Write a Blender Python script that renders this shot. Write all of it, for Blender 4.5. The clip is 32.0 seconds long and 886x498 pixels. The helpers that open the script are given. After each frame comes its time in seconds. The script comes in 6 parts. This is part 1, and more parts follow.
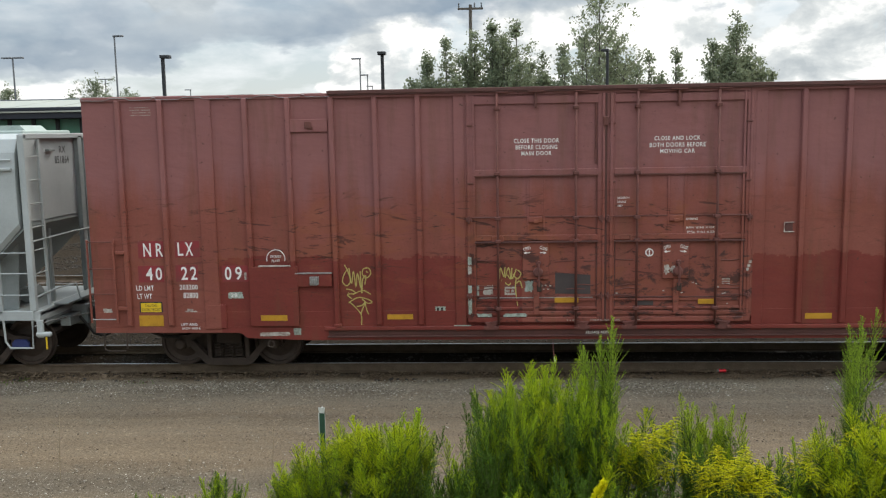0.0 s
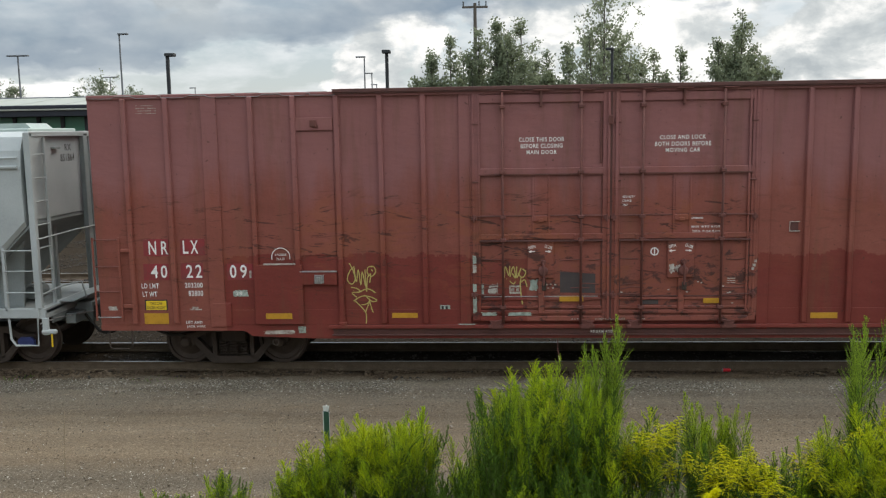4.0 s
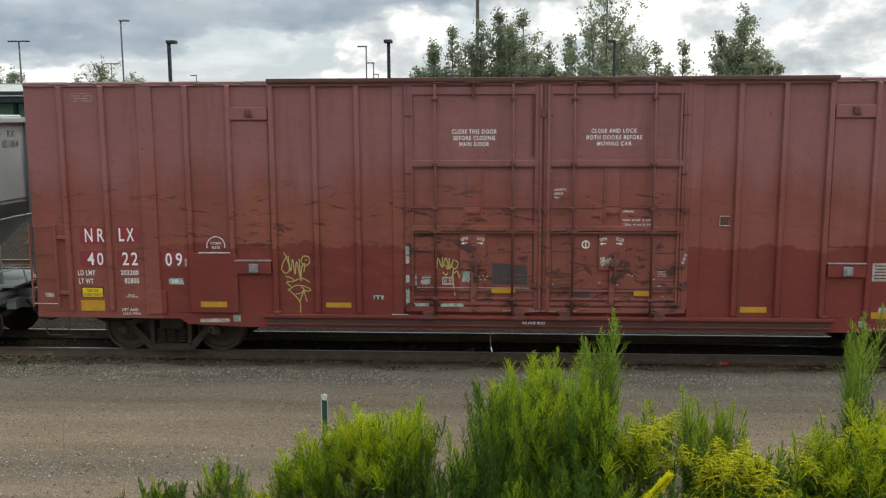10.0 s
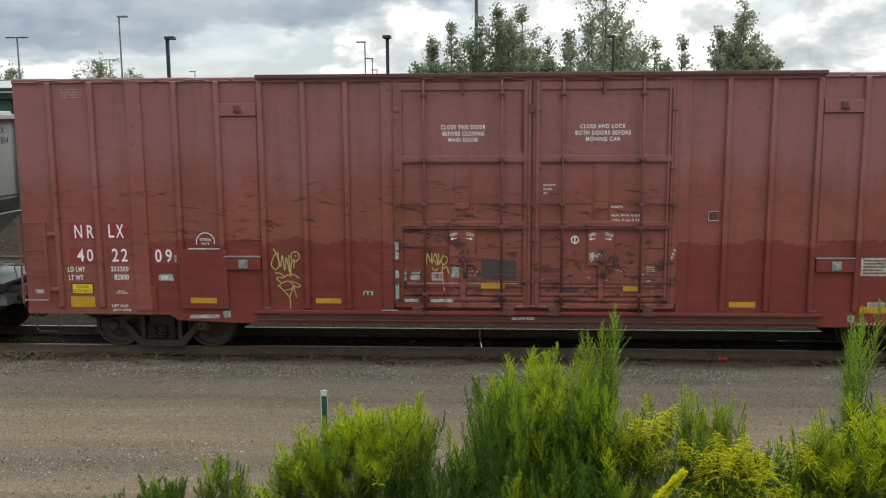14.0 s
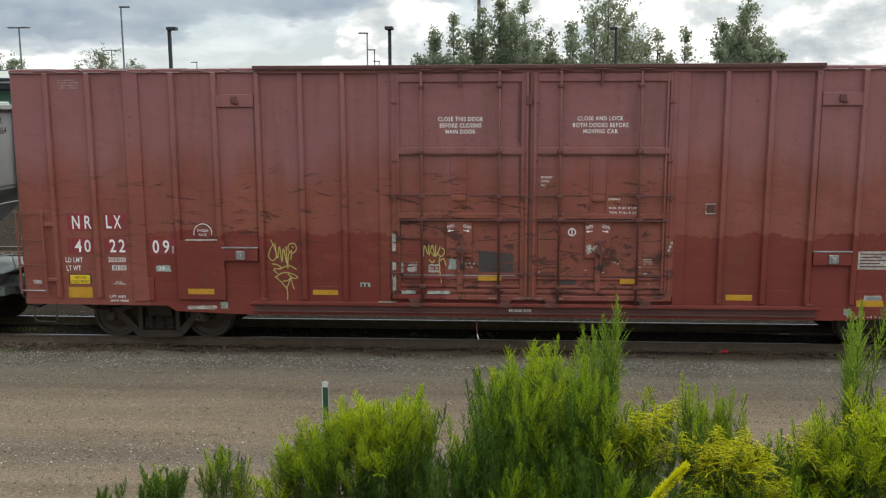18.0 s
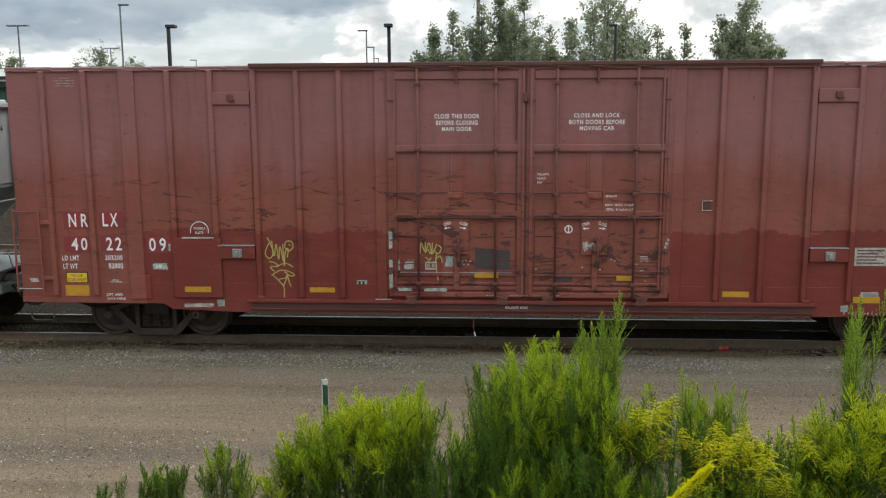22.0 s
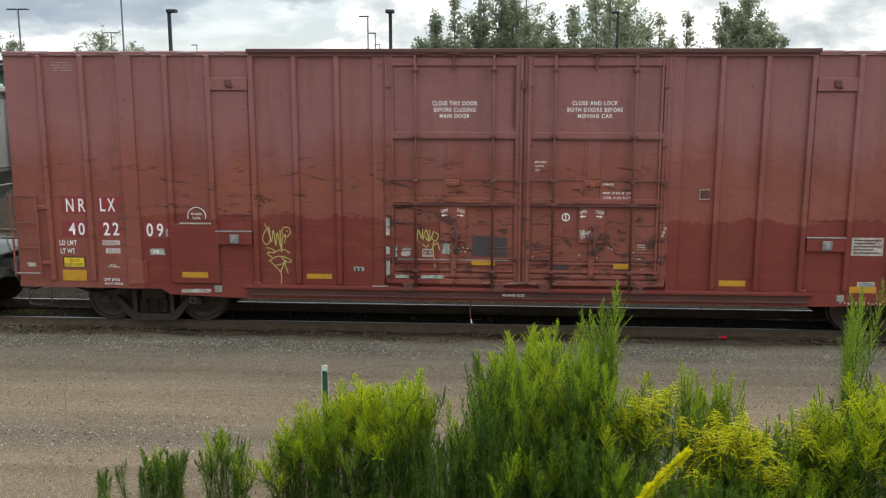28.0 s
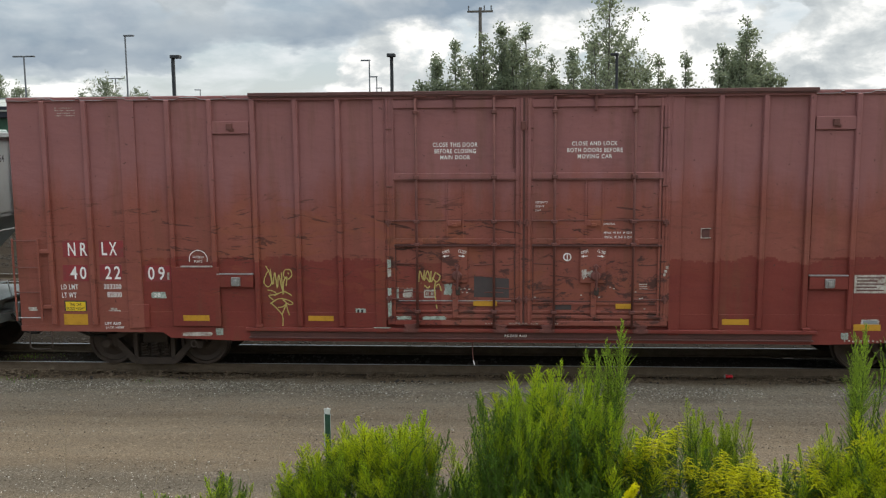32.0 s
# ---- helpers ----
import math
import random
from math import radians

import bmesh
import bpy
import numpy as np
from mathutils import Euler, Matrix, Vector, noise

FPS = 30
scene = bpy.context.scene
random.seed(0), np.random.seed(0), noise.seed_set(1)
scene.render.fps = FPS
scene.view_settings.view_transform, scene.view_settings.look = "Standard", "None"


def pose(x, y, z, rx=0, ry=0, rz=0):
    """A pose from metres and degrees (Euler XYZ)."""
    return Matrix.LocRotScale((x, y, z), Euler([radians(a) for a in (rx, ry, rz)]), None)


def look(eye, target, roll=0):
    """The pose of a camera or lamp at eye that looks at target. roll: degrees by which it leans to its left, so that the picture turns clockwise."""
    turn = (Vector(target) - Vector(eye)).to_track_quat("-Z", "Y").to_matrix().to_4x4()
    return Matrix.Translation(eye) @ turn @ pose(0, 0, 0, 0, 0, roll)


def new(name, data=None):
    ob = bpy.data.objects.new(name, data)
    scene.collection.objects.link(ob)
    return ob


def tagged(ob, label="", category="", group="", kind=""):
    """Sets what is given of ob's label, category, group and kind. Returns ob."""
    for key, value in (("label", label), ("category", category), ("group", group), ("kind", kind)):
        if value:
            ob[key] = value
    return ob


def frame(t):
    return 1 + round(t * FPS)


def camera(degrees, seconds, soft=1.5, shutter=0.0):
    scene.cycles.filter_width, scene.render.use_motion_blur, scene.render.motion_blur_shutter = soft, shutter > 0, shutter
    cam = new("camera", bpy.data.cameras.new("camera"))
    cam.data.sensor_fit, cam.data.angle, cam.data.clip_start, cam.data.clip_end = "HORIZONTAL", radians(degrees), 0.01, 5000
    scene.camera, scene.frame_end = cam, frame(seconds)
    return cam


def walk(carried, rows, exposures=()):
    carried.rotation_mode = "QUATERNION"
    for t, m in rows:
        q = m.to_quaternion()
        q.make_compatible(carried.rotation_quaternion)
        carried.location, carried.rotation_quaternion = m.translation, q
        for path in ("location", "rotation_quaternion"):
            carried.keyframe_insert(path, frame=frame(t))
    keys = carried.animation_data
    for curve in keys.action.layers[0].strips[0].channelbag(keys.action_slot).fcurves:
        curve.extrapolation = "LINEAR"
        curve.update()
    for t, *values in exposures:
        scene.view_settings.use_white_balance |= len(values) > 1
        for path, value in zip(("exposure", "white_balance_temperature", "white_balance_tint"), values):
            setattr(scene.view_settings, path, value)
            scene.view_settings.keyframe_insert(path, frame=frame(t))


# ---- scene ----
cam = camera(52.84, 32.0, soft=1.2)
walk(cam, [
    (0, pose(0.002, 0.013, 4.371, 82.400, 0.987, 2.988)),
    (0.5, pose(0.000, 0.012, 4.371, 82.405, 0.974, 2.978)),
    (1, pose(-0.000, 0.011, 4.372, 82.411, 1.128, 2.969)),
    (1.5, pose(-0.000, 0.012, 4.371, 82.403, 1.228, 2.901)),
    (2, pose(-0.002, 0.011, 4.371, 82.313, 1.365, 2.968)),
    (2.5, pose(-0.004, 0.014, 4.371, 82.305, 1.196, 3.114)),
    (3, pose(-0.002, 0.009, 4.373, 82.282, 0.987, 3.202)),
    (3.5, pose(-0.005, 0.014, 4.373, 82.311, 0.986, 3.227)),
    (5.5, pose(-0.001, 0.003, 4.375, 82.194, 0.208, 3.218)),
    (6, pose(0.001, 0.001, 4.374, 82.107, 0.075, 3.148)),
    (6.5, pose(0.000, 0.000, 4.375, 82.012, 0.124, 3.091)),
    (7, pose(-0.000, -0.002, 4.375, 82.000, 0.330, 3.021)),
    (7.5, pose(-0.001, -0.001, 4.375, 81.983, 0.433, 2.939)),
    (8, pose(-0.002, -0.001, 4.374, 82.130, 0.338, 2.785)),
    (8.5, pose(-0.002, -0.001, 4.375, 82.078, 0.271, 2.943)),
    (9, pose(-0.001, -0.001, 4.375, 81.908, 0.302, 3.062)),
    (9.5, pose(-0.002, -0.005, 4.376, 81.786, 0.259, 3.169)),
    (10, pose(-0.002, -0.007, 4.376, 81.715, 0.228, 3.331)),
    (10.5, pose(-0.004, -0.006, 4.375, 81.641, 0.320, 3.332)),
    (11, pose(-0.003, -0.001, 4.375, 81.601, 0.355, 3.356)),
    (11.5, pose(-0.003, 0.003, 4.374, 81.575, 0.358, 3.313)),
    (12, pose(-0.003, -0.000, 4.375, 81.591, 0.441, 3.324)),
    (12.5, pose(-0.002, 0.002, 4.373, 81.570, 0.394, 3.332)),
    (13, pose(-0.004, -0.004, 4.377, 81.531, 0.325, 3.345)),
    (13.5, pose(-0.002, -0.006, 4.375, 81.500, 0.236, 3.312)),
    (14, pose(-0.002, -0.009, 4.376, 81.438, 0.341, 3.266)),
    (14.5, pose(-0.001, -0.009, 4.377, 81.391, 0.287, 3.370)),
    (16.5, pose(0.002, -0.006, 4.377, 81.136, 0.162, 3.434)),
    (17, pose(0.001, -0.006, 4.376, 81.060, 0.245, 3.394)),
    (17.5, pose(0.000, -0.009, 4.377, 80.968, 0.162, 3.399)),
    (18, pose(0.000, -0.010, 4.378, 80.914, 0.159, 3.402)),
    (18.5, pose(0.000, -0.010, 4.376, 80.851, 0.162, 3.424)),
    (19, pose(0.002, -0.008, 4.376, 80.809, 0.159, 3.454)),
    (19.5, pose(0.000, -0.009, 4.376, 80.801, 0.176, 3.418)),
    (20, pose(0.001, -0.004, 4.376, 80.825, 0.216, 3.433)),
    (20.5, pose(0.000, -0.007, 4.376, 80.783, 0.273, 3.418)),
    (21, pose(0.001, -0.010, 4.377, 80.746, 0.278, 3.387)),
    (21.5, pose(0.001, -0.008, 4.377, 80.725, 0.252, 3.372)),
    (22, pose(0.002, -0.005, 4.376, 80.748, 0.275, 3.370)),
    (22.5, pose(-0.000, -0.010, 4.377, 80.767, 0.237, 3.369)),
    (23, pose(0.000, -0.010, 4.377, 80.773, 0.224, 3.383)),
    (23.5, pose(0.000, -0.013, 4.378, 80.772, 0.225, 3.349)),
    (24, pose(0.001, -0.009, 4.376, 80.801, 0.148, 3.355)),
    (24.5, pose(0.001, -0.005, 4.376, 80.702, 0.082, 3.361)),
    (25, pose(0.002, -0.007, 4.377, 80.638, 0.056, 3.378)),
    (25.5, pose(0.003, -0.007, 4.377, 80.446, -0.041, 3.368)),
    (27.5, pose(0.001, -0.009, 4.377, 79.928, -0.032, 3.416)),
    (28, pose(0.002, -0.007, 4.377, 79.922, -0.090, 3.448)),
    (28.5, pose(0.002, 0.008, 4.374, 80.013, 0.192, 3.382)),
    (29, pose(0.002, 0.013, 4.372, 81.503, 0.401, 3.452)),
    (29.5, pose(0.004, 0.021, 4.369, 82.632, 0.304, 3.511)),
    (30, pose(0.004, 0.021, 4.369, 82.630, 0.322, 3.494)),
    (30.5, pose(0.004, 0.017, 4.371, 82.613, 0.350, 3.511)),
    (31, pose(0.003, 0.016, 4.372, 82.599, 0.395, 3.512)),
    (31.5, pose(0.002, 0.013, 4.372, 82.582, 0.363, 3.513)),
    (32, pose(0.002, 0.009, 4.373, 82.557, 0.424, 3.530)),
], exposures=[(0, 0.18), (0.8, -0.06), (2, -0.20), (3, -0.09), (6, 0.06), (9, 0.08), (13, 0.15), (25, 0.18), (28, 0.33), (29, 0.05), (30, -0.12), (31, -0.04), (32, 0.05)])

# ---- light ----
world = bpy.data.worlds.new("sky")
scene.world = world
world.use_nodes = True
SUN_EL, SUN_AZ, ZENITH = 58, 35, 3.4


def node(tree, kind, at=(), **values):
    n = tree.nodes.new(kind)
    for key, value in values.items():
        n.inputs[key.replace("_", " ")].default_value = value
    return n


def ramp(tree, fac, stops):
    n = tree.nodes.new("ShaderNodeValToRGB")
    while len(n.color_ramp.elements) < len(stops):
        n.color_ramp.elements.new(0.5)
    for e, (p, c) in zip(n.color_ramp.elements, stops):
        e.position = p
        e.color = (*c, 1) if len(c) == 3 else c
    tree.links.new(fac, n.inputs[0])
    return n.outputs[0]


def math_node(tree, op, a, b=None, c=None, clamp=False):
    n = tree.nodes.new("ShaderNodeMath")
    n.operation, n.use_clamp = op, clamp
    for i, v in enumerate((a, b, c)):
        if v is None:
            continue
        if isinstance(v, (int, float)):
            n.inputs[i].default_value = v
        else:
            tree.links.new(v, n.inputs[i])
    return n.outputs[0]


def mix(tree, fac, a, b, blend="MIX"):
    n = tree.nodes.new("ShaderNodeMix")
    n.data_type, n.blend_type = "RGBA", blend
    for sock, v in ((n.inputs[0], fac), (n.inputs[6], a), (n.inputs[7], b)):
        if isinstance(v, (int, float)):
            sock.default_value = v
        elif isinstance(v, tuple):
            sock.default_value = (*v, 1)
        else:
            tree.links.new(v, sock)
    return n.outputs[2]


def noise_tex(tree, vec, scale, detail=4, rough=0.55, stretch=None, shift=None, distort=0.0):
    if stretch or shift:
        m = tree.nodes.new("ShaderNodeMapping")
        m.inputs["Scale"].default_value = stretch or (1, 1, 1)
        m.inputs["Location"].default_value = shift or (0, 0, 0)
        tree.links.new(vec, m.inputs[0])
        vec = m.outputs[0]
    n = tree.nodes.new("ShaderNodeTexNoise")
    n.inputs["Scale"].default_value, n.inputs["Detail"].default_value, n.inputs["Roughness"].default_value = scale, detail, rough
    n.inputs["Distortion"].default_value = distort
    tree.links.new(vec, n.inputs["Vector"])
    return n.outputs["Fac"]


def make_sky():
    """Broken overcast: a slate bank, bright heaped cloud, pale haze low down, brighter towards the zenith."""
    t = world.node_tree
    t.nodes.clear()
    out, back = t.nodes.new("ShaderNodeOutputWorld"), t.nodes.new("ShaderNodeBackground")
    sky = t.nodes.new("ShaderNodeTexSky")
    sky.sky_type, sky.sun_disc = "NISHITA", False
    sky.sun_elevation, sky.sun_rotation = radians(SUN_EL), radians(SUN_AZ)
    blue = mix(t, 1.0, sky.outputs[0], (0.105, 0.105, 0.10), "MULTIPLY")
    way = t.nodes.new("ShaderNodeTexCoord").outputs["Generated"]
    xyz = t.nodes.new("ShaderNodeSeparateXYZ")
    t.links.new(way, xyz.inputs[0])
    x, z = xyz.outputs[0], xyz.outputs[2]
    haze = ramp(t, z, [(0.0, (0.57, 0.61, 0.63)), (0.09, (0.50, 0.56, 0.60)), (0.2, (0.40, 0.48, 0.55)), (0.5, (0.40, 0.465, 0.53))])
    colour = mix(t, 0.72, blue, haze)
    veil = noise_tex(t, way, 11.0, 6, 0.55, (1, 1, 3.0), (5.1, 0.2, 0.3), 0.2)
    colour = mix(t, ramp(t, veil, [(0.42, (0, 0, 0)), (0.62, (0.75, 0.75, 0.75))]), colour, (0.77, 0.80, 0.81))
    # bright heaps
    heap = noise_tex(t, way, 8.5, 7, 0.52, (1, 1, 1.7), (2.35, 0.4, 0.72), 0.15)
    curl = noise_tex(t, way, 26.0, 6, 0.55, (1, 1, 1.4), (0.2, 2.0, 0.7), 0.15)
    body = math_node(t, "MULTIPLY_ADD", curl, 0.22, math_node(t, "MULTIPLY", heap, 0.78))
    drift = ramp(t, math_node(t, "MULTIPLY_ADD", x, 1.0, 0.5), [(0.0, (0.42,) * 3), (0.30, (0.38,) * 3), (0.375, (0.56,) * 3), (0.55, (0.60,) * 3), (0.60, (0.47,) * 3), (0.68, (0.635,) * 3), (0.95, (0.63,) * 3)])
    body = math_node(t, "ADD", body, math_node(t, "SUBTRACT", drift, 0.5))
    mask = ramp(t, body, [(0.475, (0, 0, 0)), (0.515, (1, 1, 1))])
    shade = noise_tex(t, way, 13.0, 7, 0.58, (1, 1, 1.7), (2.39, 0.4, 0.80), 0.2)
    shade = math_node(t, "MULTIPLY_ADD", math_node(t, "SUBTRACT", body, 0.5), 0.5, shade)
    white = ramp(t, shade, [(0.36, (0.44, 0.48, 0.50)), (0.50, (0.63, 0.66, 0.66)), (0.57, (0.88, 0.88, 0.86)), (0.66, (1.02, 1.02, 0.99))])
    colour = mix(t, mask, colour, white)
    # slate bank, thicker to the west and higher up
    bank = noise_tex(t, way, 6.0, 6, 0.5, (1, 1, 2.6), (0.4, 0.1, 0.35), 0.1)
    bank = math_node(t, "MULTIPLY_ADD", curl, 0.16, bank)
    bank = math_node(t, "MULTIPLY_ADD", math_node(t, "MINIMUM", z, 0.2), 5.0, bank)
    bank = math_node(t, "MULTIPLY_ADD", x, -0.72, bank)
    bmask = ramp(t, math_node(t, "MULTIPLY", bank, 0.5), [(0.588, (0, 0, 0)), (0.606, (0.5, 0.5, 0.5)), (0.642, (0.95, 0.95, 0.95)), (0.70, (0.9, 0.9, 0.9)), (0.82, (0.40, 0.40, 0.40))])
    slate = ramp(t, heap, [(0.38, (0.235, 0.30, 0.375)), (0.62, (0.40, 0.455, 0.50))])
    colour = mix(t, bmask, colour, slate)
    # overcast light grows towards the zenith
    lift = math_node(t, "MULTIPLY_ADD", math_node(t, "MAXIMUM", math_node(t, "SUBTRACT", z, 0.15), 0.0), ZENITH, 1.0)
    colour = mix(t, 1.0, colour, lift, "MULTIPLY")
    t.links.new(colour, back.inputs[0])
    back.inputs[1].default_value = 1.1
    t.links.new(back.outputs[0], out.inputs[0])


make_sky()
sun = new("sun", bpy.data.lights.new("sun", "SUN"))
sun.data.energy, sun.data.angle, sun.data.color = 1.6, radians(20), (1.0, 0.88, 0.72)
sun.matrix_world = look((30 * math.sin(radians(SUN_AZ)), 30 * math.cos(radians(SUN_AZ)), 30 * math.tan(radians(SUN_EL))), (0, 0, 0))


# ---- materials ----
def material(name, colours, rough=0.7, metal=0.0, scale=6.0, fine=60.0, bump=0.15, stretch=None, spread=0.25, random_tone=0.0, spec=0.5):
    """Two scales of noise between the three colours (dark, main, light), fine relief and uneven gloss."""
    m = bpy.data.materials.new(name)
    m.use_nodes = True
    t = m.node_tree
    b = t.nodes["Principled BSDF"]
    vec = t.nodes.new("ShaderNodeTexCoord").outputs["Object"]
    a = noise_tex(t, vec, scale, 6, 0.6, stretch)
    f = noise_tex(t, vec, fine, 4, 0.6, stretch)
    v = math_node(t, "MULTIPLY_ADD", f, 0.4, math_node(t, "MULTIPLY", a, 0.6))
    c = ramp(t, v, [(0.5 - spread, colours[0]), (0.5, colours[1]), (0.5 + spread, colours[2])])
    if random_tone:
        info = t.nodes.new("ShaderNodeObjectInfo").outputs["Random"]
        k = math_node(t, "MULTIPLY_ADD", info, 2 * random_tone, 1 - random_tone)
        hsv = t.nodes.new("ShaderNodeHueSaturation")
        t.links.new(k, hsv.inputs["Value"])
        t.links.new(c, hsv.inputs["Color"])
        c = hsv.outputs[0]
    t.links.new(c, b.inputs["Base Color"])
    b.inputs["Metallic"].default_value = metal
    b.inputs["Specular IOR Level"].default_value = spec
    t.links.new(math_node(t, "MULTIPLY_ADD", a, 0.3, rough - 0.15, clamp=True), b.inputs["Roughness"])
    if bump:
        n = t.nodes.new("ShaderNodeBump")
        n.inputs["Strength"].default_value, n.inputs["Distance"].default_value = bump, 0.01
        t.links.new(f, n.inputs["Height"])
        t.links.new(n.outputs[0], b.inputs["Normal"])
    return m


def stone_material(name, stops):
    """Loose stones, each of its own grey, with fine grain."""
    m = bpy.data.materials.new(name)
    m.use_nodes = True
    t = m.node_tree
    b = t.nodes["Principled BSDF"]
    each = t.nodes.new("ShaderNodeNewGeometry").outputs["Random Per Island"]
    grain = noise_tex(t, t.nodes.new("ShaderNodeTexCoord").outputs["Object"], 70, 4, 0.65)
    c = ramp(t, math_node(t, "MULTIPLY_ADD", math_node(t, "SUBTRACT", grain, 0.5), 0.4, each), stops)
    t.links.new(c, b.inputs["Base Color"])
    b.inputs["Roughness"].default_value, b.inputs["Specular IOR Level"].default_value = 0.9, 0.1
    return m


def tri(c, lo=0.75, hi=1.25):
    return [tuple(v * lo for v in c), c, tuple(min(1, v * hi) for v in c)]


def car_paint(name, door=False, marks=1.0):
    """Old oxide-red paint: faded above with a pale haze tint, a brighter repaint below an uneven line, scrapes and
    rust.
    """
    m = bpy.data.materials.new(name)
    m.use_nodes = True
    t = m.node_tree
    b = t.nodes["Principled BSDF"]
    vec = t.nodes.new("ShaderNodeTexCoord").outputs["Object"]
    xyz = t.nodes.new("ShaderNodeSeparateXYZ")
    t.links.new(vec, xyz.inputs[0])
    x, z = xyz.outputs[0], xyz.outputs[2]
    cloudy = noise_tex(t, vec, 0.9, 6, 0.6)
    grain = noise_tex(t, vec, 30, 5, 0.65)
    tone = math_node(t, "MULTIPLY_ADD", grain, 0.35, math_node(t, "MULTIPLY", cloudy, 0.65))
    faded = ramp(t, tone, [(0.3, (0.158, 0.045, 0.032)), (0.5, (0.210, 0.061, 0.043)), (0.7, (0.250, 0.079, 0.056))])
    fresh = ramp(t, tone, [(0.3, (0.125, 0.021, 0.015)), (0.5, (0.160, 0.028, 0.020)), (0.7, (0.195, 0.037, 0.026))])
    # pale mauve glare haze put into the colour towards the roof, in uneven runs
    top_haze = noise_tex(t, vec, 1.3, 5, 0.6, (1.5, 1, 0.25), (5, 0, 2))
    top_haze = math_node(t, "MULTIPLY_ADD", top_haze, 0.5, math_node(t, "MULTIPLY", z, 0.2))
    faded = mix(t, ramp(t, top_haze, [(0.84, (0, 0, 0)), (1.28, (0.5, 0.5, 0.5))]), faded, (0.25, 0.122, 0.130))
    base = faded
    if not door:
        wave = noise_tex(t, vec, 2.2, 4, 0.6, (1, 0, 0.06))
        edge = math_node(t, "MULTIPLY_ADD", math_node(t, "SNAP", wave, 0.07), 0.45, 1.91)
        edge = math_node(t, "MULTIPLY_ADD", noise_tex(t, vec, 14, 4, 0.6), 0.06, edge)
        low = math_node(t, "MULTIPLY_ADD", math_node(t, "SUBTRACT", edge, z), 60, 0.5, clamp=True)
        past = math_node(t, "MULTIPLY_ADD", math_node(t, "ADD", x, 6.93), 60, 0.5, clamp=True)
        base = mix(t, math_node(t, "MULTIPLY", low, past), faded, fresh)
    else:
        # the repaint laps over the first stretch of the doors
        edge = math_node(t, "MULTIPLY_ADD", noise_tex(t, vec, 2.5, 3, 0.5, (1, 0, 0.05)), 0.12, 2.02)
        low = math_node(t, "MULTIPLY_ADD", math_node(t, "SUBTRACT", edge, z), 60, 0.5, clamp=True)
        past = math_node(t, "MULTIPLY_ADD", math_node(t, "SUBTRACT", -1.50, x), 40, 0.5, clamp=True)
        base = mix(t, math_node(t, "MULTIPLY", math_node(t, "MULTIPLY", low, past), 0.8), faded, fresh)
    # rust and brown stain running down
    run = noise_tex(t, vec, 2.2, 5, 0.65, (1.6, 1, 0.16), (3, 0, 1))
    run = ramp(t, run, [(0.52, (0, 0, 0)), (0.74, (0.5, 0.5, 0.5))])
    base = mix(t, run, base, (0.115, 0.055, 0.028))
    glow = noise_tex(t, vec, 1.1, 4, 0.6, (1, 1, 0.8), (12, 0, 8), 0.3)
    glow = ramp(t, glow, [(0.55, (0, 0, 0)), (0.72, (0.28, 0.28, 0.28))])
    base = mix(t, math_node(t, "MULTIPLY", glow, ramp(t, math_node(t, "MULTIPLY", z, 0.2), [(0.2, (0.4,) * 3), (0.42, (1,) * 3), (0.62, (0.15,) * 3)])), base, (0.24, 0.072, 0.034))
    # scrapes, mostly level, at the height where forklifts and branches reach
    band = ramp(t, math_node(t, "MULTIPLY", z, 0.2), [(0.20, (0.25,) * 3), (0.32, (0.6,) * 3), (0.41, (1, 1, 1)), (0.60, (1, 1, 1)), (0.68, (0.1,) * 3)])
    along = ramp(t, math_node(t, "MULTIPLY_ADD", x, 0.05, 0.5), [(0.04, (0.55,) * 3), (0.14, (0.75,) * 3), (0.20, (1.0,) * 3), (0.60, (1.0,) * 3), (0.63, (0.30,) * 3), (0.95, (0.35,) * 3)])
    band = math_node(t, "MULTIPLY", band, along)
    for size, st, shift, turn, lo, amount, tint in (
            (0.9, (0.9, 1, 2.4), (3, 0, 5), -0.05, 0.54, 0.30, (0.225, 0.070, 0.028)),
            (1.3, (0.8, 1, 5.0), (9, 0, 4), 0.06, 0.600, 0.60, (0.095, 0.028, 0.018)),
            (1.7, (0.8, 1, 4.6), (6, 0, 9), -0.14, 0.600, 0.75, (0.066, 0.022, 0.014)),
            (2.0, (0.8, 1, 4.0), (1, 0, 3), 0.42, 0.635, 0.60, (0.080, 0.026, 0.017)),
            (3.0, (0.7, 1, 4.4), (2, 0, 7), 0.16, 0.620, 0.90, (0.056, 0.020, 0.013)),
            (2.2, (2.2, 1, 1.3), (4, 0, 1), 0.75, 0.660, 0.50, (0.075, 0.025, 0.017)),
            (7.0, (0.8, 1, 3.0), (1, 0, 2), -0.30, 0.670, 0.80, (0.050, 0.020, 0.014))):
        rot = t.nodes.new("ShaderNodeMapping")
        rot.inputs["Rotation"].default_value = (0, turn, 0)
        t.links.new(vec, rot.inputs[0])
        scr = noise_tex(t, rot.outputs[0], size, 7, 0.66, st, shift, 0.5)
        scr = ramp(t, scr, [(lo, (0, 0, 0)), (lo + 0.042, (min(1.0, 1.15 * amount * marks),) * 3)])
        base = mix(t, math_node(t, "MULTIPLY", scr, band), base, tint)
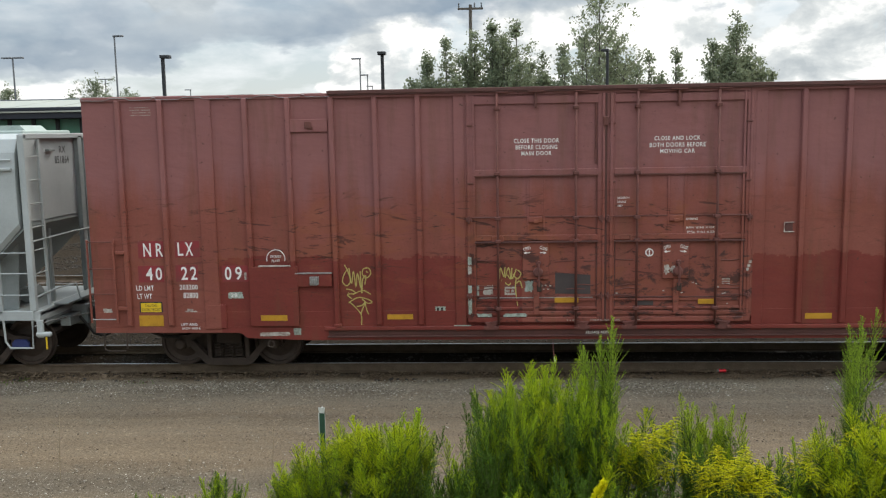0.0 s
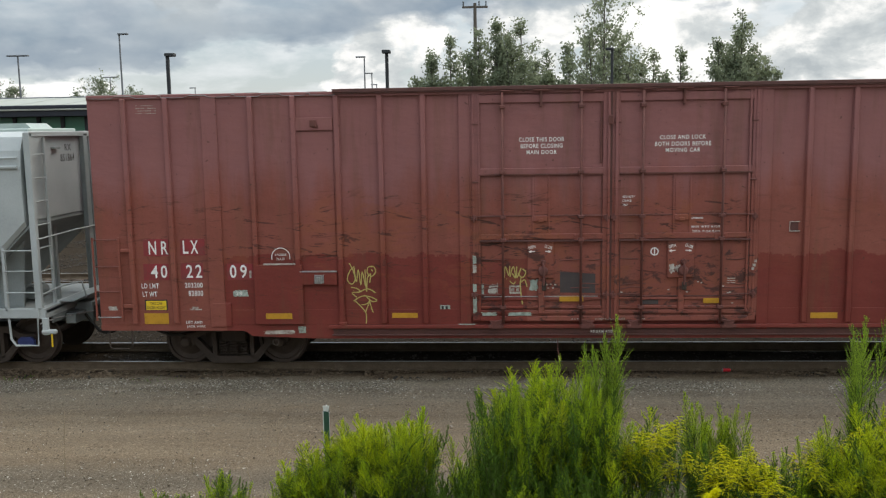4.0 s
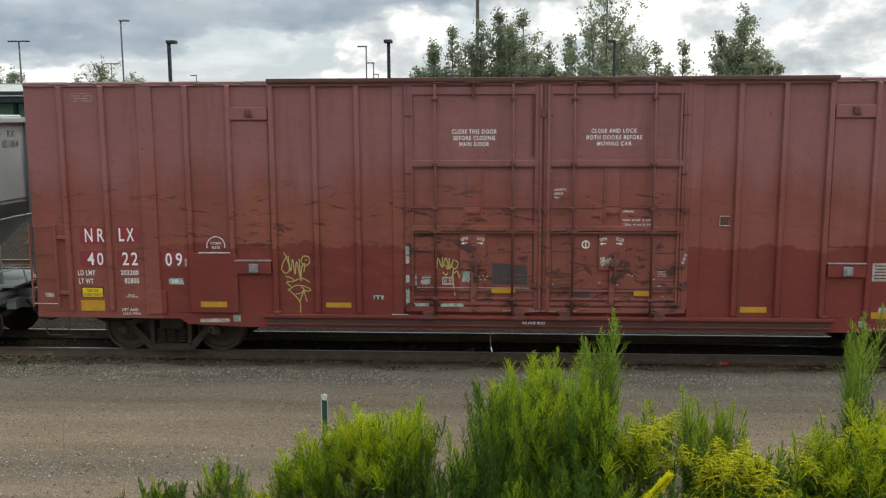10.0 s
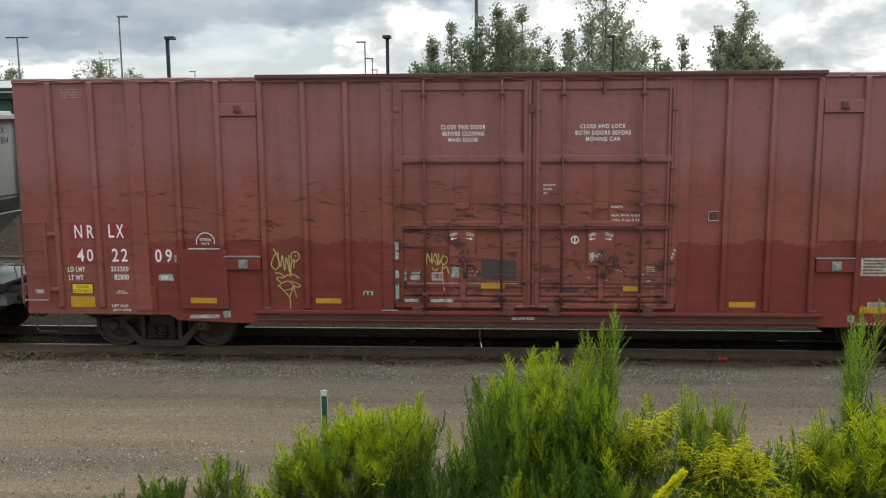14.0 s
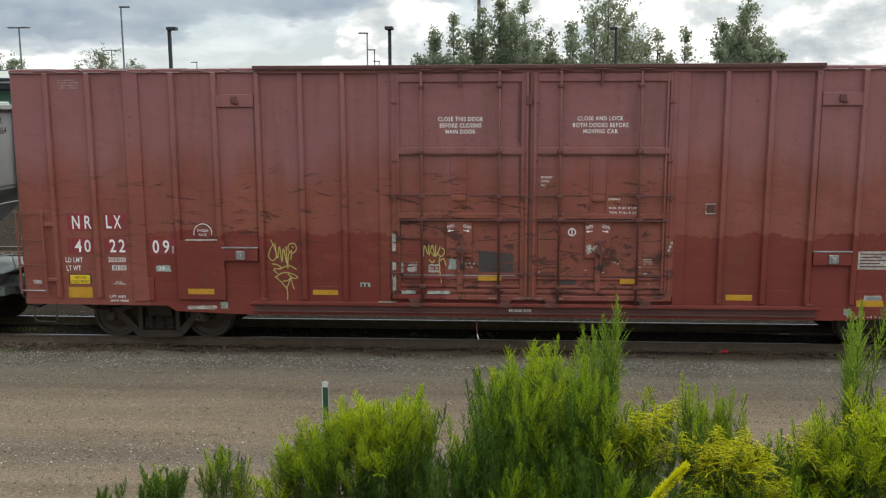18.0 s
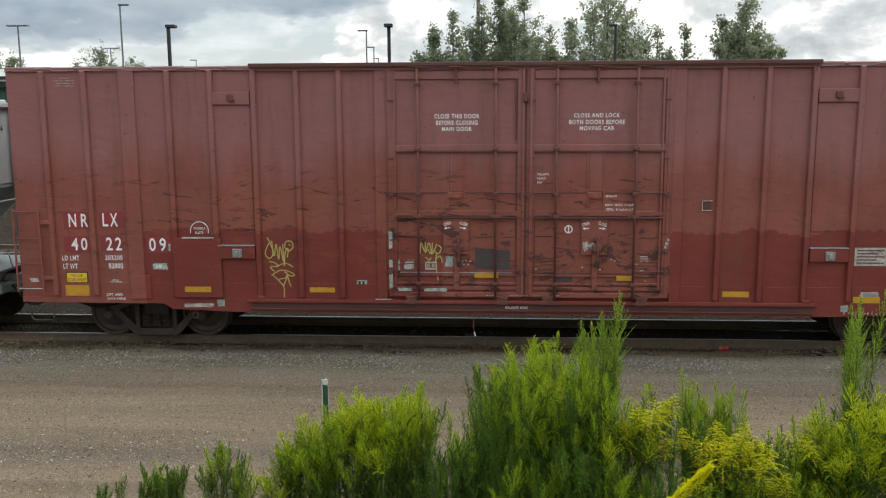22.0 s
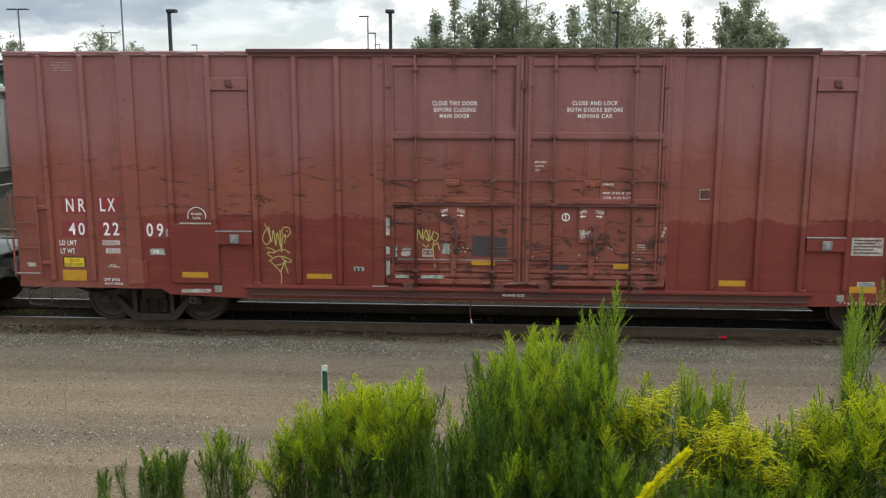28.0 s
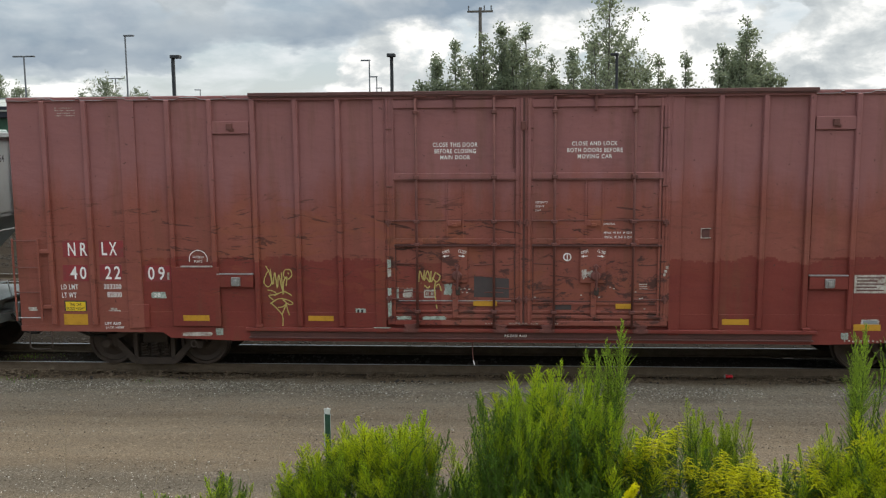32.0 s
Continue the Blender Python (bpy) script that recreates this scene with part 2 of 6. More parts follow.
    if door:
        grease = noise_tex(t, vec, 3.6, 8, 0.70, (0.8, 1, 1.5), (7, 0, 3), 0.4)
        low = ramp(t, math_node(t, "MULTIPLY", z, 0.2), [(0.18, (0.9, 0.9, 0.9)), (0.44, (0.9, 0.9, 0.9)), (0.52, (0.1, 0.1, 0.1))])
        grease = ramp(t, grease, [(0.535, (0, 0, 0)), (0.60, (0.9, 0.9, 0.9))])
        base = mix(t, math_node(t, "MULTIPLY", grease, low), base, (0.038, 0.019, 0.016))
    nick = noise_tex(t, vec, 12, 3, 0.5, (1, 1, 1), (1, 0, 6))
    nick = ramp(t, nick, [(0.70, (0, 0, 0)), (0.72, (0.7, 0.7, 0.7))])
    base = mix(t, nick, base, (0.07, 0.03, 0.022))
    t.links.new(base, b.inputs["Base Color"])
    t.links.new(math_node(t, "MULTIPLY_ADD", cloudy, 0.3, 0.45), b.inputs["Roughness"])
    b.inputs["Specular IOR Level"].default_value = 0.35
    dent = noise_tex(t, vec, 2.4, 3, 0.5, (0.6, 1, 1.4))
    n = t.nodes.new("ShaderNodeBump")
    n.inputs["Strength"].default_value, n.inputs["Distance"].default_value = 0.45, 0.04
    t.links.new(math_node(t, "MULTIPLY_ADD", grain, 0.06, dent), n.inputs["Height"])
    t.links.new(n.outputs[0], b.inputs["Normal"])
    return m


def ground_material():
    m = bpy.data.materials.new("gravel_ground")
    m.use_nodes = True
    t = m.node_tree
    b = t.nodes["Principled BSDF"]
    vec = t.nodes.new("ShaderNodeTexCoord").outputs["Object"]
    xyz = t.nodes.new("ShaderNodeSeparateXYZ")
    t.links.new(vec, xyz.inputs[0])
    y = xyz.outputs[1]
    patch = noise_tex(t, vec, 0.8, 5, 0.6, (0.22, 1.0, 1))
    mid = noise_tex(t, vec, 3.5, 5, 0.6, (0.5, 1, 1))
    grit = noise_tex(t, vec, 38, 4, 0.7)
    vor = t.nodes.new("ShaderNodeTexVoronoi")
    vor.inputs["Scale"].default_value = 26
    t.links.new(vec, vor.inputs["Vector"])
    vor2 = t.nodes.new("ShaderNodeTexVoronoi")
    vor2.inputs["Scale"].default_value = 60
    t.links.new(vec, vor2.inputs["Vector"])
    tone = t.nodes.new("ShaderNodeSeparateColor")
    t.links.new(vor.outputs["Color"], tone.inputs[0])
    tone2 = t.nodes.new("ShaderNodeSeparateColor")
    t.links.new(vor2.outputs["Color"], tone2.inputs[0])
    stone = ramp(t, tone.outputs[0], [(0.0, (0.55,) * 3), (0.04, (0.97,) * 3), (0.95, (1.0,) * 3), (0.98, (1.3,) * 3), (1.0, (1.5,) * 3)])
    stone2 = ramp(t, tone2.outputs[1], [(0.0, (0.70,) * 3), (0.08, (0.95,) * 3), (0.92, (1.02,) * 3), (1.0, (1.25,) * 3)])
    stone = mix(t, 1.0, stone, stone2, "MULTIPLY")
    sand = ramp(t, grit, [(0.25, (0.104, 0.078, 0.051)), (0.5, (0.183, 0.141, 0.096)), (0.75, (0.272, 0.217, 0.154))])
    grey = ramp(t, grit, [(0.25, (0.095, 0.077, 0.056)), (0.5, (0.170, 0.142, 0.106)), (0.75, (0.30, 0.26, 0.205))])
    # wheel tracks are packed sand, gravel lies between them and by the rails
    wob = math_node(t, "MULTIPLY_ADD", math_node(t, "SUBTRACT", patch, 0.5), 1.6, y)
    lane = ramp(t, math_node(t, "MULTIPLY", wob, 0.05), [(0.44, (0.7,) * 3), (0.50, (0.75,) * 3), (0.525, (0.85,) * 3), (0.545, (0.05,) * 3), (0.575, (0.10,) * 3), (0.60, (0.95,) * 3), (0.70, (0.85,) * 3), (0.735, (0.3,) * 3), (0.78, (0.05,) * 3), (1.0, (0.1,) * 3)])
    amount = math_node(t, "MULTIPLY_ADD", math_node(t, "SUBTRACT", mid, 0.5), 1.3, lane, clamp=True)
    c = mix(t, amount, grey, sand)
    c = mix(t, 0.85, c, stone, "MULTIPLY")
    streak = noise_tex(t, vec, 1.0, 5, 0.6, (0.10, 2.6, 1), (4, 1, 0))
    c = mix(t, 1.0, c, ramp(t, streak, [(0.30, (0.78,) * 3), (0.5, (0.92,) * 3), (0.70, (1.04,) * 3)]), "MULTIPLY")
    # the verge is darker gravel
    c = mix(t, 1.0, c, ramp(t, math_node(t, "MULTIPLY", wob, 0.05), [(0.40, (0.80,) * 3), (0.50, (0.82,) * 3), (0.522, (0.93,) * 3), (0.545, (0.70,) * 3), (0.575, (0.70,) * 3), (0.605, (0.94,) * 3), (0.65, (1.0,) * 3)]), "MULTIPLY")
    # dirt in the track bed; blackened from the near rail all the way back
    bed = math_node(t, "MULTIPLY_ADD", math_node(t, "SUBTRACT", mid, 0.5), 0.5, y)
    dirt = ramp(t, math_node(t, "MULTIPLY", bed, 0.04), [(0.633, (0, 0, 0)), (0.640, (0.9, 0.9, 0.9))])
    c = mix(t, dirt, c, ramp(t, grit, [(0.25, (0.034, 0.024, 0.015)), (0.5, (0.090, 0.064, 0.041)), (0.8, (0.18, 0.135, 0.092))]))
    blackened = ramp(t, math_node(t, "MULTIPLY", bed, 0.04), [(0.654, (0, 0, 0)), (0.664, (0.95, 0.95, 0.95)), (0.722, (0.96, 0.96, 0.96)), (0.80, (0.97, 0.97, 0.97)), (1.0, (0.90, 0.90, 0.90))])
    c = mix(t, blackened, c, ramp(t, grit, [(0.3, (0.010, 0.008, 0.006)), (0.6, (0.028, 0.022, 0.016)), (0.8, (0.06, 0.047, 0.034))]))
    grassy = ramp(t, math_node(t, "MULTIPLY", y, 0.05), [(0.41, (1, 1, 1)), (0.455, (0, 0, 0))])
    c = mix(t, grassy, c, ramp(t, mid, [(0.3, (0.05, 0.045, 0.025)), (0.7, (0.12, 0.10, 0.055))]))
    t.links.new(c, b.inputs["Base Color"])
    b.inputs["Roughness"].default_value = 0.95
    b.inputs["Specular IOR Level"].default_value = 0.03
    n = t.nodes.new("ShaderNodeBump")
    n.inputs["Strength"].default_value, n.inputs["Distance"].default_value = 0.6, 0.02
    t.links.new(math_node(t, "SUBTRACT", grit, vor.outputs["Distance"]), n.inputs["Height"])
    t.links.new(n.outputs[0], b.inputs["Normal"])
    return m


def leaf_material(name, dark, light, through_amount=0.35):
    m = bpy.data.materials.new(name)
    m.use_nodes = True
    t = m.node_tree
    b = t.nodes["Principled BSDF"]
    rnd = t.nodes.new("ShaderNodeNewGeometry").outputs["Random Per Island"]
    info = t.nodes.new("ShaderNodeObjectInfo").outputs["Random"]
    v = math_node(t, "MULTIPLY_ADD", info, 0.35, math_node(t, "MULTIPLY", rnd, 0.65))
    c = ramp(t, v, [(0.0, dark), (1.0, light)])
    t.links.new(c, b.inputs["Base Color"])
    b.inputs["Roughness"].default_value = 0.6
    b.inputs["Specular IOR Level"].default_value = 0.12
    tr = t.nodes.new("ShaderNodeBsdfTranslucent")
    t.links.new(c, tr.inputs[0])
    mx = t.nodes.new("ShaderNodeMixShader")
    mx.inputs[0].default_value = through_amount
    t.links.new(b.outputs[0], mx.inputs[1])
    t.links.new(tr.outputs[0], mx.inputs[2])
    t.links.new(mx.outputs[0], t.nodes["Material Output"].inputs[0])
    return m


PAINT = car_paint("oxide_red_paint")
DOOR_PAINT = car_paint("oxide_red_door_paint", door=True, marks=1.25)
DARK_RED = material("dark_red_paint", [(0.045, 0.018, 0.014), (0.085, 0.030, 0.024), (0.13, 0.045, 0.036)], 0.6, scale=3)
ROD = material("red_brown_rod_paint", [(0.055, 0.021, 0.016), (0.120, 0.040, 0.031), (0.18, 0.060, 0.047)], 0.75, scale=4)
ROOF_MAT = material("weathered_galvanised_roof", [(0.08, 0.075, 0.07), (0.15, 0.14, 0.135), (0.22, 0.21, 0.20)], 0.65, 0.1, scale=1.5)
BLACK = material("grimy_black_steel", [(0.008, 0.007, 0.006), (0.018, 0.016, 0.014), (0.035, 0.030, 0.025)], 0.75, 0.2, scale=5)
TRUCK = material("brown_black_cast_steel", [(0.026, 0.019, 0.015), (0.054, 0.039, 0.030), (0.095, 0.070, 0.053)], 0.8, 0.3, scale=5)
WHEEL = material("dull_wheel_steel", [(0.036, 0.027, 0.021), (0.068, 0.050, 0.040), (0.11, 0.083, 0.067)], 0.6, 0.5, scale=6)
RAIL_SIDE = material("rusty_rail_steel", [(0.066, 0.048, 0.032), (0.115, 0.086, 0.059), (0.17, 0.132, 0.095)], 0.9, 0.0, scale=5, spec=0.15)
RAIL_TOP = material("polished_rail_head", tri((0.26, 0.26, 0.26), 0.7, 1.2), 0.42, 1.0, scale=3, bump=0)
TIE = material("oily_timber_tie", [(0.035, 0.024, 0.016), (0.075, 0.052, 0.036), (0.13, 0.095, 0.065)], 0.9, scale=3, stretch=(5, 0.7, 5), bump=0.5, random_tone=0.25)
WHITE = material("stencil_white_paint", [(0.58, 0.55, 0.51), (0.74, 0.72, 0.68), (0.80, 0.78, 0.75)], 0.7, scale=14, spread=0.18)
FLAG_RED = material("faded_signal_red_paint", [(0.15, 0.036, 0.030), (0.205, 0.024, 0.026), (0.29, 0.020, 0.028)], 0.6, scale=4, spread=0.12)
YELLOW = material("yellow_reflective_tape", [(0.26, 0.12, 0.012), (0.46, 0.235, 0.014), (0.54, 0.29, 0.02)], 0.5, scale=9)
SIGN_YELLOW = material("bright_yellow_placard", [(0.55, 0.36, 0.01), (0.68, 0.46, 0.015), (0.75, 0.52, 0.03)], 0.5, scale=9)
LABEL_INK = material("black_ink", tri((0.018, 0.017, 0.015)), 0.6)
PALE_GREEN = material("pale_sage_undercoat", [(0.10, 0.070, 0.055), (0.28, 0.33, 0.28), (0.44, 0.48, 0.43)], 0.7, scale=9, spread=0.17)
STEEL = material("bare_galvanised_steel", [(0.13, 0.12, 0.11), (0.30, 0.295, 0.285), (0.48, 0.475, 0.46)], 0.5, 0.6, scale=8)
SPRAY = material("ochre_yellow_spray_paint", [(0.26, 0.19, 0.05), (0.42, 0.34, 0.10), (0.52, 0.44, 0.17)], 0.7, scale=20)
PATCH_GREY = material("charcoal_patch_paint", [(0.030, 0.024, 0.023), (0.050, 0.038, 0.036), (0.07, 0.052, 0.05)], 0.65, scale=4)
HOPPER = material("dirty_white_hopper_paint", [(0.22, 0.24, 0.235), (0.345, 0.37, 0.365), (0.45, 0.475, 0.47)], 0.55, scale=1.1, spread=0.3)
HOPPER_GREY = material("grey_and_shaded_hopper_paint", [(0.11, 0.122, 0.12), (0.205, 0.225, 0.22), (0.31, 0.33, 0.325)], 0.65, scale=1.4, spread=0.3)
ROOF_GREEN = material("pale_green_hatch_paint", [(0.22, 0.27, 0.25), (0.32, 0.38, 0.355), (0.40, 0.46, 0.43)], 0.6, scale=2)
WORN_WHITE = material("worn_chalky_white_paint", [(0.15, 0.055, 0.040), (0.36, 0.33, 0.285), (0.54, 0.51, 0.455)], 0.75, scale=11, spread=0.16)
DIRT = material("clodded_brown_dirt", [(0.060, 0.042, 0.027), (0.135, 0.100, 0.066), (0.23, 0.178, 0.125)], 0.95, scale=4, fine=40, spread=0.22, bump=0.5, spec=0.1)
BLUE = material("blue_cap_paint", tri((0.03, 0.045, 0.16)), 0.5)
GROUND = ground_material()
STONE = stone_material("crushed_granite", [(0.0, (0.075, 0.061, 0.045)), (0.5, (0.200, 0.172, 0.133)), (0.85, (0.30, 0.272, 0.224)), (1.0, (0.45, 0.42, 0.365))])
PEBBLE = stone_material("brown_pebble", [(0.0, (0.045, 0.034, 0.024)), (0.6, (0.090, 0.070, 0.050)), (1.0, (0.17, 0.138, 0.10))])
DARK_STONE = material("oily_ballast_stone", [(0.022, 0.019, 0.016), (0.050, 0.044, 0.038), (0.12, 0.11, 0.095)], 0.9, scale=2.0, fine=40, spread=0.2, spec=0.1)
POLE_MAT = material("dark_bronze_pole_paint", tri((0.030, 0.032, 0.034)), 0.5, 0.3)
POLE_GREY = material("galvanised_pole", tri((0.16, 0.17, 0.18)), 0.5, 0.5)
WOODPOLE = material("weathered_pole_timber", tri((0.10, 0.085, 0.07)), 0.9, stretch=(4, 4, 0.5))
POST_GREEN = material("green_post_enamel", [(0.010, 0.035, 0.022), (0.018, 0.060, 0.038), (0.03, 0.085, 0.055)], 0.5, scale=9)
POST_WHITE = material("white_post_tip", [(0.34, 0.34, 0.32), (0.48, 0.48, 0.46), (0.58, 0.58, 0.56)], 0.6, scale=20)
STEM_MAT = leaf_material("green_stem", (0.05, 0.075, 0.02), (0.09, 0.11, 0.03), 0.0)
DRY = leaf_material("dry_straw", (0.20, 0.15, 0.09), (0.42, 0.34, 0.23), 0.15)
LEAF_DARK = leaf_material("mid_green_leaf", (0.036, 0.088, 0.008), (0.112, 0.200, 0.018), 0.42)
LEAF_LIME = leaf_material("lime_green_tip", (0.241, 0.386, 0.011), (0.482, 0.610, 0.018), 0.5)
LEAF_WAND = leaf_material("grey_green_wand", (0.213, 0.347, 0.029), (0.414, 0.549, 0.050), 0.5)
LEAF_BUD = leaf_material("yellow_green_bud", (0.370, 0.493, 0.009), (0.638, 0.683, 0.016), 0.5)
FLOWER = leaf_material("goldenrod_bloom", (0.448, 0.504, 0.009), (0.739, 0.672, 0.013), 0.5)
TREE_LEAF = leaf_material("poplar_leaf", (0.145, 0.175, 0.115), (0.31, 0.345, 0.215), 0.6)
BARK = material("grey_bark", tri((0.10, 0.09, 0.075)), 0.9, stretch=(3, 3, 0.6))
FASCIA = material("dark_navy_fascia", tri((0.012, 0.014, 0.022)), 0.5)
PANEL_ROOF = material("pale_cream_roof_panel", [(0.22, 0.23, 0.19), (0.29, 0.30, 0.25), (0.34, 0.35, 0.30)], 0.5, scale=0.6)
GREEN_GLASS = material("green_tinted_glazing", [(0.040, 0.15, 0.09), (0.065, 0.21, 0.13), (0.10, 0.27, 0.18)], 0.35, scale=0.5, bump=0)
CAN_RED = material("red_can_print", tri((0.55, 0.02, 0.03)), 0.35, 0.4)


# ---- mesh tools ----
class Shape:
    """Gathers vertices and faces of one mesh."""

    def __init__(self):
        self.v, self.f = [], []

    def add(self, verts, faces):
        o = len(self.v)
        self.v += [tuple(p) for p in verts]
        self.f += [tuple(o + i for i in f) for f in faces]
        return self

    def box(self, x0, x1, y0, y1, z0, z1, c=None):
        """A box with chamfered edges."""
        if c is None:
            c = min(0.006, 0.2 * min(x1 - x0, y1 - y0, z1 - z0))
        lo, hi = (x0, y0, z0), (x1, y1, z1)
        at, verts, faces = {}, [], []
        corners = [(i, j, k) for i in (0, 1) for j in (0, 1) for k in (0, 1)]
        for s in corners:
            for a in range(3):
                p = [(hi[d] if s[d] else lo[d]) + (0 if d == a else (-c if s[d] else c)) for d in range(3)]
                at[s, a] = len(verts)
                verts.append(p)
        for a in range(3):
            b, d = (a + 1) % 3, (a + 2) % 3
            for s in (0, 1):
                ring = []
                for sb, sd in ((0, 0), (1, 0), (1, 1), (0, 1)):
                    k = [0, 0, 0]
                    k[a], k[b], k[d] = s, sb, sd
                    ring.append(at[tuple(k), a])
                faces.append(ring if s else ring[::-1])
            for sb in (0, 1):
                for sd in (0, 1):
                    k0, k1 = [0, 0, 0], [0, 0, 0]
                    k0[a], k0[b], k0[d] = 0, sb, sd
                    k1[a], k1[b], k1[d] = 1, sb, sd
                    q = [at[tuple(k0), b], at[tuple(k1), b], at[tuple(k1), d], at[tuple(k0), d]]
                    faces.append(q if sb == sd else q[::-1])
        for s in corners:
            q = [at[s, 0], at[s, 1], at[s, 2]]
            faces.append(q if sum(s) % 2 else q[::-1])
        return self.add(verts, faces)

    def prism(self, outline, y0, y1):
        """An outline in x, z pushed through from y0 to y1."""
        n = len(outline)
        verts = [(x, y0, z) for x, z in outline] + [(x, y1, z) for x, z in outline]
        faces = [tuple(range(n)), tuple(range(2 * n - 1, n - 1, -1))]
        faces += [(i, i + n, (i + 1) % n + n, (i + 1) % n) for i in range(n)]
        return self.add(verts, faces)

    def tube(self, pts, r, n=8, r2=None):
        """A round bar along a line of points."""
        pts = [Vector(p) for p in pts]
        rings, m = [], len(pts)
        for i, p in enumerate(pts):
            d = (pts[min(i + 1, m - 1)] - pts[max(i - 1, 0)]).normalized()
            u = d.cross(Vector((0.31, 0.17, 0.93)))
            u = (u if u.length > 0.1 else d.cross(Vector((1, 0, 0)))).normalized()
            w = d.cross(u)
            q = r if r2 is None else r + (r2 - r) * i / (m - 1)
            rings.append([p + (u * math.cos(2 * math.pi * k / n) + w * math.sin(2 * math.pi * k / n)) * q for k in range(n)])
        faces = [tuple(range(n))[::-1], tuple((m - 1) * n + k for k in range(n))]
        for i in range(m - 1):
            faces += [(i * n + k, i * n + (k + 1) % n, (i + 1) * n + (k + 1) % n, (i + 1) * n + k) for k in range(n)]
        return self.add([v for ring in rings for v in ring], faces)

    def lathe(self, profile, n=32, axis="y", at=(0, 0, 0)):
        """A profile of (radius, along) turned round an axis."""
        verts, faces, m = [], [], len(profile)
        for r, a in profile:
            for k in range(n):
                c, s = r * math.cos(2 * math.pi * k / n), r * math.sin(2 * math.pi * k / n)
                p = (c, a, s) if axis == "y" else (c, s, a) if axis == "z" else (a, c, s)
                verts.append([p[i] + at[i] for i in range(3)])
        for i in range(m - 1):
            faces += [(i * n + k, (i + 1) * n + k, (i + 1) * n + (k + 1) % n, i * n + (k + 1) % n) for k in range(n)]
        return self.add(verts, faces)

    def mesh(self, name, mats, smooth=False):
        me = bpy.data.meshes.new(name)
        me.from_pydata(self.v, [], self.f)
        for mt in mats if isinstance(mats, (list, tuple)) else [mats]:
            me.materials.append(mt)
        bm = bmesh.new()
        bm.from_mesh(me)
        bmesh.ops.recalc_face_normals(bm, faces=bm.faces)
        bm.to_mesh(me)
        bm.free()
        if smooth:
            me.polygons.foreach_set("use_smooth", [True] * len(me.polygons))
        me.update()
        return me


def part(name, shape, mat, parent, label="", smooth=False):
    ob = new(name, shape.mesh(name, mat, smooth) if isinstance(shape, Shape) else shape)
    ob.parent = parent
    if label:
        ob["label"] = label
    return ob


def thing(name, label, category, at=(0, 0, 0), group="", kind=""):
    ob = new(name)
    ob.location = at
    ob.empty_display_size = 0.2
    return tagged(ob, label, category, group, kind)


def letters(name, text, x0, x1, z0, z1, y, mat, parent, squeeze=0.0, label="", axis="x", turn=0.0):
    """Raised lettering that fills the given box on the side of a car."""
    cu = bpy.data.curves.new(name, "FONT")
    cu.body, cu.extrude, cu.resolution_u, cu.offset = text, 0.0, 3, 0.013
    cu.space_character = 1.10 + squeeze
    tmp = bpy.data.objects.new(name, cu)
    me = bpy.data.meshes.new_from_object(tmp)
    bpy.data.objects.remove(tmp)
    n = len(me.vertices)
    co = np.empty(n * 3)
    me.vertices.foreach_get("co", co)
    co = co.reshape(n, 3)
    lo, hi = co.min(0), co.max(0)
    u = (co[:, 0] - lo[0]) / (hi[0] - lo[0])
    w = (co[:, 1] - lo[1]) / (hi[1] - lo[1])
    if turn:
        a, b = (u - 0.5) * (x1 - x0), (w - 0.5) * (z1 - z0)
        u = 0.5 + (a * math.cos(turn) - b * math.sin(turn)) / (x1 - x0)
        w = 0.5 + (a * math.sin(turn) + b * math.cos(turn)) / (z1 - z0)
    if axis == "x":
        res = np.stack([x0 + u * (x1 - x0), np.full(n, y), z0 + w * (z1 - z0)], 1)
    else:
        res = np.stack([np.full(n, y), x0 + u * (x1 - x0), z0 + w * (z1 - z0)], 1)
    me.vertices.foreach_set("co", res.ravel())
    me.materials.clear()
    me.materials.append(mat)
    me.update()
    ob = new(name, me)
    ob.parent = parent
    if label:
        ob["label"] = label
    return ob


# ---- the ground ----
def ground_z(x, y):
    pts = [(-40, 2.9), (0.8, 2.8), (2.6, 2.15), (7.2, 0.25), (9.2, -0.16), (10.5, -0.24), (13.0, -0.27), (15.0, -0.25), (15.9, -0.20), (18.6, -0.20), (20, -0.32), (26, -0.28), (60, -0.3)]
    return float(np.interp(y, [p[0] for p in pts], [p[1] for p in pts]))


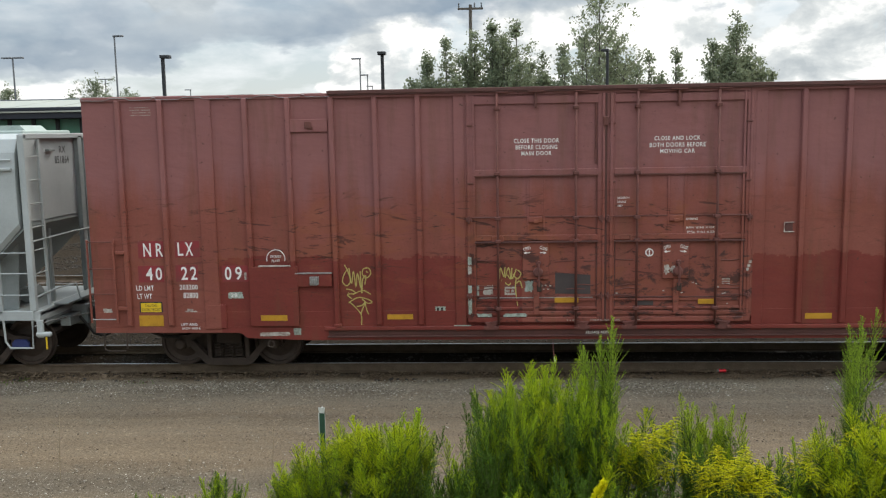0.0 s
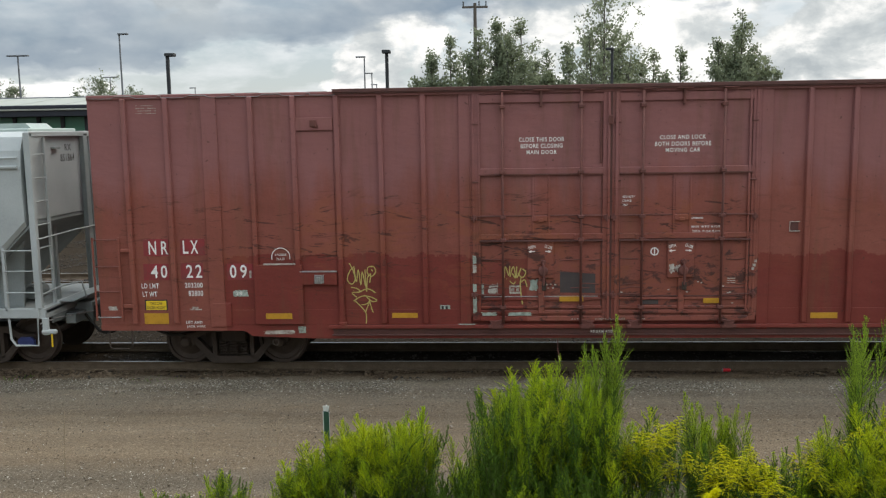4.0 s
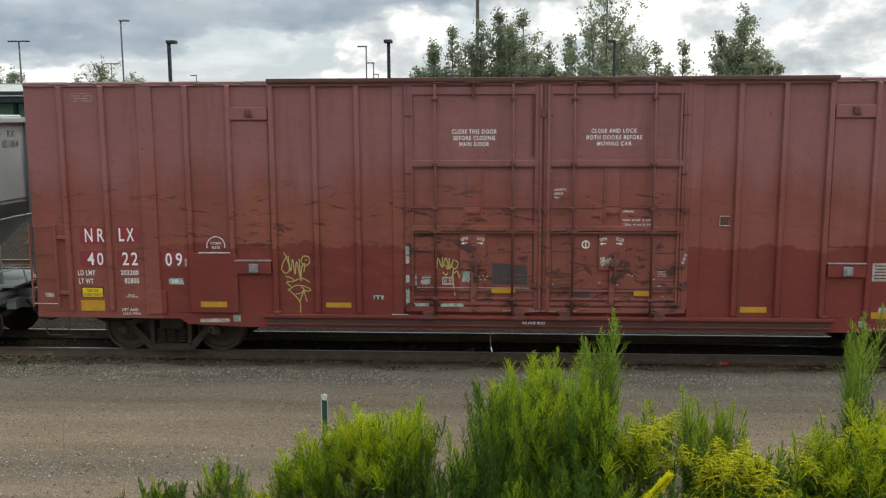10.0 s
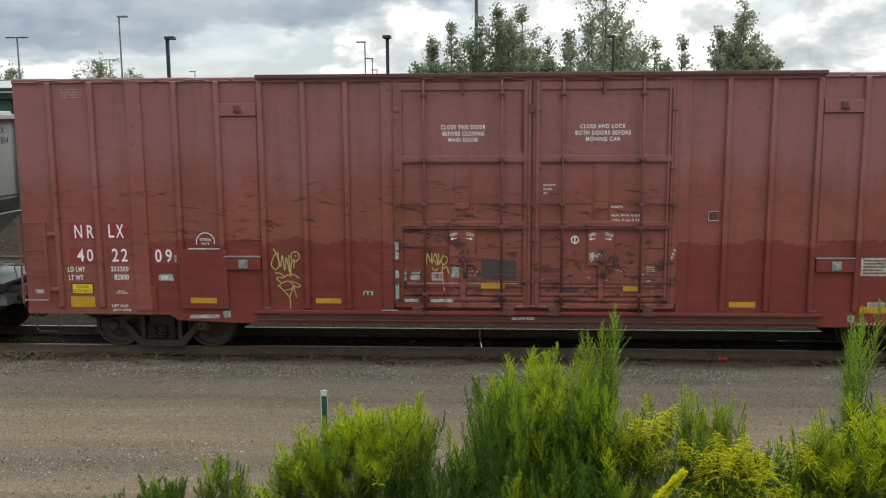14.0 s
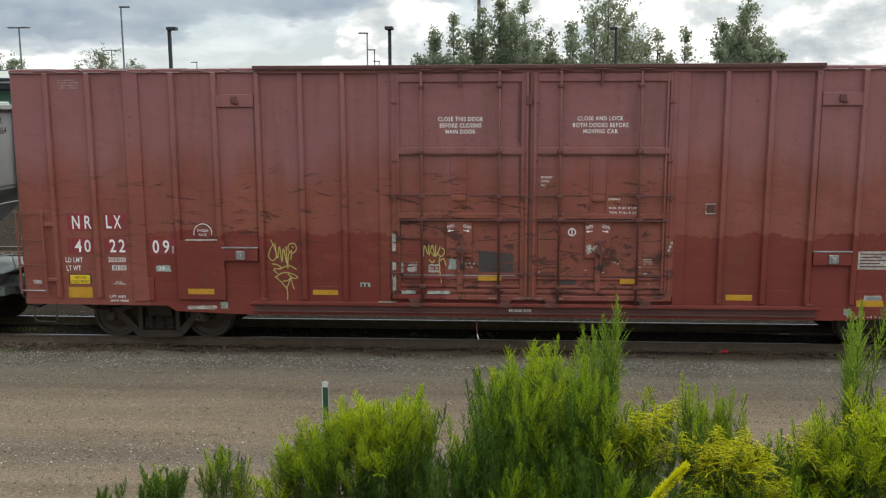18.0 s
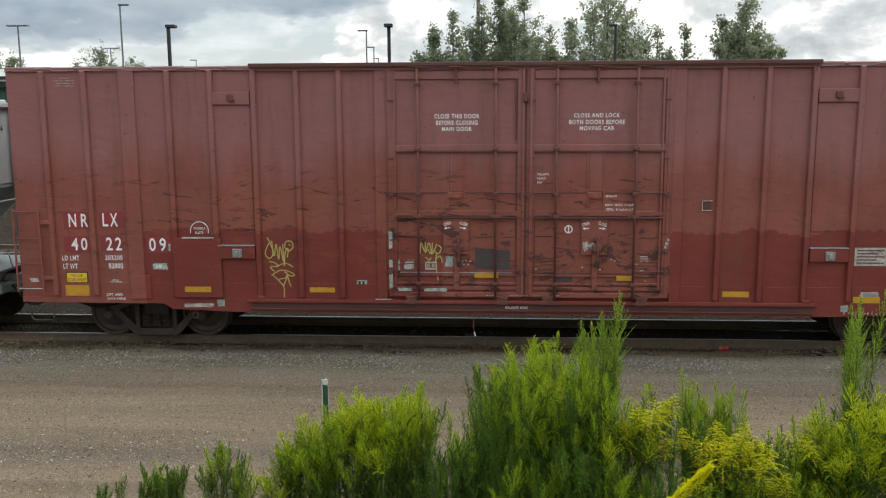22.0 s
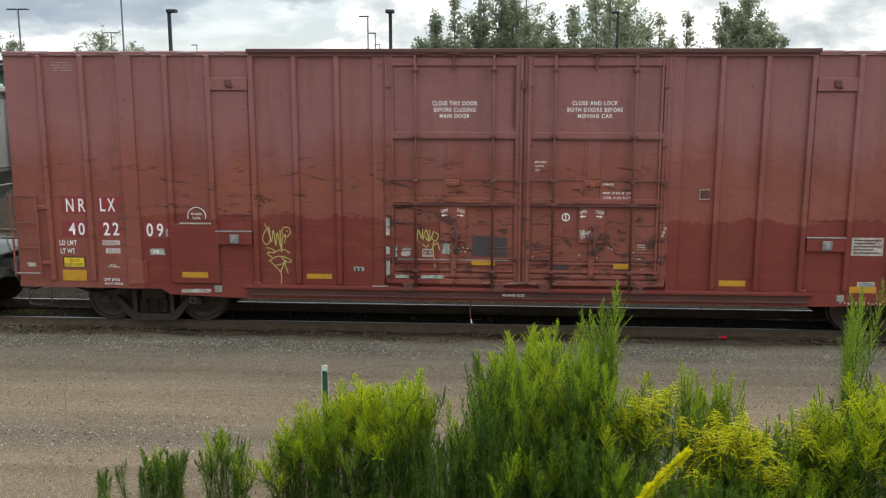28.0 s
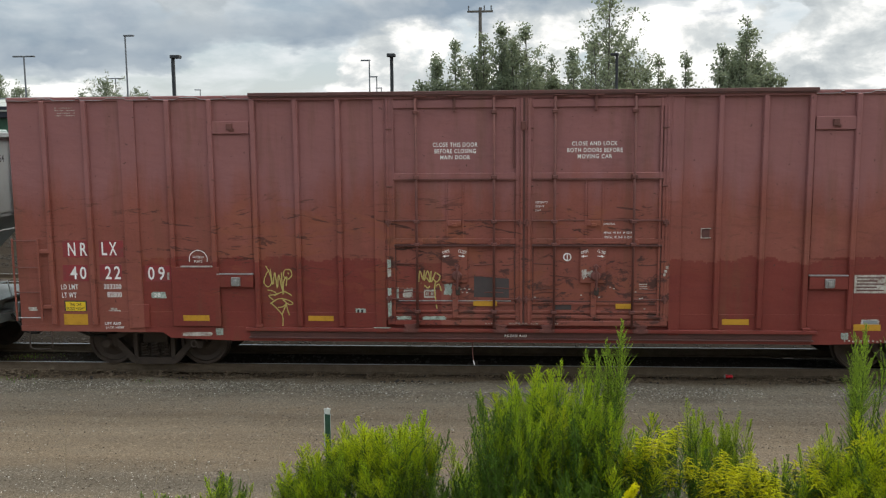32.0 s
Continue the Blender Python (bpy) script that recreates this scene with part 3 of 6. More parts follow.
def make_ground():
    xs = np.concatenate([[-2500, -600, -200, -80, -40, -25], np.arange(-16, 16.01, 0.25), [25, 40, 80, 200, 600, 2500]])
    ys = np.concatenate([[-600, -100, -30, -8], np.arange(-2, 8.5, 0.5), np.arange(8.5, 15.2, 0.16), np.arange(15.2, 16.5, 0.05), np.arange(16.5, 20, 0.16), np.arange(20, 40, 1.5), [60, 100, 250, 800, 2500]])
    v, f = [], []
    for y in ys:
        for x in xs:
            z = ground_z(x, y)
            if 8 < y < 30 and abs(x) < 17:
                z += 0.035 * noise.noise(Vector((x * 0.5, y * 1.3, 3))) + 0.018 * noise.noise(Vector((x * 2.5, y * 4, 7)))
            if 15.7 < y < 16.42 and abs(x) < 17:
                # lumpy dirt banked against the rail
                z += (0.02 + 0.07 * noise.noise(Vector((x * 1.3, y * 5.0, 2))) + 0.04 * noise.noise(Vector((x * 4.0, y * 9.0, 8)))) * min(1.0, (y - 15.7) * 4)
            v.append((x, y, z))
    n = len(xs)
    for j in range(len(ys) - 1):
        f += [(j * n + i, j * n + i + 1, (j + 1) * n + i + 1, (j + 1) * n + i) for i in range(n - 1)]
    g = Shape().add(v, f)
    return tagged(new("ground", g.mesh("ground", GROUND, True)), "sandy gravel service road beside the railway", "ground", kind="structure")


make_ground()
RAIL_Y, FAR_RAIL_Y = 16.46, 17.965
MID_Y = 17.2125


def rail_shape(x0, x1, y):
    s = Shape()
    prof = [(-0.07, -0.172), (0.07, -0.172), (0.07, -0.160), (0.012, -0.140), (0.010, -0.045), (0.034, -0.036), (0.036, -0.006), (0.030, 0.0), (-0.030, 0.0), (-0.036, -0.006), (-0.034, -0.036), (-0.010, -0.045), (-0.012, -0.140), (-0.07, -0.160)]
    n = len(prof)
    v = [(x0, y + a, b) for a, b in prof] + [(x1, y + a, b) for a, b in prof]
    f = [(i, (i + 1) % n, (i + 1) % n + n, i + n) for i in range(n)]
    return s.add(v, f + [tuple(range(n))[::-1], tuple(range(n, 2 * n))])


def make_track(name, y0, label, near=True):
    track = thing(name, label, "railway track", (0, y0, 0), kind="structure")
    for y in (-0.7525, 0.7525):
        r = part("rail", rail_shape(-90, 90, y), RAIL_SIDE, track)
        s = Shape().box(-90, 90, y - 0.028, y + 0.028, 0.0, 0.0012, 0.0003)
        part("rail_head", s, RAIL_TOP, r, "worn shiny running surface")
    rng = random.Random(4)
    base = Shape().box(-0.115, 0.115, -1.3, 1.3, -0.36, -0.178, 0.015).mesh("tie", TIE)
    for k in range(-30, 31):
        tie = part("tie", base, TIE, track)
        tie.location = (k * 0.53 + rng.uniform(-0.04, 0.04), rng.uniform(-0.06, 0.06), rng.uniform(-0.075, -0.03))
        tie.rotation_euler = (0, 0, rng.uniform(-0.03, 0.03))
    return track


make_track("railway_track", MID_Y, "worn steel rails on dark timber ties")
make_track("railway_track", 26.5, "second rusty track behind the train")


# ---- the boxcar ----
SIDE = -1.575      # the side sheet, towards the road
RIBS = [-8.61, -7.85, -6.34, -5.58, -4.81, -4.05, -3.30]
BOX_X, HOP_X = 0.489, 0.489 - 18.9


def wheelset(parent, x, z=0.457):
    """Two flanged wheels on an axle, turning about its own centre."""
    s = Shape()
    for k in (-1, 1):
        prof = [(0.05, 0.86), (0.13, 0.86), (0.135, 0.83), (0.30, 0.79), (0.385, 0.80), (0.395, 0.838), (0.450, 0.838), (0.457, 0.825), (0.462, 0.725), (0.487, 0.715), (0.487, 0.695), (0.40, 0.69), (0.30, 0.73), (0.05, 0.74)]
        s.lathe([(r, k * a) for r, a in prof], 40)
    s.lathe([(0.0, -0.98), (0.085, -0.98), (0.085, 0.98), (0.0, 0.98)], 16)
    ob = part("wheelset", s, WHEEL, parent, "dull steel flanged wheels on an axle")
    for p in ob.data.polygons:
        p.use_smooth = False
    ob.location = (x, 0, z)
    return ob


def make_truck(parent, x):
    """A three-piece freight truck: side frames, bolster, springs, bearings."""
    a = 0.9
    s = Shape()
    for k in (-1, 1):
        y0, y1 = (0.89, 1.05) if k > 0 else (-1.05, -0.89)
        # the frame as a ring: upper chord, lower chord and columns
        s.prism([(x + u, w) for u, w in [(-1.04, 0.60), (-0.74, 0.63), (-0.50, 0.76), (0.50, 0.76), (0.74, 0.63), (1.04, 0.60), (1.05, 0.46), (1.0, 0.46), (0.99, 0.54), (0.80, 0.54), (0.79, 0.40), (0.72, 0.40), (0.70, 0.53), (0.46, 0.64), (-0.46, 0.64), (-0.70, 0.53), (-0.72, 0.40), (-0.79, 0.40), (-0.80, 0.54), (-0.99, 0.54), (-1.0, 0.46), (-1.05, 0.46)]], y0, y1)
        s.prism([(x + u, w) for u, w in [(-0.80, 0.50), (-0.68, 0.52), (-0.36, 0.18), (0.36, 0.18), (0.68, 0.52), (0.80, 0.50), (0.46, 0.09), (0.36, 0.05), (-0.36, 0.05), (-0.46, 0.09)]], y0 + 0.01, y1 - 0.01)
        for c in (-0.40, 0.32):
            s.box(x + c, x + c + 0.08, y0 + 0.01, y1 - 0.01, 0.14, 0.64, 0.01)
    s.box(x - 0.24, x + 0.24, -0.98, 0.98, 0.44, 0.66, 0.02)
    s.box(x - 0.38, x + 0.38, -0.86, 0.86, 0.15, 0.60, 0.02)
    truck = part("truck", s, TRUCK, parent, "grimy brown-black cast steel truck")
    for c in (-0.20, 0.0, 0.20):
        for side in (-0.97, 0.97):
            coil = Shape()
            pts = [(x + c + 0.075 * math.cos(q * 0.9), side + 0.06 * math.sin(q * 0.9), 0.19 + 0.26 * q / 34) for q in range(35)]
            coil.tube(pts, 0.017, 5)
            part("spring", coil, TRUCK, truck)
    for c in (-a, a):
        for k in (-1, 1):
            cap = Shape().lathe([(0.0, k * 1.13), (0.075, k * 1.13), (0.10, k * 1.10), (0.115, k * 1.0), (0.115, k * 0.9)], 16, at=(x + c, 0, 0.457))
            part("bearing_cap", cap, TRUCK, truck)
    return truck, [wheelset(truck, x - a), wheelset(truck, x + a)]


def coupler(parent, x, k):
    s = Shape().box(min(x, x + k * 0.75), max(x, x + k * 0.75), -0.09, 0.09, 0.78, 0.94, 0.015)
    s.box(min(x + k * 0.55, x + k * 0.86), max(x + k * 0.55, x + k * 0.86), -0.17, 0.17, 0.72, 1.02, 0.04)
    return part("coupler", s, BLACK, parent, "black cast knuckle coupler")


def make_boxcar():
    car = thing("boxcar", "oxide-red steel boxcar with two closed plug doors and scraped paint", "railway car", (BOX_X, MID_Y, 0))
    # shell inside the panels
    s = Shape().prism([(-9.22, 0.86), (-6.60, 0.86), (-6.48, 0.72), (6.48, 0.72), (6.60, 0.86), (9.22, 0.86), (9.22, 4.99), (-9.22, 4.99)], SIDE + 0.03, -SIDE - 0.0)
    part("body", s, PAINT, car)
    # corrugated ends
    for k in (-1, 1):
        e = Shape()
        for i in range(12):
            z = 0.95 + i * 0.335
            e.box(min(k * 9.215, k * 9.27), max(k * 9.215, k * 9.27), -1.50, 1.50, z, z + 0.20, 0.02)
        part("end_corrugation", e, PAINT, car)
    # side panels between the posts; the lower edge steps down between the trucks
    edges = [-9.27] + RIBS[:2] + [-7.08] + RIBS[2:] + [-2.60]
    for side in (-1, 1):
        for mirror in (1, -1):
            for a, b in zip(edges[:-1], edges[1:]):
                x0, x1 = (a, b) if mirror > 0 else (-b, -a)
                zb = 0.80 if max(abs(a), abs(b)) > 6.5 and min(abs(a), abs(b)) > 6.3 else 0.62
                if side < 0:
                    p = Shape().box(x0 + 0.002, x1 - 0.002, SIDE, SIDE + 0.028, zb + 0.10, 5.03, 0.004)
                    # pressed lower sheet
                    part("side_panel", p, PAINT, car)
                    lap = Shape().box(x0 + 0.07, x1 - 0.05, SIDE - 0.006, SIDE + 0.02, 0.90, 1.175, 0.003)
                    part("lower_panel", lap, PAINT, car)
            for r in RIBS:
                x = r * mirror
                y0, y1 = (SIDE - 0.065, SIDE + 0.004) if side < 0 else (-SIDE - 0.004, -SIDE + 0.065)
                rib = Shape().prism([(x - 0.058, 0.90), (x + 0.058, 0.90), (x + 0.058, 5.0), (x - 0.058, 5.0)], y0 + 0.045 if side < 0 else y0, y1 if side < 0 else y1 - 0.045)
                rib.box(x - 0.046, x + 0.046, y0, y1, 0.93, 4.98, 0.014)
                part("rib", rib, PAINT, car)
        for mirror in (1, -1):
            # wide plate over the bolster and the door post
            for x0, x1, zb in ((-7.22, -6.94, 0.86), (-2.68, -2.49, 0.80)):
                a, b = (x0, x1) if mirror > 0 else (-x1, -x0)
                y0, y1 = (SIDE - 0.035, SIDE + 0.005) if side < 0 else (-SIDE - 0.005, -SIDE + 0.035)
                part("wide_post", Shape().box(a, b, y0, y1, zb, 5.0, 0.008), PAINT, car)
    for side in (-1, 1):
        y0, y1 = (SIDE - 0.045, SIDE + 0.03) if side < 0 else (-SIDE - 0.03, -SIDE + 0.045)
        part("top_chord", Shape().box(-9.27, 9.27, y0 + 0.02 if side < 0 else y0, y1 if side < 0 else y1 - 0.02, 4.96, 5.042, 0.01), PAINT, car)
        # side sill, deep between the trucks
        sill = Shape().prism([(-9.27, 0.90), (-9.27, 0.80), (-6.60, 0.79), (-6.46, 0.69), (-5.3, 0.645), (5.3, 0.645), (6.46, 0.69), (6.60, 0.79), (9.27, 0.80), (9.27, 0.90)], y0 + 0.035 if side < 0 else y0, y1 if side < 0 else y1 - 0.035)
        part("side_sill", sill, PAINT, car)
        if side < 0:
            ledge = Shape().box(-5.05, 5.05, SIDE - 0.075, SIDE + 0.02, 0.835, 0.90, 0.008)
            part("sill_ledge", ledge, PAINT, car)
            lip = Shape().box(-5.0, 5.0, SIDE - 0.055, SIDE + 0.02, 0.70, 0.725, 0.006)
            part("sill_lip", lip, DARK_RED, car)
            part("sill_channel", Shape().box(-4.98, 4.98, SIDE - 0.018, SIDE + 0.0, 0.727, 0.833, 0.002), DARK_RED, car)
    # roof of raised sheets
    for i in range(14):
        x0 = -9.27 + i * 18.54 / 14
        x1 = x0 + 18.54 / 14
        r = Shape()
        zc, ze = 5.085, 5.015
        w = x1 - x0
        v, f = [], []
        prof = [(0.0, 0.035), (0.02, 0.035), (0.03, 0.0), (0.20, -0.008), (0.34, -0.008), (0.40, 0.028), (0.62, 0.028), (0.68, -0.008), (0.84, -0.008), (0.97, 0.0), (0.98, 0.035), (1.0, 0.035)]
        ys = [-1.62, -1.56, 0.0, 1.56, 1.62]
        zs = [ze - 0.03, ze, zc, ze, ze - 0.03]
        for u, h in prof:
            for y, z in zip(ys, zs):
                v.append((x0 + u * w, y, z + h))
        m = len(ys)
        for a in range(len(prof) - 1):
            f += [(a * m + b, a * m + b + 1, (a + 1) * m + b + 1, (a + 1) * m + b) for b in range(m - 1)]
        part("roof_sheet", r.add(v, f), ROOF_MAT, car, "weathered grey roof sheet")
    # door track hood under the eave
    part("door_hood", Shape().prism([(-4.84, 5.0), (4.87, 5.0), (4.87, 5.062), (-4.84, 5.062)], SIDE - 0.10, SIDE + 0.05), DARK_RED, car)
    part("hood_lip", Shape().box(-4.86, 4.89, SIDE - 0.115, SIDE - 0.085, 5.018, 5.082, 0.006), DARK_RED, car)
    part("hood_tray", Shape().box(-4.80, 4.84, SIDE - 0.06, SIDE, 4.955, 5.0, 0.003), PAINT, car)
    # underframe
    u = Shape().box(-9.2, 9.2, -0.22, 0.22, 0.66, 0.98, 0.02)
    for i in range(-6, 7):
        u.box(i * 0.95 - 0.05, i * 0.95 + 0.05, -1.5, 1.5, 0.70, 0.86, 0.01)
    part("underframe", u, BLACK, car)
    part("brake_pipe", Shape().tube([(-6.4, -0.9, 0.60), (-3, -0.92, 0.58), (3, -0.92, 0.58), (6.4, -0.9, 0.60)], 0.022), BLACK, car)
    coupler(car, -9.2, -1)
    coupler(car, 9.2, 1)
    return car


def detail_boxcar(car):
    y = SIDE
    # latch beams at the ends of the sheathed doorways
    for k in (1, -1):
        c = -5.21 if k > 0 else 5.21
        a = part("header_plate", Shape().box(c - 0.335, c + 0.335, y - 0.045, y, 4.375, 4.60, 0.008), PAINT, car)
        part("header_latch", Shape().box(c - 0.06, c + 0.05, y - 0.085, y - 0.044, 4.44, 4.56, 0.01).box(c - 0.02, c + 0.08, y - 0.075, y - 0.044, 4.42, 4.47, 0.008), ROD, a, "small rusty latch block")
        b = part("lock_beam", Shape().box(c - 0.33, c + 0.33, y - 0.06, y, 1.63, 1.86, 0.01), PAINT, car)
        part("beam_edge", Shape().box(c - 0.34, c + 0.33, y - 0.068, y - 0.002, 1.865, 1.885, 0.004), STEEL, b, "bare worn top edge")
        part("lock_box", Shape().box(c - 0.07, c + 0.07, y - 0.10, y - 0.058, 1.66, 1.82, 0.008).box(c - 0.03, c + 0.03, y - 0.125, y - 0.098, 1.69, 1.78, 0.006).box(c + 0.075, c + 0.095, y - 0.09, y - 0.058, 1.67, 1.82, 0.004), STEEL, b, "bare steel lock casting")
        part("recess_panel", Shape().box(c - 0.325, c + 0.325, y - 0.010, y + 0.002, 2.16, 4.36, 0.004), PAINT, car, "faded red recessed sheet")
    # repair plate with its worn top edge
    plate = part("repair_plate", Shape().box(-6.36, -5.50, y - 0.066, y, 0.915, 2.0, 0.008), PAINT, car)
    part("plate_edge", Shape().box(-6.20, -5.62, y - 0.075, y - 0.004, 2.0, 2.022, 0.004), WORN_WHITE, plate)
    part("gusset", Shape().box(-7.16, -6.83, y - 0.040, y, 0.88, 1.31, 0.008), PAINT, car)
    # grab irons and ladder at the corner
    for z in (2.48, 1.99, 1.53, 1.06):
        part("grab_iron", Shape().tube([(-9.30, y - 0.005, z), (-9.30, y - 0.07, z), (-8.84, y - 0.07, z), (-8.84, y - 0.005, z)], 0.011, 6), ROD if z > 1.1 else STEEL, car)
    part("ladder_stile", Shape().box(-8.85, -8.81, y - 0.085, y - 0.055, 1.0, 2.52, 0.004), PAINT, car)
    part("ladder_stile", Shape().box(-9.32, -9.29, y - 0.085, y - 0.055, 1.0, 2.52, 0.004), PAINT, car)
    for z in (2.28, 1.26):
        part("ladder_bracket", Shape().box(-8.81, -8.62, y - 0.075, y - 0.01, z - 0.035, z + 0.035, 0.01), PAINT, car)
    for k in (-1, 1):
        st = Shape().tube([(k * 9.13, y + 0.02, 0.82), (k * 9.13, y, 0.50), (k * 9.07, y, 0.455), (k * 8.75, y, 0.455), (k * 8.71, y, 0.50), (k * 8.71, y + 0.02, 0.82)], 0.016, 6)
        part("sill_step", st, TRUCK, car)
    # a hand hold beside the doors
    h = part("hand_hold_pocket", Shape().box(3.04, 3.17, y - 0.006, y, 2.53, 2.68, 0.003), DARK_RED, car)
    part("hand_hold_rim", Shape().tube([(3.19, y - 0.012, 2.69), (3.02, y - 0.02, 2.69), (3.02, y - 0.02, 2.525), (3.19, y - 0.012, 2.525)], 0.011, 6), WORN_WHITE, h)
    # rib feet
    for x in (-4.80, 4.86):
        part("rib_foot", Shape().box(x - 0.07, x + 0.07, y - 0.075, y, 0.895, 0.955, 0.012), PAINT, car)
    # towing ring and hose below the sill
    ring = Shape().tube([(-6.05 + 0.055 * math.cos(q * 0.45), y + 0.02, 0.57 + 0.06 * math.sin(q * 0.45)) for q in range(15)], 0.012, 6)
    part("tow_ring", ring, TRUCK, car)
    part("release_rod", Shape().tube([(-0.95, y + 0.1, 0.60), (-0.95, y + 0.02, 0.42), (-0.93, y, 0.30)], 0.008, 6), ROD, car)
    part("rod_tip", Shape().tube([(-0.935, y, 0.31), (-0.915, y - 0.005, 0.235)], 0.011, 6), WHITE, car)
    part("cut_lever", Shape().tube([(-9.33, -0.2, 0.95), (-9.36, -1.2, 0.92), (-9.30, -1.50, 0.86), (-9.05, -1.52, 0.82)], 0.013, 6), BLACK, car)
    part("air_hose", Shape().tube([(-9.30, -0.35, 0.86), (-9.48, -0.37, 0.72), (-9.56, -0.36, 0.52), (-9.70, -0.30, 0.46), (-9.86, -0.28, 0.55)], 0.028), BLACK, car)
    part("brake_rigging", Shape().tube([(-8.6, -1.2, 0.80), (-8.2, -1.1, 0.62), (-7.9, -1.1, 0.60)], 0.03).tube([(-8.3, -1.2, 0.84), (-8.1, -1.15, 0.6)], 0.02), BLACK, car)


def sticker(name, x0, x1, z0, z1, mat, parent, label="", y=None, lift=0.004):
    y = SIDE if y is None else y
    return part(name, Shape().box(x0, x1, y - lift, y + 0.001, z0, z1, 0.001), mat, parent, label)


def torn(name, x0, x1, z0, z1, mat, parent, label="", y=None, lift=0.003, seed=1, rough=0.22):
    """A sticker or paint flake with a ragged outline."""
    y = SIDE if y is None else y
    rng = random.Random(int(1000 * (x0 + 20)) + seed)
    w, h, n = x1 - x0, z1 - z0, 7
    pts = [(x0 + w * i / n, z0) for i in range(n)] + [(x1, z0 + h * i / n) for i in range(n)] + [(x1 - w * i / n, z1) for i in range(n)] + [(x0, z1 - h * i / n) for i in range(n)]
    cx, cz = (x0 + x1) / 2, (z0 + z1) / 2
    pts = [(cx + (px - cx) * (1 - rough * rng.random() ** 2), cz + (pz - cz) * (1 - rough * rng.random() ** 2)) for px, pz in pts]
    return part(name, Shape().prism(pts, y - lift, y + 0.001), mat, parent, label)


def mark_boxcar(car):
    y = SIDE - 0.0075
    d = -0.006
    # flag-red backs and the white letters on them
    for x0, x1, z0, z1 in ((-8.40, -7.93, 2.17, 2.48), (-7.72, -7.27, 2.18, 2.48), (-8.42, -7.95, 1.73, 2.03), (-7.73, -7.32, 1.74, 2.04), (-6.88, -6.40, 1.73, 2.02)):
        sticker("number_back", x0, x1, z0, z1, FLAG_RED, car)
    for txt, x0, x1, z0, z1 in (("N", -8.30, -8.16, 2.20, 2.44), ("R", -8.07, -7.94, 2.20, 2.44), ("L", -7.67, -7.57, 2.21, 2.45), ("X", -7.53, -7.39, 2.21, 2.45),
                                ("4", -8.28, -8.15, 1.77, 2.00), ("0", -8.10, -7.98, 1.77, 2.00), ("2", -7.63, -7.51, 1.77, 2.01), ("2", -7.46, -7.34, 1.77, 2.01), ("0", -6.83, -6.71, 1.76, 2.00), ("9", -6.64, -6.52, 1.76, 2.00)):
        letters("letter", txt, x0, x1, z0, z1, y, WHITE, car)
    letters("load_limit_text", "LD LMT", -8.47, -8.15, 1.58, 1.67, y, WHITE, car)
    letters("light_weight_text", "LT WT", -8.46, -8.19, 1.425, 1.52, y, WHITE, car)
    letters("load_limit_figure", "203200", -7.67, -7.34, 1.59, 1.68, y, WHITE, car)
    letters("light_weight_figure", "82800", -7.61, -7.34, 1.435, 1.535, y, WHITE, car)
    letters("jacking_text", "LIFT AND", -7.68, -7.38, 0.925, 0.975, SIDE - 0.013, WHITE, car)
    letters("jacking_text", "JACK HERE", -7.67, -7.33, 0.845, 0.895, SIDE - 0.015, WHITE, car)
    p = sticker("height_placard", -8.43, -8.01, 1.16, 1.37, LABEL_INK, car, "yellow warning placard with a black border")
    q = part("placard_face", Shape().box(-8.407, -8.033, SIDE - 0.0075, SIDE - 0.003, 1.182, 1.348, 0.001), SIGN_YELLOW, p)
    letters("placard_text", "THIS CAR", -8.33, -8.11, 1.275, 1.325, SIDE - 0.0085, LABEL_INK, p)
    letters("placard_text", "EXCESS HEIGHT", -8.39, -8.05, 1.20, 1.25, SIDE - 0.0085, LABEL_INK, p)
    for x0, x1, z0, z1 in ((-8.45, -8.00, 0.92, 1.12), (-6.19, -5.71, 1.02, 1.12), (-3.91, -3.45, 1.02, 1.11), (3.43, 3.89, 0.99, 1.09), (5.68, 6.14, 0.90, 1.01)):
        deep = SIDE - (0.066 if -6.3 < x0 < -6 else 0.008)
        sticker("reflector", x0, x1, z0, z1, YELLOW, car, "yellow reflective strip", y=deep)
    # small stencil blocks too fine to read
    for i in range(4):
        for j in range(9):
            if (i * 5 + j * 3) % 7 != 3:
                sticker("stencil_bar", -8.39 + j * 0.042, -8.39 + j * 0.042 + 0.030, 4.848 - i * 0.045, 4.860 - i * 0.045, WORN_WHITE, car)
    # plate circle
    ring = Shape()
    n = 40
    pts = [(-5.89 + 0.165 * math.cos(k * math.pi * 1.16 / n - 0.08 * math.pi), SIDE - 0.010, 2.135 + 0.165 * math.sin(k * math.pi * 1.16 / n - 0.08 * math.pi)) for k in range(n + 1)]
    part("plate_circle", ring.tube(pts, 0.007, 5), WHITE, car)
    letters("plate_text", "EXCEEDS", -5.99, -5.79, 2.16, 2.20, SIDE - 0.009, WHITE, car)
    letters("plate_text", "PLATE", -5.965, -5.82, 2.08, 2.125, SIDE - 0.009, WHITE, car)
    for x0, x1, z0, z1 in ((-9.12, -8.94, 1.17, 1.25), (-7.61, -7.37, 1.155, 1.20), (-7.56, -7.44, 1.20, 1.235)):
        torn("paint_patch", x0, x1, z0, z1, WORN_WHITE, car, "patch of old white stencil")
    for x0, x1, z0, z1, m in ((-6.79, -6.51, 1.42, 1.54, PALE_GREEN), (-3.06, -2.86, 1.155, 1.25, PALE_GREEN), (-6.25, -5.68, 0.725, 0.80, WORN_WHITE), (-5.62, -5.48, 0.74, 0.87, PALE_GREEN)):
        torn("paint_patch", x0, x1, z0, z1, m, car, "pale worn paint patch", y=SIDE - (0.012 if z0 < 0.9 else 0))
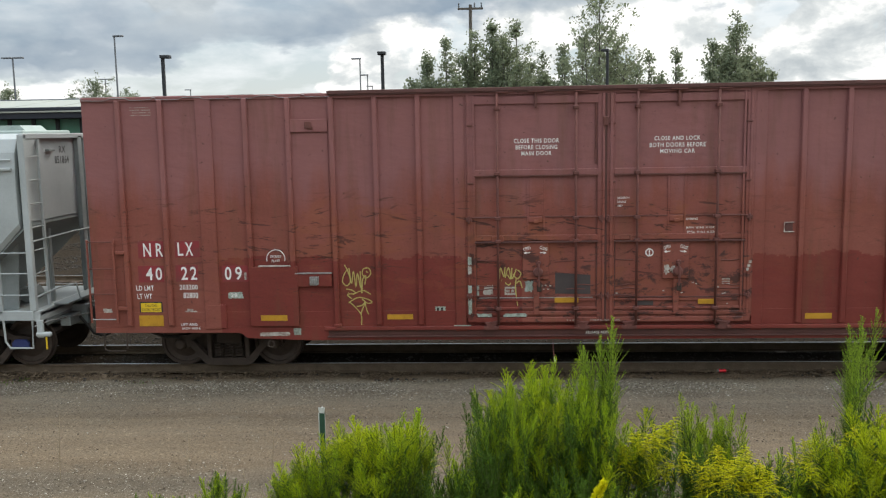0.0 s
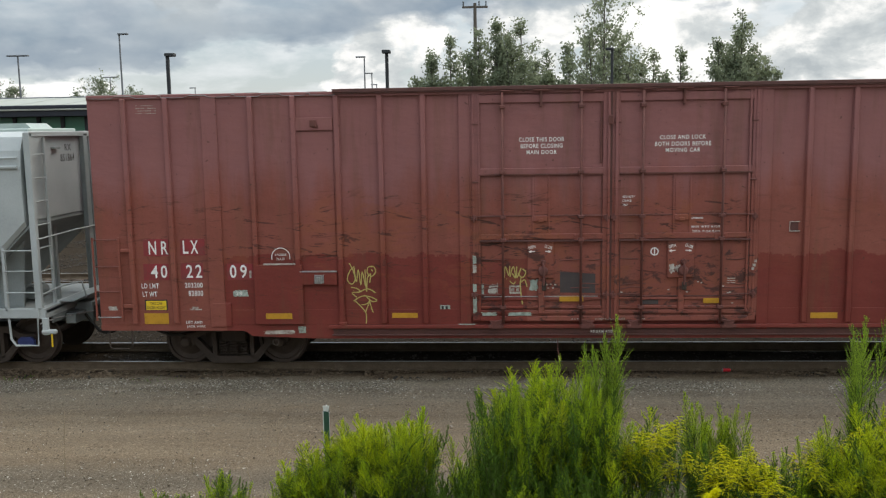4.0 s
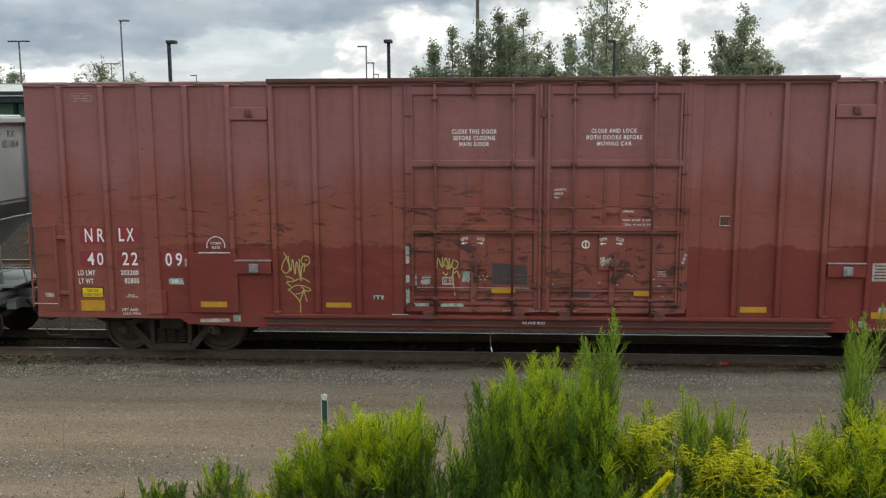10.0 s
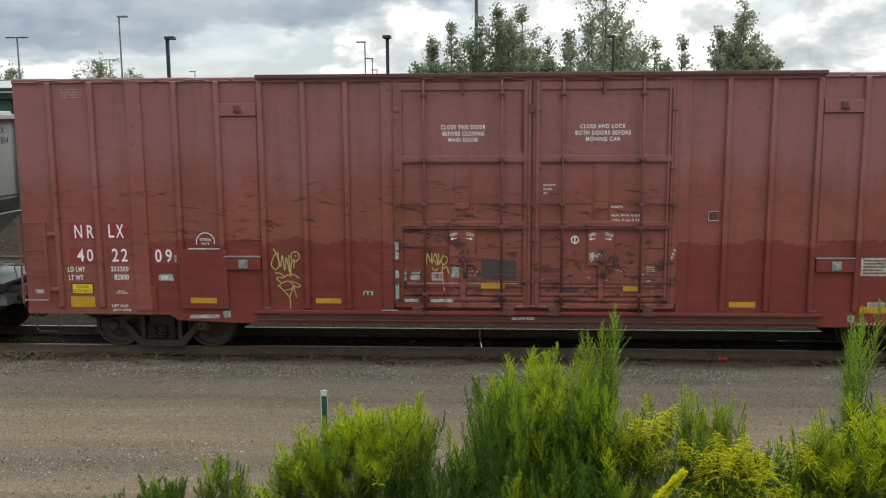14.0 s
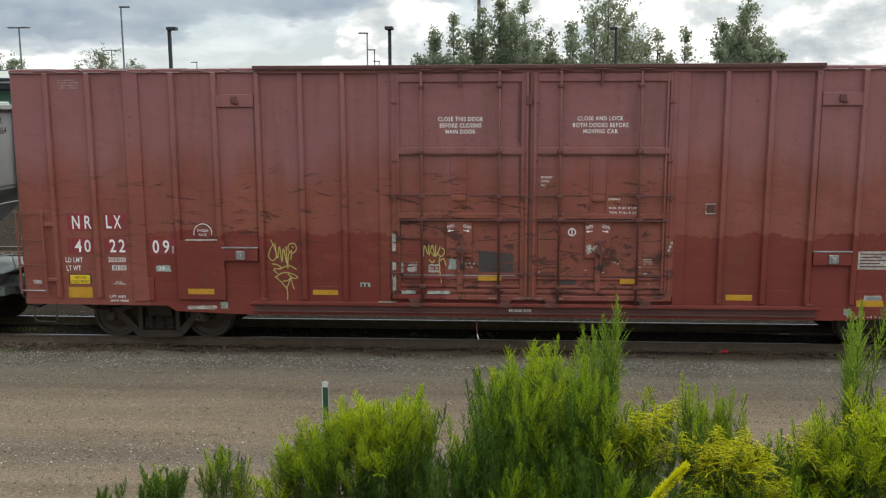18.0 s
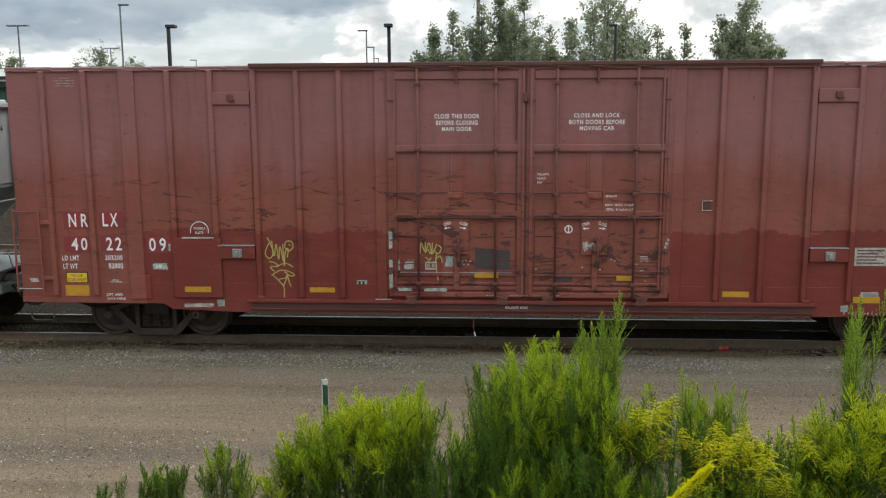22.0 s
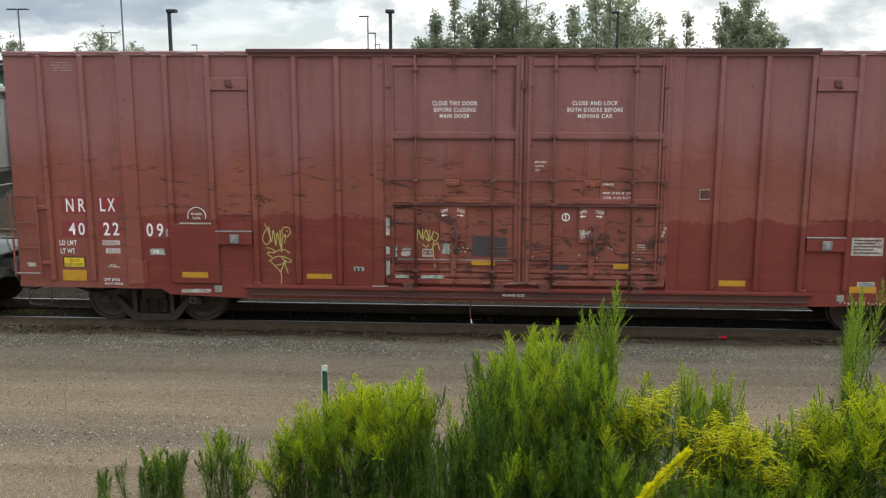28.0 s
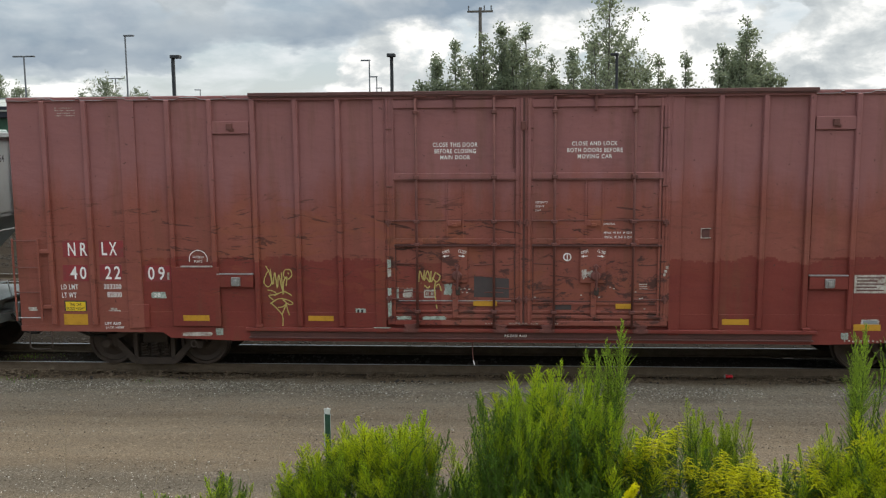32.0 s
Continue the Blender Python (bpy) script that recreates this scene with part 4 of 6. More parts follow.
    letters("patch_text", "28", -6.74, -6.62, 1.445, 1.515, SIDE - 0.0055, WHITE, car)
    for x0, x1, z0, z1 in ((-3.02, -2.98, 1.175, 1.23), (-2.95, -2.91, 1.175, 1.23)):
        sticker("ink_bar", x0, x1, z0, z1, LABEL_INK, car, y=SIDE - 0.004, lift=0.002)
    torn("paint_patch", -6.475, -6.435, 1.76, 1.90, WORN_WHITE, car, "scrap of an older white figure", y=SIDE - 0.006)
    # grey maintenance stencil panel
    g = sticker("stencil_panel", 5.66, 6.20, 1.56, 1.88, WORN_WHITE, car, "pale grey maintenance stencil panel")
    for i in range(5):
        sticker("stencil_line", 5.70, 6.16 - 0.12 * (i % 2), 1.60 + i * 0.055, 1.622 + i * 0.055, DARK_RED, g, y=SIDE - 0.004, lift=0.002)
    sticker("stencil_panel", 5.84, 6.08, 1.02, 1.08, HOPPER_GREY, car, y=SIDE - 0.010)
    torn("paint_patch", 5.80, 6.12, 1.00, 1.10, WORN_WHITE, car, y=SIDE - 0.006)
    torn("paint_patch", 5.47, 5.60, 0.74, 0.86, PALE_GREEN, car, "scuffed pale undercoat", y=SIDE - 0.016)
    for i in range(11):
        torn("stencil_bar", 5.53 + i * 0.068, 5.53 + i * 0.068 + 0.022 + 0.012 * (i % 3), 0.690 + 0.014 * (i % 2), 0.742 - 0.01 * (i % 3), WORN_WHITE, car, y=SIDE - 0.016, rough=0.6)


def graffiti(car):
    """Two spray tags of loose looping strokes; the shapes carry no words."""
    def stroke(parent, pts, r, yy):
        a = [Vector(p) for p in pts]
        out = []
        for i in range(len(a) - 1):
            p0, p1, p2, p3 = a[max(i - 1, 0)], a[i], a[i + 1], a[min(i + 2, len(a) - 1)]
            for k in range(6):
                u = k / 6
                out.append(0.5 * ((2 * p1) + (p2 - p0) * u + (2 * p0 - 5 * p1 + 4 * p2 - p3) * u * u + (3 * p1 - p0 - 3 * p2 + p3) * u ** 3))
        out.append(a[-1])
        s = Shape().tube([(p.x, 0, p.y) for p in out], r, 5)
        s.v = [(x, yy + 0.12 * yv, z) for x, yv, z in s.v]
        part("spray_stroke", s, SPRAY, parent)
    tag = part("graffiti", Shape().box(-4.60, -4.596, SIDE - 0.0085, SIDE - 0.005, 1.50, 1.53, 0.0005), SPRAY, car, "ochre yellow spray-painted tag")
    yy = SIDE - 0.011
    for pts in ([(-4.66, 2.02), (-4.60, 1.90), (-4.56, 1.72), (-4.63, 1.64), (-4.70, 1.72), (-4.66, 1.86), (-4.60, 1.94)],
                [(-4.58, 1.96), (-4.54, 1.68), (-4.50, 1.90), (-4.46, 1.62), (-4.43, 1.86), (-4.38, 1.60)],
                [(-4.38, 1.90), (-4.36, 1.50), (-4.34, 1.74), (-4.28, 1.82), (-4.30, 1.66)],
                [(-4.25, 1.96), (-4.32, 1.94), (-4.34, 1.84), (-4.26, 1.78), (-4.19, 1.86), (-4.22, 1.95), (-4.28, 1.95)],
                [(-4.27, 1.90), (-4.24, 1.87)],
                [(-4.64, 1.58), (-4.54, 1.56), (-4.48, 1.50), (-4.62, 1.48), (-4.54, 1.40)],
                [(-4.52, 1.48), (-4.34, 1.55), (-4.20, 1.48)],
                [(-4.60, 1.33), (-4.44, 1.42), (-4.28, 1.40), (-4.18, 1.34), (-4.26, 1.32), (-4.36, 1.40)],
                [(-4.58, 1.34), (-4.46, 1.22), (-4.38, 1.10), (-4.38, 0.92)],
                [(-4.46, 1.26), (-4.36, 1.28), (-4.30, 1.34), (-4.36, 1.20), (-4.39, 1.12)],
                [(-4.31, 1.34), (-4.28, 1.20), (-4.25, 1.12)]):
        stroke(tag, pts, 0.0100, yy)
    tag = part("graffiti", Shape().box(-1.86, -1.856, SIDE - 0.030, SIDE - 0.027, 1.70, 1.73, 0.0005), SPRAY, car, "small ochre yellow spray-painted tag")
    yy = SIDE - 0.034
    for pts in ([(-1.90, 1.74), (-1.88, 1.94), (-1.82, 1.78), (-1.80, 1.95)], [(-1.80, 1.76), (-1.74, 1.94), (-1.70, 1.74), (-1.76, 1.82)],
                [(-1.68, 1.94), (-1.68, 1.74), (-1.60, 1.92)], [(-1.66, 1.82), (-1.58, 1.74), (-1.52, 1.84), (-1.58, 1.90)],
                [(-1.80, 1.68), (-1.74, 1.63), (-1.70, 1.67)], [(-1.60, 1.76), (-1.62, 1.60), (-1.60, 1.40), (-1.58, 1.26)], [(-1.60, 1.66), (-1.54, 1.70), (-1.50, 1.58)]):
        stroke(tag, pts, 0.011, yy)


def make_door(car, x0, x1, mid, rods, feet, name_side):
    """A plug door with frame, cross bars, locking rods, gear plate and rollers."""
    y = SIDE
    door = part("plug_door", Shape().box(x0, x1, y - 0.022, y + 0.03, 0.95, 4.985, 0.006), DOOR_PAINT, car, "scuffed red-brown plug door")
    # frame
    for a, b in ((x0, x0 + 0.14), (x1 - 0.13, x1)):
        part("door_stile", Shape().box(a, b, y - 0.05, y - 0.02, 0.97, 4.98, 0.008), DOOR_PAINT, door)
    for z0, z1 in ((4.79, 4.93), (3.565, 3.67), (2.42, 2.52), (1.09, 1.16), (0.96, 1.05)):
        part("door_rail", Shape().box(x0 + 0.13, x1 - 0.12, y - 0.055, y - 0.02, z0, z1, 0.01), DOOR_PAINT, door)
    # added strips under the rails, coloured dark to draw the thin shadow line there
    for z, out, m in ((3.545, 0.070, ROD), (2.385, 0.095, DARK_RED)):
        part("rail_shadow_strip", Shape().box(x0 + 0.13, x1 - 0.12, y - out, y - 0.02, z, z + 0.028, 0.003), m, door)
    # thin dark strips between panel and stile of the lower bay
    for a in (x0 + 0.142, x1 - 0.150):
        part("panel_edge_strip", Shape().box(a, a + 0.016, y - 0.045, y - 0.02, 1.20, 2.39, 0.003), DARK_RED, door)
    part("panel_edge_strip", Shape().box(x1 - 0.152, x1 - 0.138, y - 0.045, y - 0.02, 2.53, 3.54, 0.003), ROD, door)
    part("weld_bar", Shape().box(x0 + 0.14, x1 - 0.13, y - 0.034, y - 0.02, 2.825, 2.85, 0.004), ROD, door)
    # plates in the bay below the top one
    for a in (mid - 0.16, mid + 0.12):
        part("guide_strip", Shape().box(a, a + 0.035, y - 0.04, y - 0.02, 2.52, 3.55, 0.004), DOOR_PAINT, door)
    part("guide_plate", Shape().box(mid - 0.12, mid + 0.12, y - 0.032, y - 0.02, 2.86, 3.55, 0.004), DOOR_PAINT, door)
    part("guide_block", Shape().box(mid - 0.13, mid + 0.11, y - 0.055, y - 0.02, 2.74, 2.84, 0.008).box(mid - 0.05, mid + 0.04, y - 0.08, y - 0.05, 2.73, 2.79, 0.006), DOOR_PAINT, door)
    # two locking pipes with keepers and cranks
    for rx, fx in zip(rods, feet):
        rod = part("locking_rod", Shape().tube([(rx, y - 0.115, 0.93), (rx, y - 0.115, 4.97)], 0.023, 10), ROD, door, "dark red-brown locking pipe", True)
        for z in (4.72, 3.60, 2.82, 2.42, 1.22):
            part("rod_keeper", Shape().box(rx - 0.05, rx + 0.05, y - 0.148, y - 0.02, z - 0.032, z + 0.032, 0.010), ROD, rod)
        for z in (2.45,):
            part("keeper_plate", Shape().box(rx - 0.11, rx + 0.10, y - 0.075, y - 0.05, z - 0.05, z + 0.05, 0.006), DOOR_PAINT, rod)
        foot = Shape().prism([(fx - 0.14, 0.865), (fx - 0.10, 0.84), (fx + 0.10, 0.84), (fx + 0.14, 0.865), (fx + 0.13, 0.90), (fx + 0.07, 0.925), (fx + 0.11, 0.955), (fx + 0.11, 0.975), (fx - 0.11, 0.975), (fx - 0.11, 0.955), (fx - 0.07, 0.925), (fx - 0.13, 0.90)], y - 0.105, y - 0.01)
        for a in (-0.085, 0.085):
            foot.lathe([(0.0, -0.02), (0.028, -0.02), (0.032, 0.0), (0.032, 0.06)], 10, at=(fx + a, y - 0.10, 0.88))
        part("rod_foot", foot, ROD, rod, "cast door roller bracket")
        part("rod_crank", Shape().prism([(rx - 0.03, 1.0), (rx + 0.03, 1.0), (fx + 0.05, 0.96), (fx - 0.05, 0.96)], y - 0.12, y - 0.07), ROD, rod)
    part("hanger", Shape().box(mid - 0.02, mid + 0.02, y - 0.11, y - 0.02, 4.72, 5.0, 0.006).box(mid - 0.14, mid + 0.14, y - 0.13, y - 0.06, 4.985, 5.01, 0.004), ROD, door)
    for a in rods:
        part("hanger_bar", Shape().box(a - 0.02, a + 0.20, y - 0.135, y - 0.08, 4.985, 5.005, 0.004), ROD, door)
    # horizontal links at the middle
    for z in (2.835, 1.445):
        part("link_bar", Shape().tube([(x0 + 0.02, y - 0.075, z), (rods[0] - 0.07, y - 0.085, z), (rods[0], y - 0.115, z)], 0.011, 6), ROD, door)
        part("link_bar", Shape().tube([(rods[1], y - 0.115, z), (rods[1] + 0.12, y - 0.085, z), (x1 - 0.03, y - 0.075, z)], 0.011, 6), ROD, door)
    for z in (1.44, 2.80):
        for a in (x0 + 0.03, x1 - 0.06):
            part("hinge_block", Shape().box(a - 0.05, a + 0.055, y - 0.09, y - 0.02, z - 0.035, z + 0.03, 0.012).box(a - 0.015, a + 0.02, y - 0.10, y - 0.03, z - 0.07, z + 0.06, 0.008), ROD, door)
    # gear plate with handle
    gp = part("gear_plate", Shape().box(mid - 0.24, mid + 0.22, y - 0.064, y - 0.02, 1.73, 2.385, 0.01), DOOR_PAINT, door)
    part("gear_column", Shape().box(mid - 0.05, mid + 0.05, y - 0.085, y - 0.02, 1.10, 1.73, 0.012), DOOR_PAINT, door)
    part("gear_wheel", Shape().lathe([(0.0, -0.05), (0.06, -0.05), (0.085, -0.03), (0.09, 0.02)], 14, at=(mid + 0.03, y - 0.085, 1.86)).lathe([(0.0, -0.05), (0.04, -0.05), (0.05, 0.02)], 12, at=(mid + 0.04, y - 0.075, 2.02)), ROD, gp)
    part("operating_lever", Shape().tube([(mid + 0.03, y - 0.12, 2.02), (mid + 0.05, y - 0.14, 1.86), (mid + 0.04, y - 0.13, 1.62)], 0.02, 8), ROD, gp)
    part("lever_box", Shape().box(mid + 0.01, mid + 0.09, y - 0.12, y - 0.064, 1.52, 1.66, 0.012), TRUCK, gp)
    letters("gear_text", "OPEN", mid - 0.225, mid - 0.10, 2.26, 2.315, y - 0.0655, WHITE, gp, turn=0.30)
    letters("gear_text", "CLOSE", mid + 0.06, mid + 0.20, 2.26, 2.315, y - 0.0655, WHITE, gp, turn=-0.30)
    for k, a in ((-1, mid - 0.16), (1, mid + 0.12)):
        s = Shape().prism([(a - k * 0.055, 2.222), (a - k * 0.055, 2.208), (a + k * 0.01, 2.200), (a + k * 0.01, 2.185), (a + k * 0.06, 2.203), (a + k * 0.01, 2.235), (a + k * 0.01, 2.215)], y - 0.0665, y - 0.063)
        part("gear_arrow", s, WHITE, gp)
    # lower bars
    for z0, z1, yy in ((1.34, 1.385, 0.05), (1.19, 1.235, 0.06)):
        part("door_bar", Shape().box(x0 + 0.14, x1 - 0.13, y - yy, y - 0.02, z0, z1, 0.006), DOOR_PAINT, door)
    part("scrape_bar", Shape().box(x0 + 0.2, x1 - 0.2, y - 0.045, y - 0.02, 1.395, 1.41, 0.003), STEEL if name_side < 0 else DARK_RED, door)
    # pressed creases in the lower bay
    rng = random.Random(20 + name_side)
    for z in (2.06, 1.62, 1.55):
        a = x0 + 0.16
        while a < x1 - 0.35:
            b = min(a + rng.uniform(0.25, 0.6), x1 - 0.16)
            if not (a < mid + 0.23 and b > mid - 0.25):
                part("crease", Shape().tube([(a, y - 0.022, z + rng.uniform(-0.03, 0.03)), ((a + b) / 2, y - 0.026, z + rng.uniform(-0.02, 0.02)), (b, y - 0.022, z)], 0.010, 5), ROD, door)
            a = b + rng.uniform(0.1, 0.3)
    # corner keepers at the upper edge
    part("corner_strap", Shape().box(x1 - 0.17, x1 - 0.145, y - 0.06, y - 0.02, 3.75, 4.80, 0.004), ROD, door)
    return door


def make_doors(car):
    y = SIDE
    a = make_door(car, -2.46, -0.06, -1.252, (-1.92, -0.565), (-2.05, -0.446), -1)
    b = make_door(car, -0.03, 2.47, 1.178, (0.486, 1.85), (0.373, 2.006), 1)
    # dark gaps and centre strips
    for x0, x1 in ((-2.49, -2.462), (2.472, 2.50)):
        part("door_seal", Shape().box(x0, x1, y - 0.033, y, 1.05, 4.98, 0.002), DOOR_PAINT, car)
    part("centre_seal", Shape().box(-0.065, -0.024, y - 0.045, y, 1.0, 4.97, 0.002), DARK_RED, car)
    for x0, x1, m in ((-0.11, -0.065, DOOR_PAINT), (0.02, 0.075, DOOR_PAINT)):
        part("centre_strip", Shape().box(x0, x1, y - 0.085, y - 0.045, 1.0, 4.95, 0.008), m, car)
    for x in (-2.43, -2.33, 2.30, 2.41):
        part("edge_strip", Shape().box(x - 0.018, x + 0.018, y - 0.065, y - 0.045, 1.12, 4.95, 0.005), DOOR_PAINT, car)
    for x in (-2.40, 2.37, 0.06):
        for z in (4.42, 3.42):
            part("edge_clip", Shape().box(x - 0.05, x + 0.06, y - 0.075, y - 0.04, z, z + 0.03, 0.006), ROD, car)
    part("centre_latch", Shape().box(-0.10, -0.02, y - 0.12, y - 0.08, 4.40, 4.56, 0.012), ROD, car)
    yy = y - 0.0235
    for txt, x0, x1, z0, z1 in (("CLOSE THIS DOOR", -1.63, -0.85, 4.115, 4.205), ("BEFORE CLOSING", -1.60, -0.88, 4.005, 4.093), ("MAIN DOOR", -1.50, -0.98, 3.90, 3.985)):
        letters("door_text", txt, x0, x1, z0 + 0.008, z1 - 0.006, yy, WHITE, a, 0.06)
    for txt, x0, x1, z0, z1 in (("CLOSE AND LOCK", 0.78, 1.56, 4.125, 4.21), ("BOTH DOORS BEFORE", 0.70, 1.65, 4.01, 4.098), ("MOVING CAR", 0.88, 1.47, 3.905, 3.99)):
        letters("door_text", txt, x0, x1, z0 + 0.008, z1 - 0.006, yy, WHITE, b, 0.06)
    for txt, x0, x1, z0, z1 in (("SECURITY", 0.16, 0.37, 3.135, 3.17), ("DEVICE", 0.16, 0.31, 3.065, 3.10), ("ONLY", 0.16, 0.25, 2.995, 3.03), ("OPENING", 1.34, 1.54, 2.755, 2.79), ("MAIN  W 8-0  H 12-9", 1.35, 1.83, 2.60, 2.64), ("TOTAL  W 16-0  H 12-9", 1.36, 1.83, 2.52, 2.56)):
        letters("door_text", txt, x0, x1, z0, z1, yy, WHITE, b)
    # ring symbol with an upright bar
    ring = Shape().lathe([(0.072, -0.003), (0.072, 0.001), (0.052, 0.001), (0.052, -0.003), (0.072, -0.003)], 28, at=(0.72, y - 0.024, 2.19)).box(0.71, 0.73, y - 0.027, y - 0.022, 2.14, 2.24, 0.001)
    part("ring_symbol", ring, WHITE, b)
    # torn stickers and exposed undercoat at the lower corner
    for x0, x1, z0, z1, m in ((-2.19, -2.01, 1.45, 1.64, WORN_WHITE), (-2.30, -2.26, 1.42, 1.64, PALE_GREEN), (-1.46, -1.30, 1.50, 1.71, PALE_GREEN), (-1.81, -1.60, 1.45, 1.49, WORN_WHITE), (-1.81, -1.60, 1.565, 1.60, WORN_WHITE), (-1.81, -1.79, 1.49, 1.565, WORN_WHITE), (-1.62, -1.60, 1.49, 1.565, WORN_WHITE), (-1.78, -1.72, 1.50, 1.55, WORN_WHITE), (-1.69, -1.64, 1.50, 1.55, WORN_WHITE)):
        torn("torn_sticker", x0, x1, z0, z1, m, a, y=y - 0.0225, lift=0.003, rough=0.35 if x1 - x0 > 0.1 and z1 - z0 > 0.1 else 0.1)
    for x0, x1, z0, z1 in ((-2.31, -2.04, 1.062, 1.125), (-1.84, -1.40, 1.062, 1.125)):
        torn("bare_strip", x0, x1, z0, z1, PALE_GREEN, a, "exposed pale green undercoat", y=y - 0.056)
    for z0, z1 in ((1.99, 2.15), (1.83, 1.985), (1.49, 1.64), (1.10, 1.44)):
        torn("bare_strip", -2.455, -2.385, z0, z1, PALE_GREEN if z0 != 1.83 else WORN_WHITE, a, "exposed pale green undercoat", y=y - 0.0665)
    torn("bare_strip", -2.72, -2.40, 0.905, 0.925, PALE_GREEN, car, y=y - 0.08)
    part("dark_patch", Shape().prism([(-0.92, 1.47), (-0.30, 1.46), (-0.30, 1.80), (-0.92, 1.84)], y - 0.026, y - 0.02), PATCH_GREY, a, "charcoal rectangle of over-painted stencil")
    part("patch_edge", Shape().prism([(-0.92, 1.842), (-0.30, 1.795), (-0.30, 1.805), (-0.92, 1.855)], y - 0.027, y - 0.02), DARK_RED, a)
    sticker("reflector", -0.93, -0.51, 1.315, 1.405, YELLOW, a, "yellow reflective strip", y=y - 0.052)
    sticker("reflector", 1.57, 1.85, 1.275, 1.365, YELLOW, b, "yellow reflective strip", y=y - 0.052)
    sticker("dark_patch", 0.50, 0.80, 1.25, 1.38, PATCH_GREY, b, y=y - 0.024)
    torn("paper_notice", 0.96, 1.07, 1.80, 1.98, WORN_WHITE, b, "torn white paper notice", y=y - 0.065, rough=0.6)
    torn("paper_notice", 1.06, 1.17, 1.82, 1.96, WORN_WHITE, b, "torn white paper scrap", y=y - 0.065, rough=0.8)
    for x, z in ((0.955, 1.50), (1.26, 1.47), (1.46, 1.64), (1.52, 1.62), (1.90, 1.56), (1.98, 1.44), (2.02, 1.45), (2.06, 1.26), (0.14, 1.46), (-1.16, 1.60), (-1.10, 1.61), (-1.02, 1.60), (-1.14, 1.54), (-1.06, 1.54)):
        torn("chip", x, x + 0.035, z, z + 0.022, WORN_WHITE, b if x > 0 else a, y=y - (0.0225 if x > 1.3 or x < 1 else 0.07))
    for z in (1.62, 1.66, 1.70):
        sticker("stencil_bar", 1.98, 2.12, z, z + 0.016, WORN_WHITE, b, y=y - 0.0225, lift=0.002)
    for z in (1.86, 1.92, 1.99):
        torn("worn_mark", 2.38 + 0.3 * (z - 1.86), 2.43 + 0.3 * (z - 1.86), z, z + 0.05, WORN_WHITE, car, y=y - 0.066, lift=0.002)
    letters("sill_text", "HOLD BEFORE CLOS", -0.30, 0.22, 0.985, 1.015, y - 0.0570, WORN_WHITE, car)
    for x in (-0.72, -0.67, -0.62, 0.50, 0.54):
        torn("stencil_bar", x, x + 0.030, 0.985, 1.010, WORN_WHITE, car, y=y - 0.0555, rough=0.7)
    letters("release_text", "RELEASE ROD", -0.375, 0.02, 0.745, 0.792, y - 0.0195, WHITE, car)


